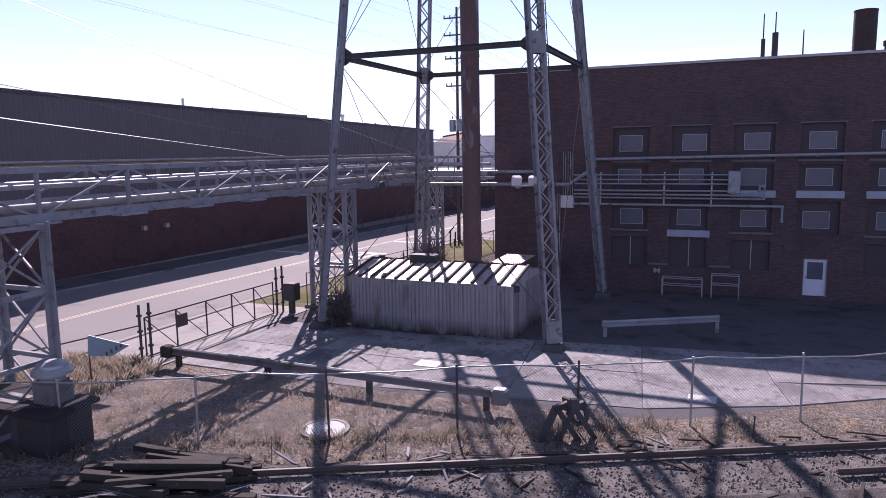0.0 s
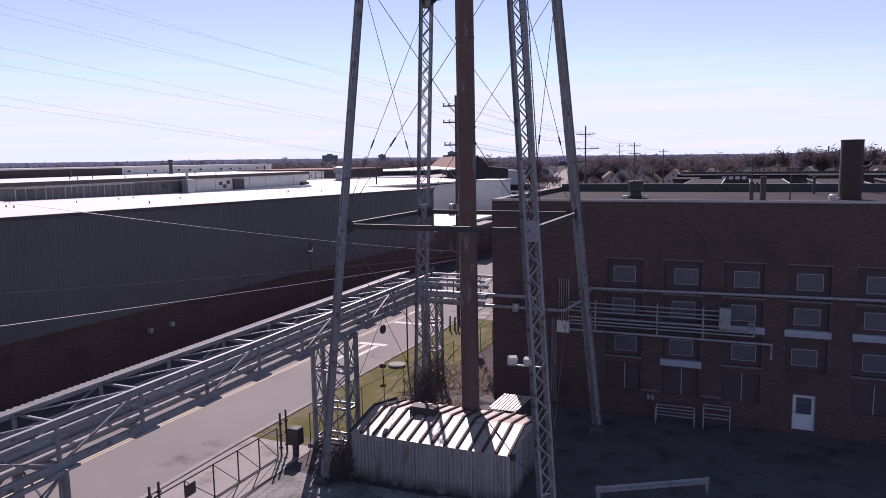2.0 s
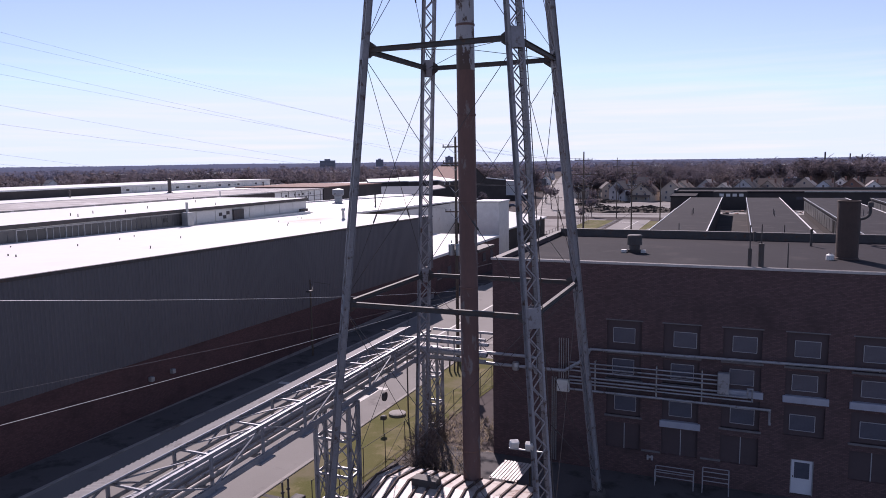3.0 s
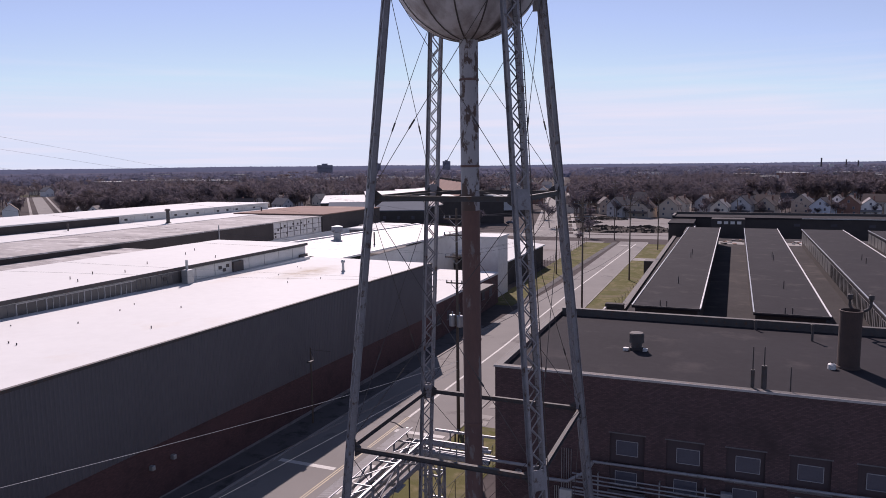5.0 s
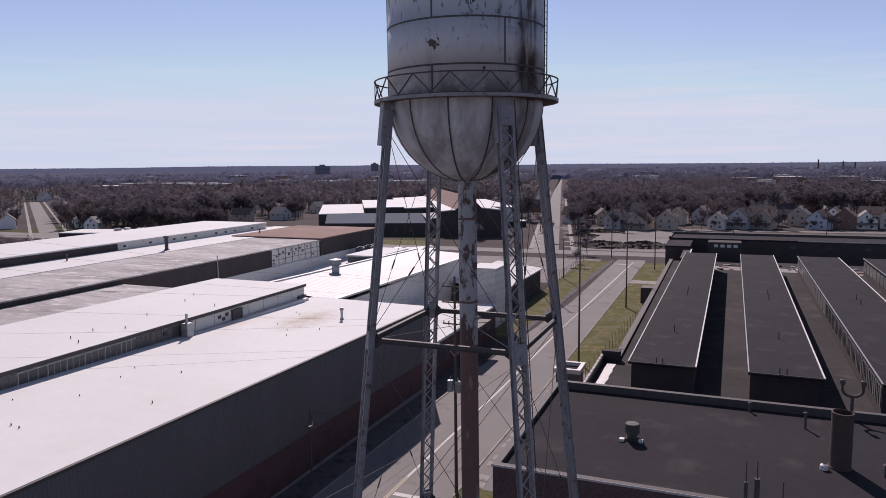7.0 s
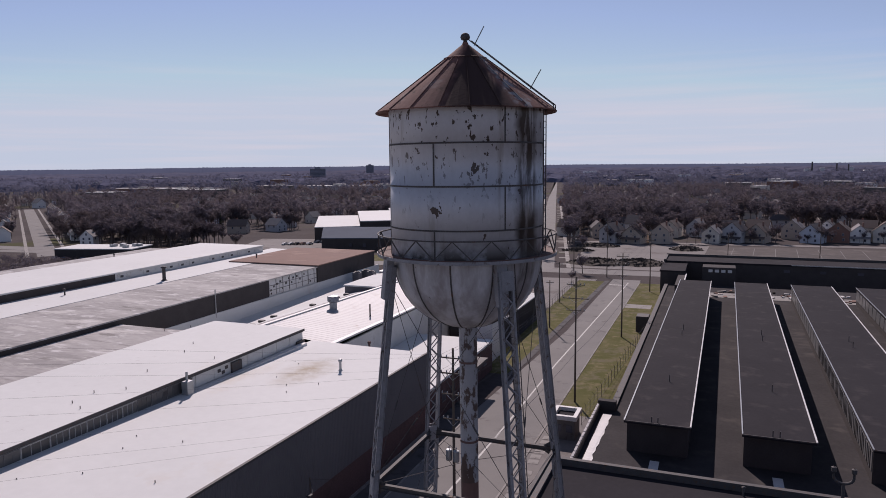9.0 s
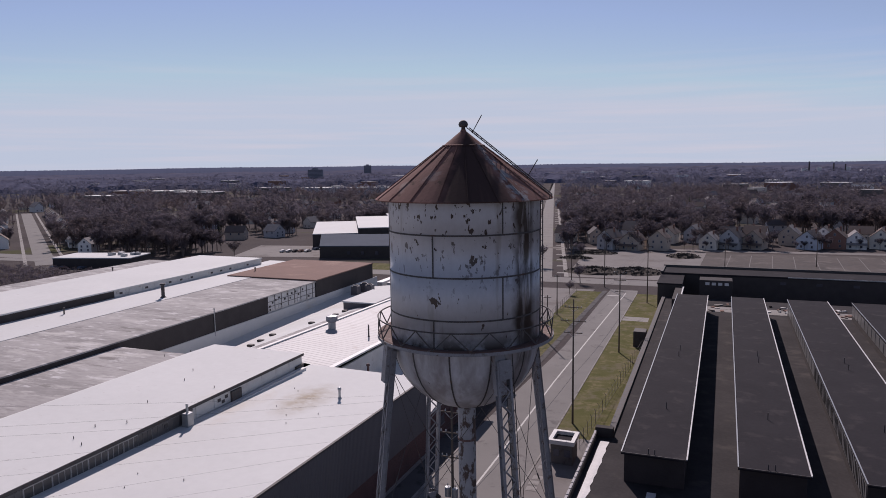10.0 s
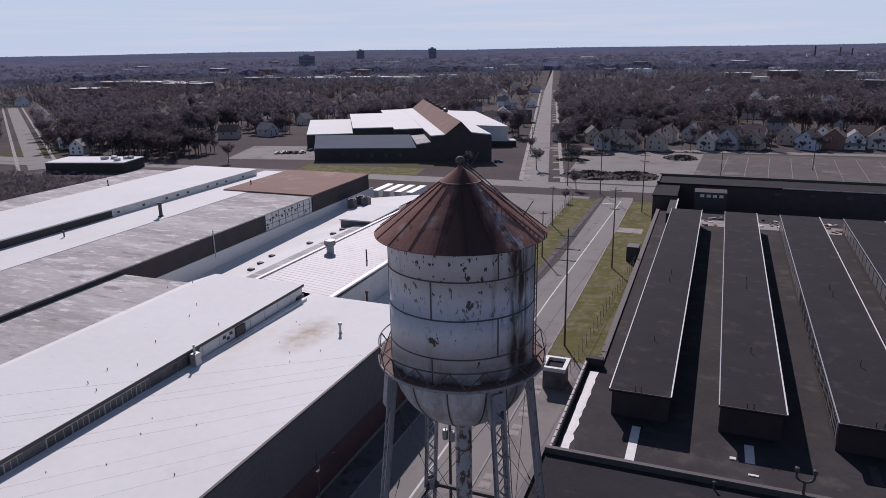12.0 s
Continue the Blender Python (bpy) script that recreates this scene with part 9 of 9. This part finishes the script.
for k in range(900):
    az_, dd = radians(rs.uniform(-55, 18)), 330 + 900 * rs.random()
    x, y = dd * math.sin(az_), dd * math.cos(az_)
    if clear(x, y, 7.0) and len(spots_c) < 60:
        spots_c.append((x, y, GF, rs.uniform(0.8, 1.5), rs.uniform(0, 6)))
scatter("conifers", cone_t, spots_c, M["conifer"], "scattered dark conifers among bare trees", "trees")
# canopy of the far woods: a broken, bumpy sheet
cv, cf = [], []
na, nr = 260, 120
for j in range(nr + 1):
    dd = 1500 * (4150 / 1500) ** (j / nr)
    for i in range(na + 1):
        a = radians(-68 + 98 * i / na)
        x, y = dd * math.sin(a), dd * math.cos(a)
        z = GF + 8.5 + 6.0 * noise.noise((x * 0.05, y * 0.05, 0)) + 5.0 * noise.noise((x * 0.008, y * 0.008, 4.0)) + 3.5 * noise.noise((x * 0.21, y * 0.21, 8.0))
        cv.append((x, y, max(z, GF + 0.5) if j else GF - 1))
for j in range(nr):
    for i in range(na):
        k = j * (na + 1) + i
        cf.append((k, k + 1, k + na + 2, k + na + 1))
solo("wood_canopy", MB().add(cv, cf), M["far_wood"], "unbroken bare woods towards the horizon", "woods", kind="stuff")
for k, (x, y, s) in enumerate(((-47.5, 262, 0.9), (-72, 300, 1.2), (-86, 345, 1.1), (-60, 330, 1.0), (-104, 300, 0.9), (-47, 238, 0.6))):
    tb_ = thing("bare_tree", "single bare tree with spreading limbs beside the street", "tree", (x, y, GF), group="street trees")
    a, b = tree_template(90 + k, 10.0 * s, 4.2 * s, 320)
    m_ = pose(x, y, GF)
    part("trunk", a.xf(m_), M["bark"], tb_)
    part("crown", b.xf(m_), M["twig"], tb_)
scrub = [(rs.uniform(-330, -200), rs.uniform(140, 216), GF, rs.uniform(0.35, 0.62), rs.uniform(0, 6)) for k in range(1500)]
scatter("scrub", [b for a, b in far_t], scrub, M["twig"], "leafless scrub behind the factory roofs", "scrub")
sap = MB()
for k in range(2600):
    x, y = rs.uniform(-330, -187), rs.uniform(112, 214)
    hgt, w_ = rs.uniform(2.5, 6.0), rs.uniform(0.05, 0.11)
    lx, ly = rs.gauss(0, 0.35), rs.gauss(0, 0.35)
    sap.add([(x - w_, y, GF), (x + w_, y, GF), (x + lx, y + ly, GF + hgt)], [(0, 1, 2)])
solo("saplings", sap, M["dry_blade"], "tall dry stalks and saplings beside the factory", "scrub", kind="stuff")
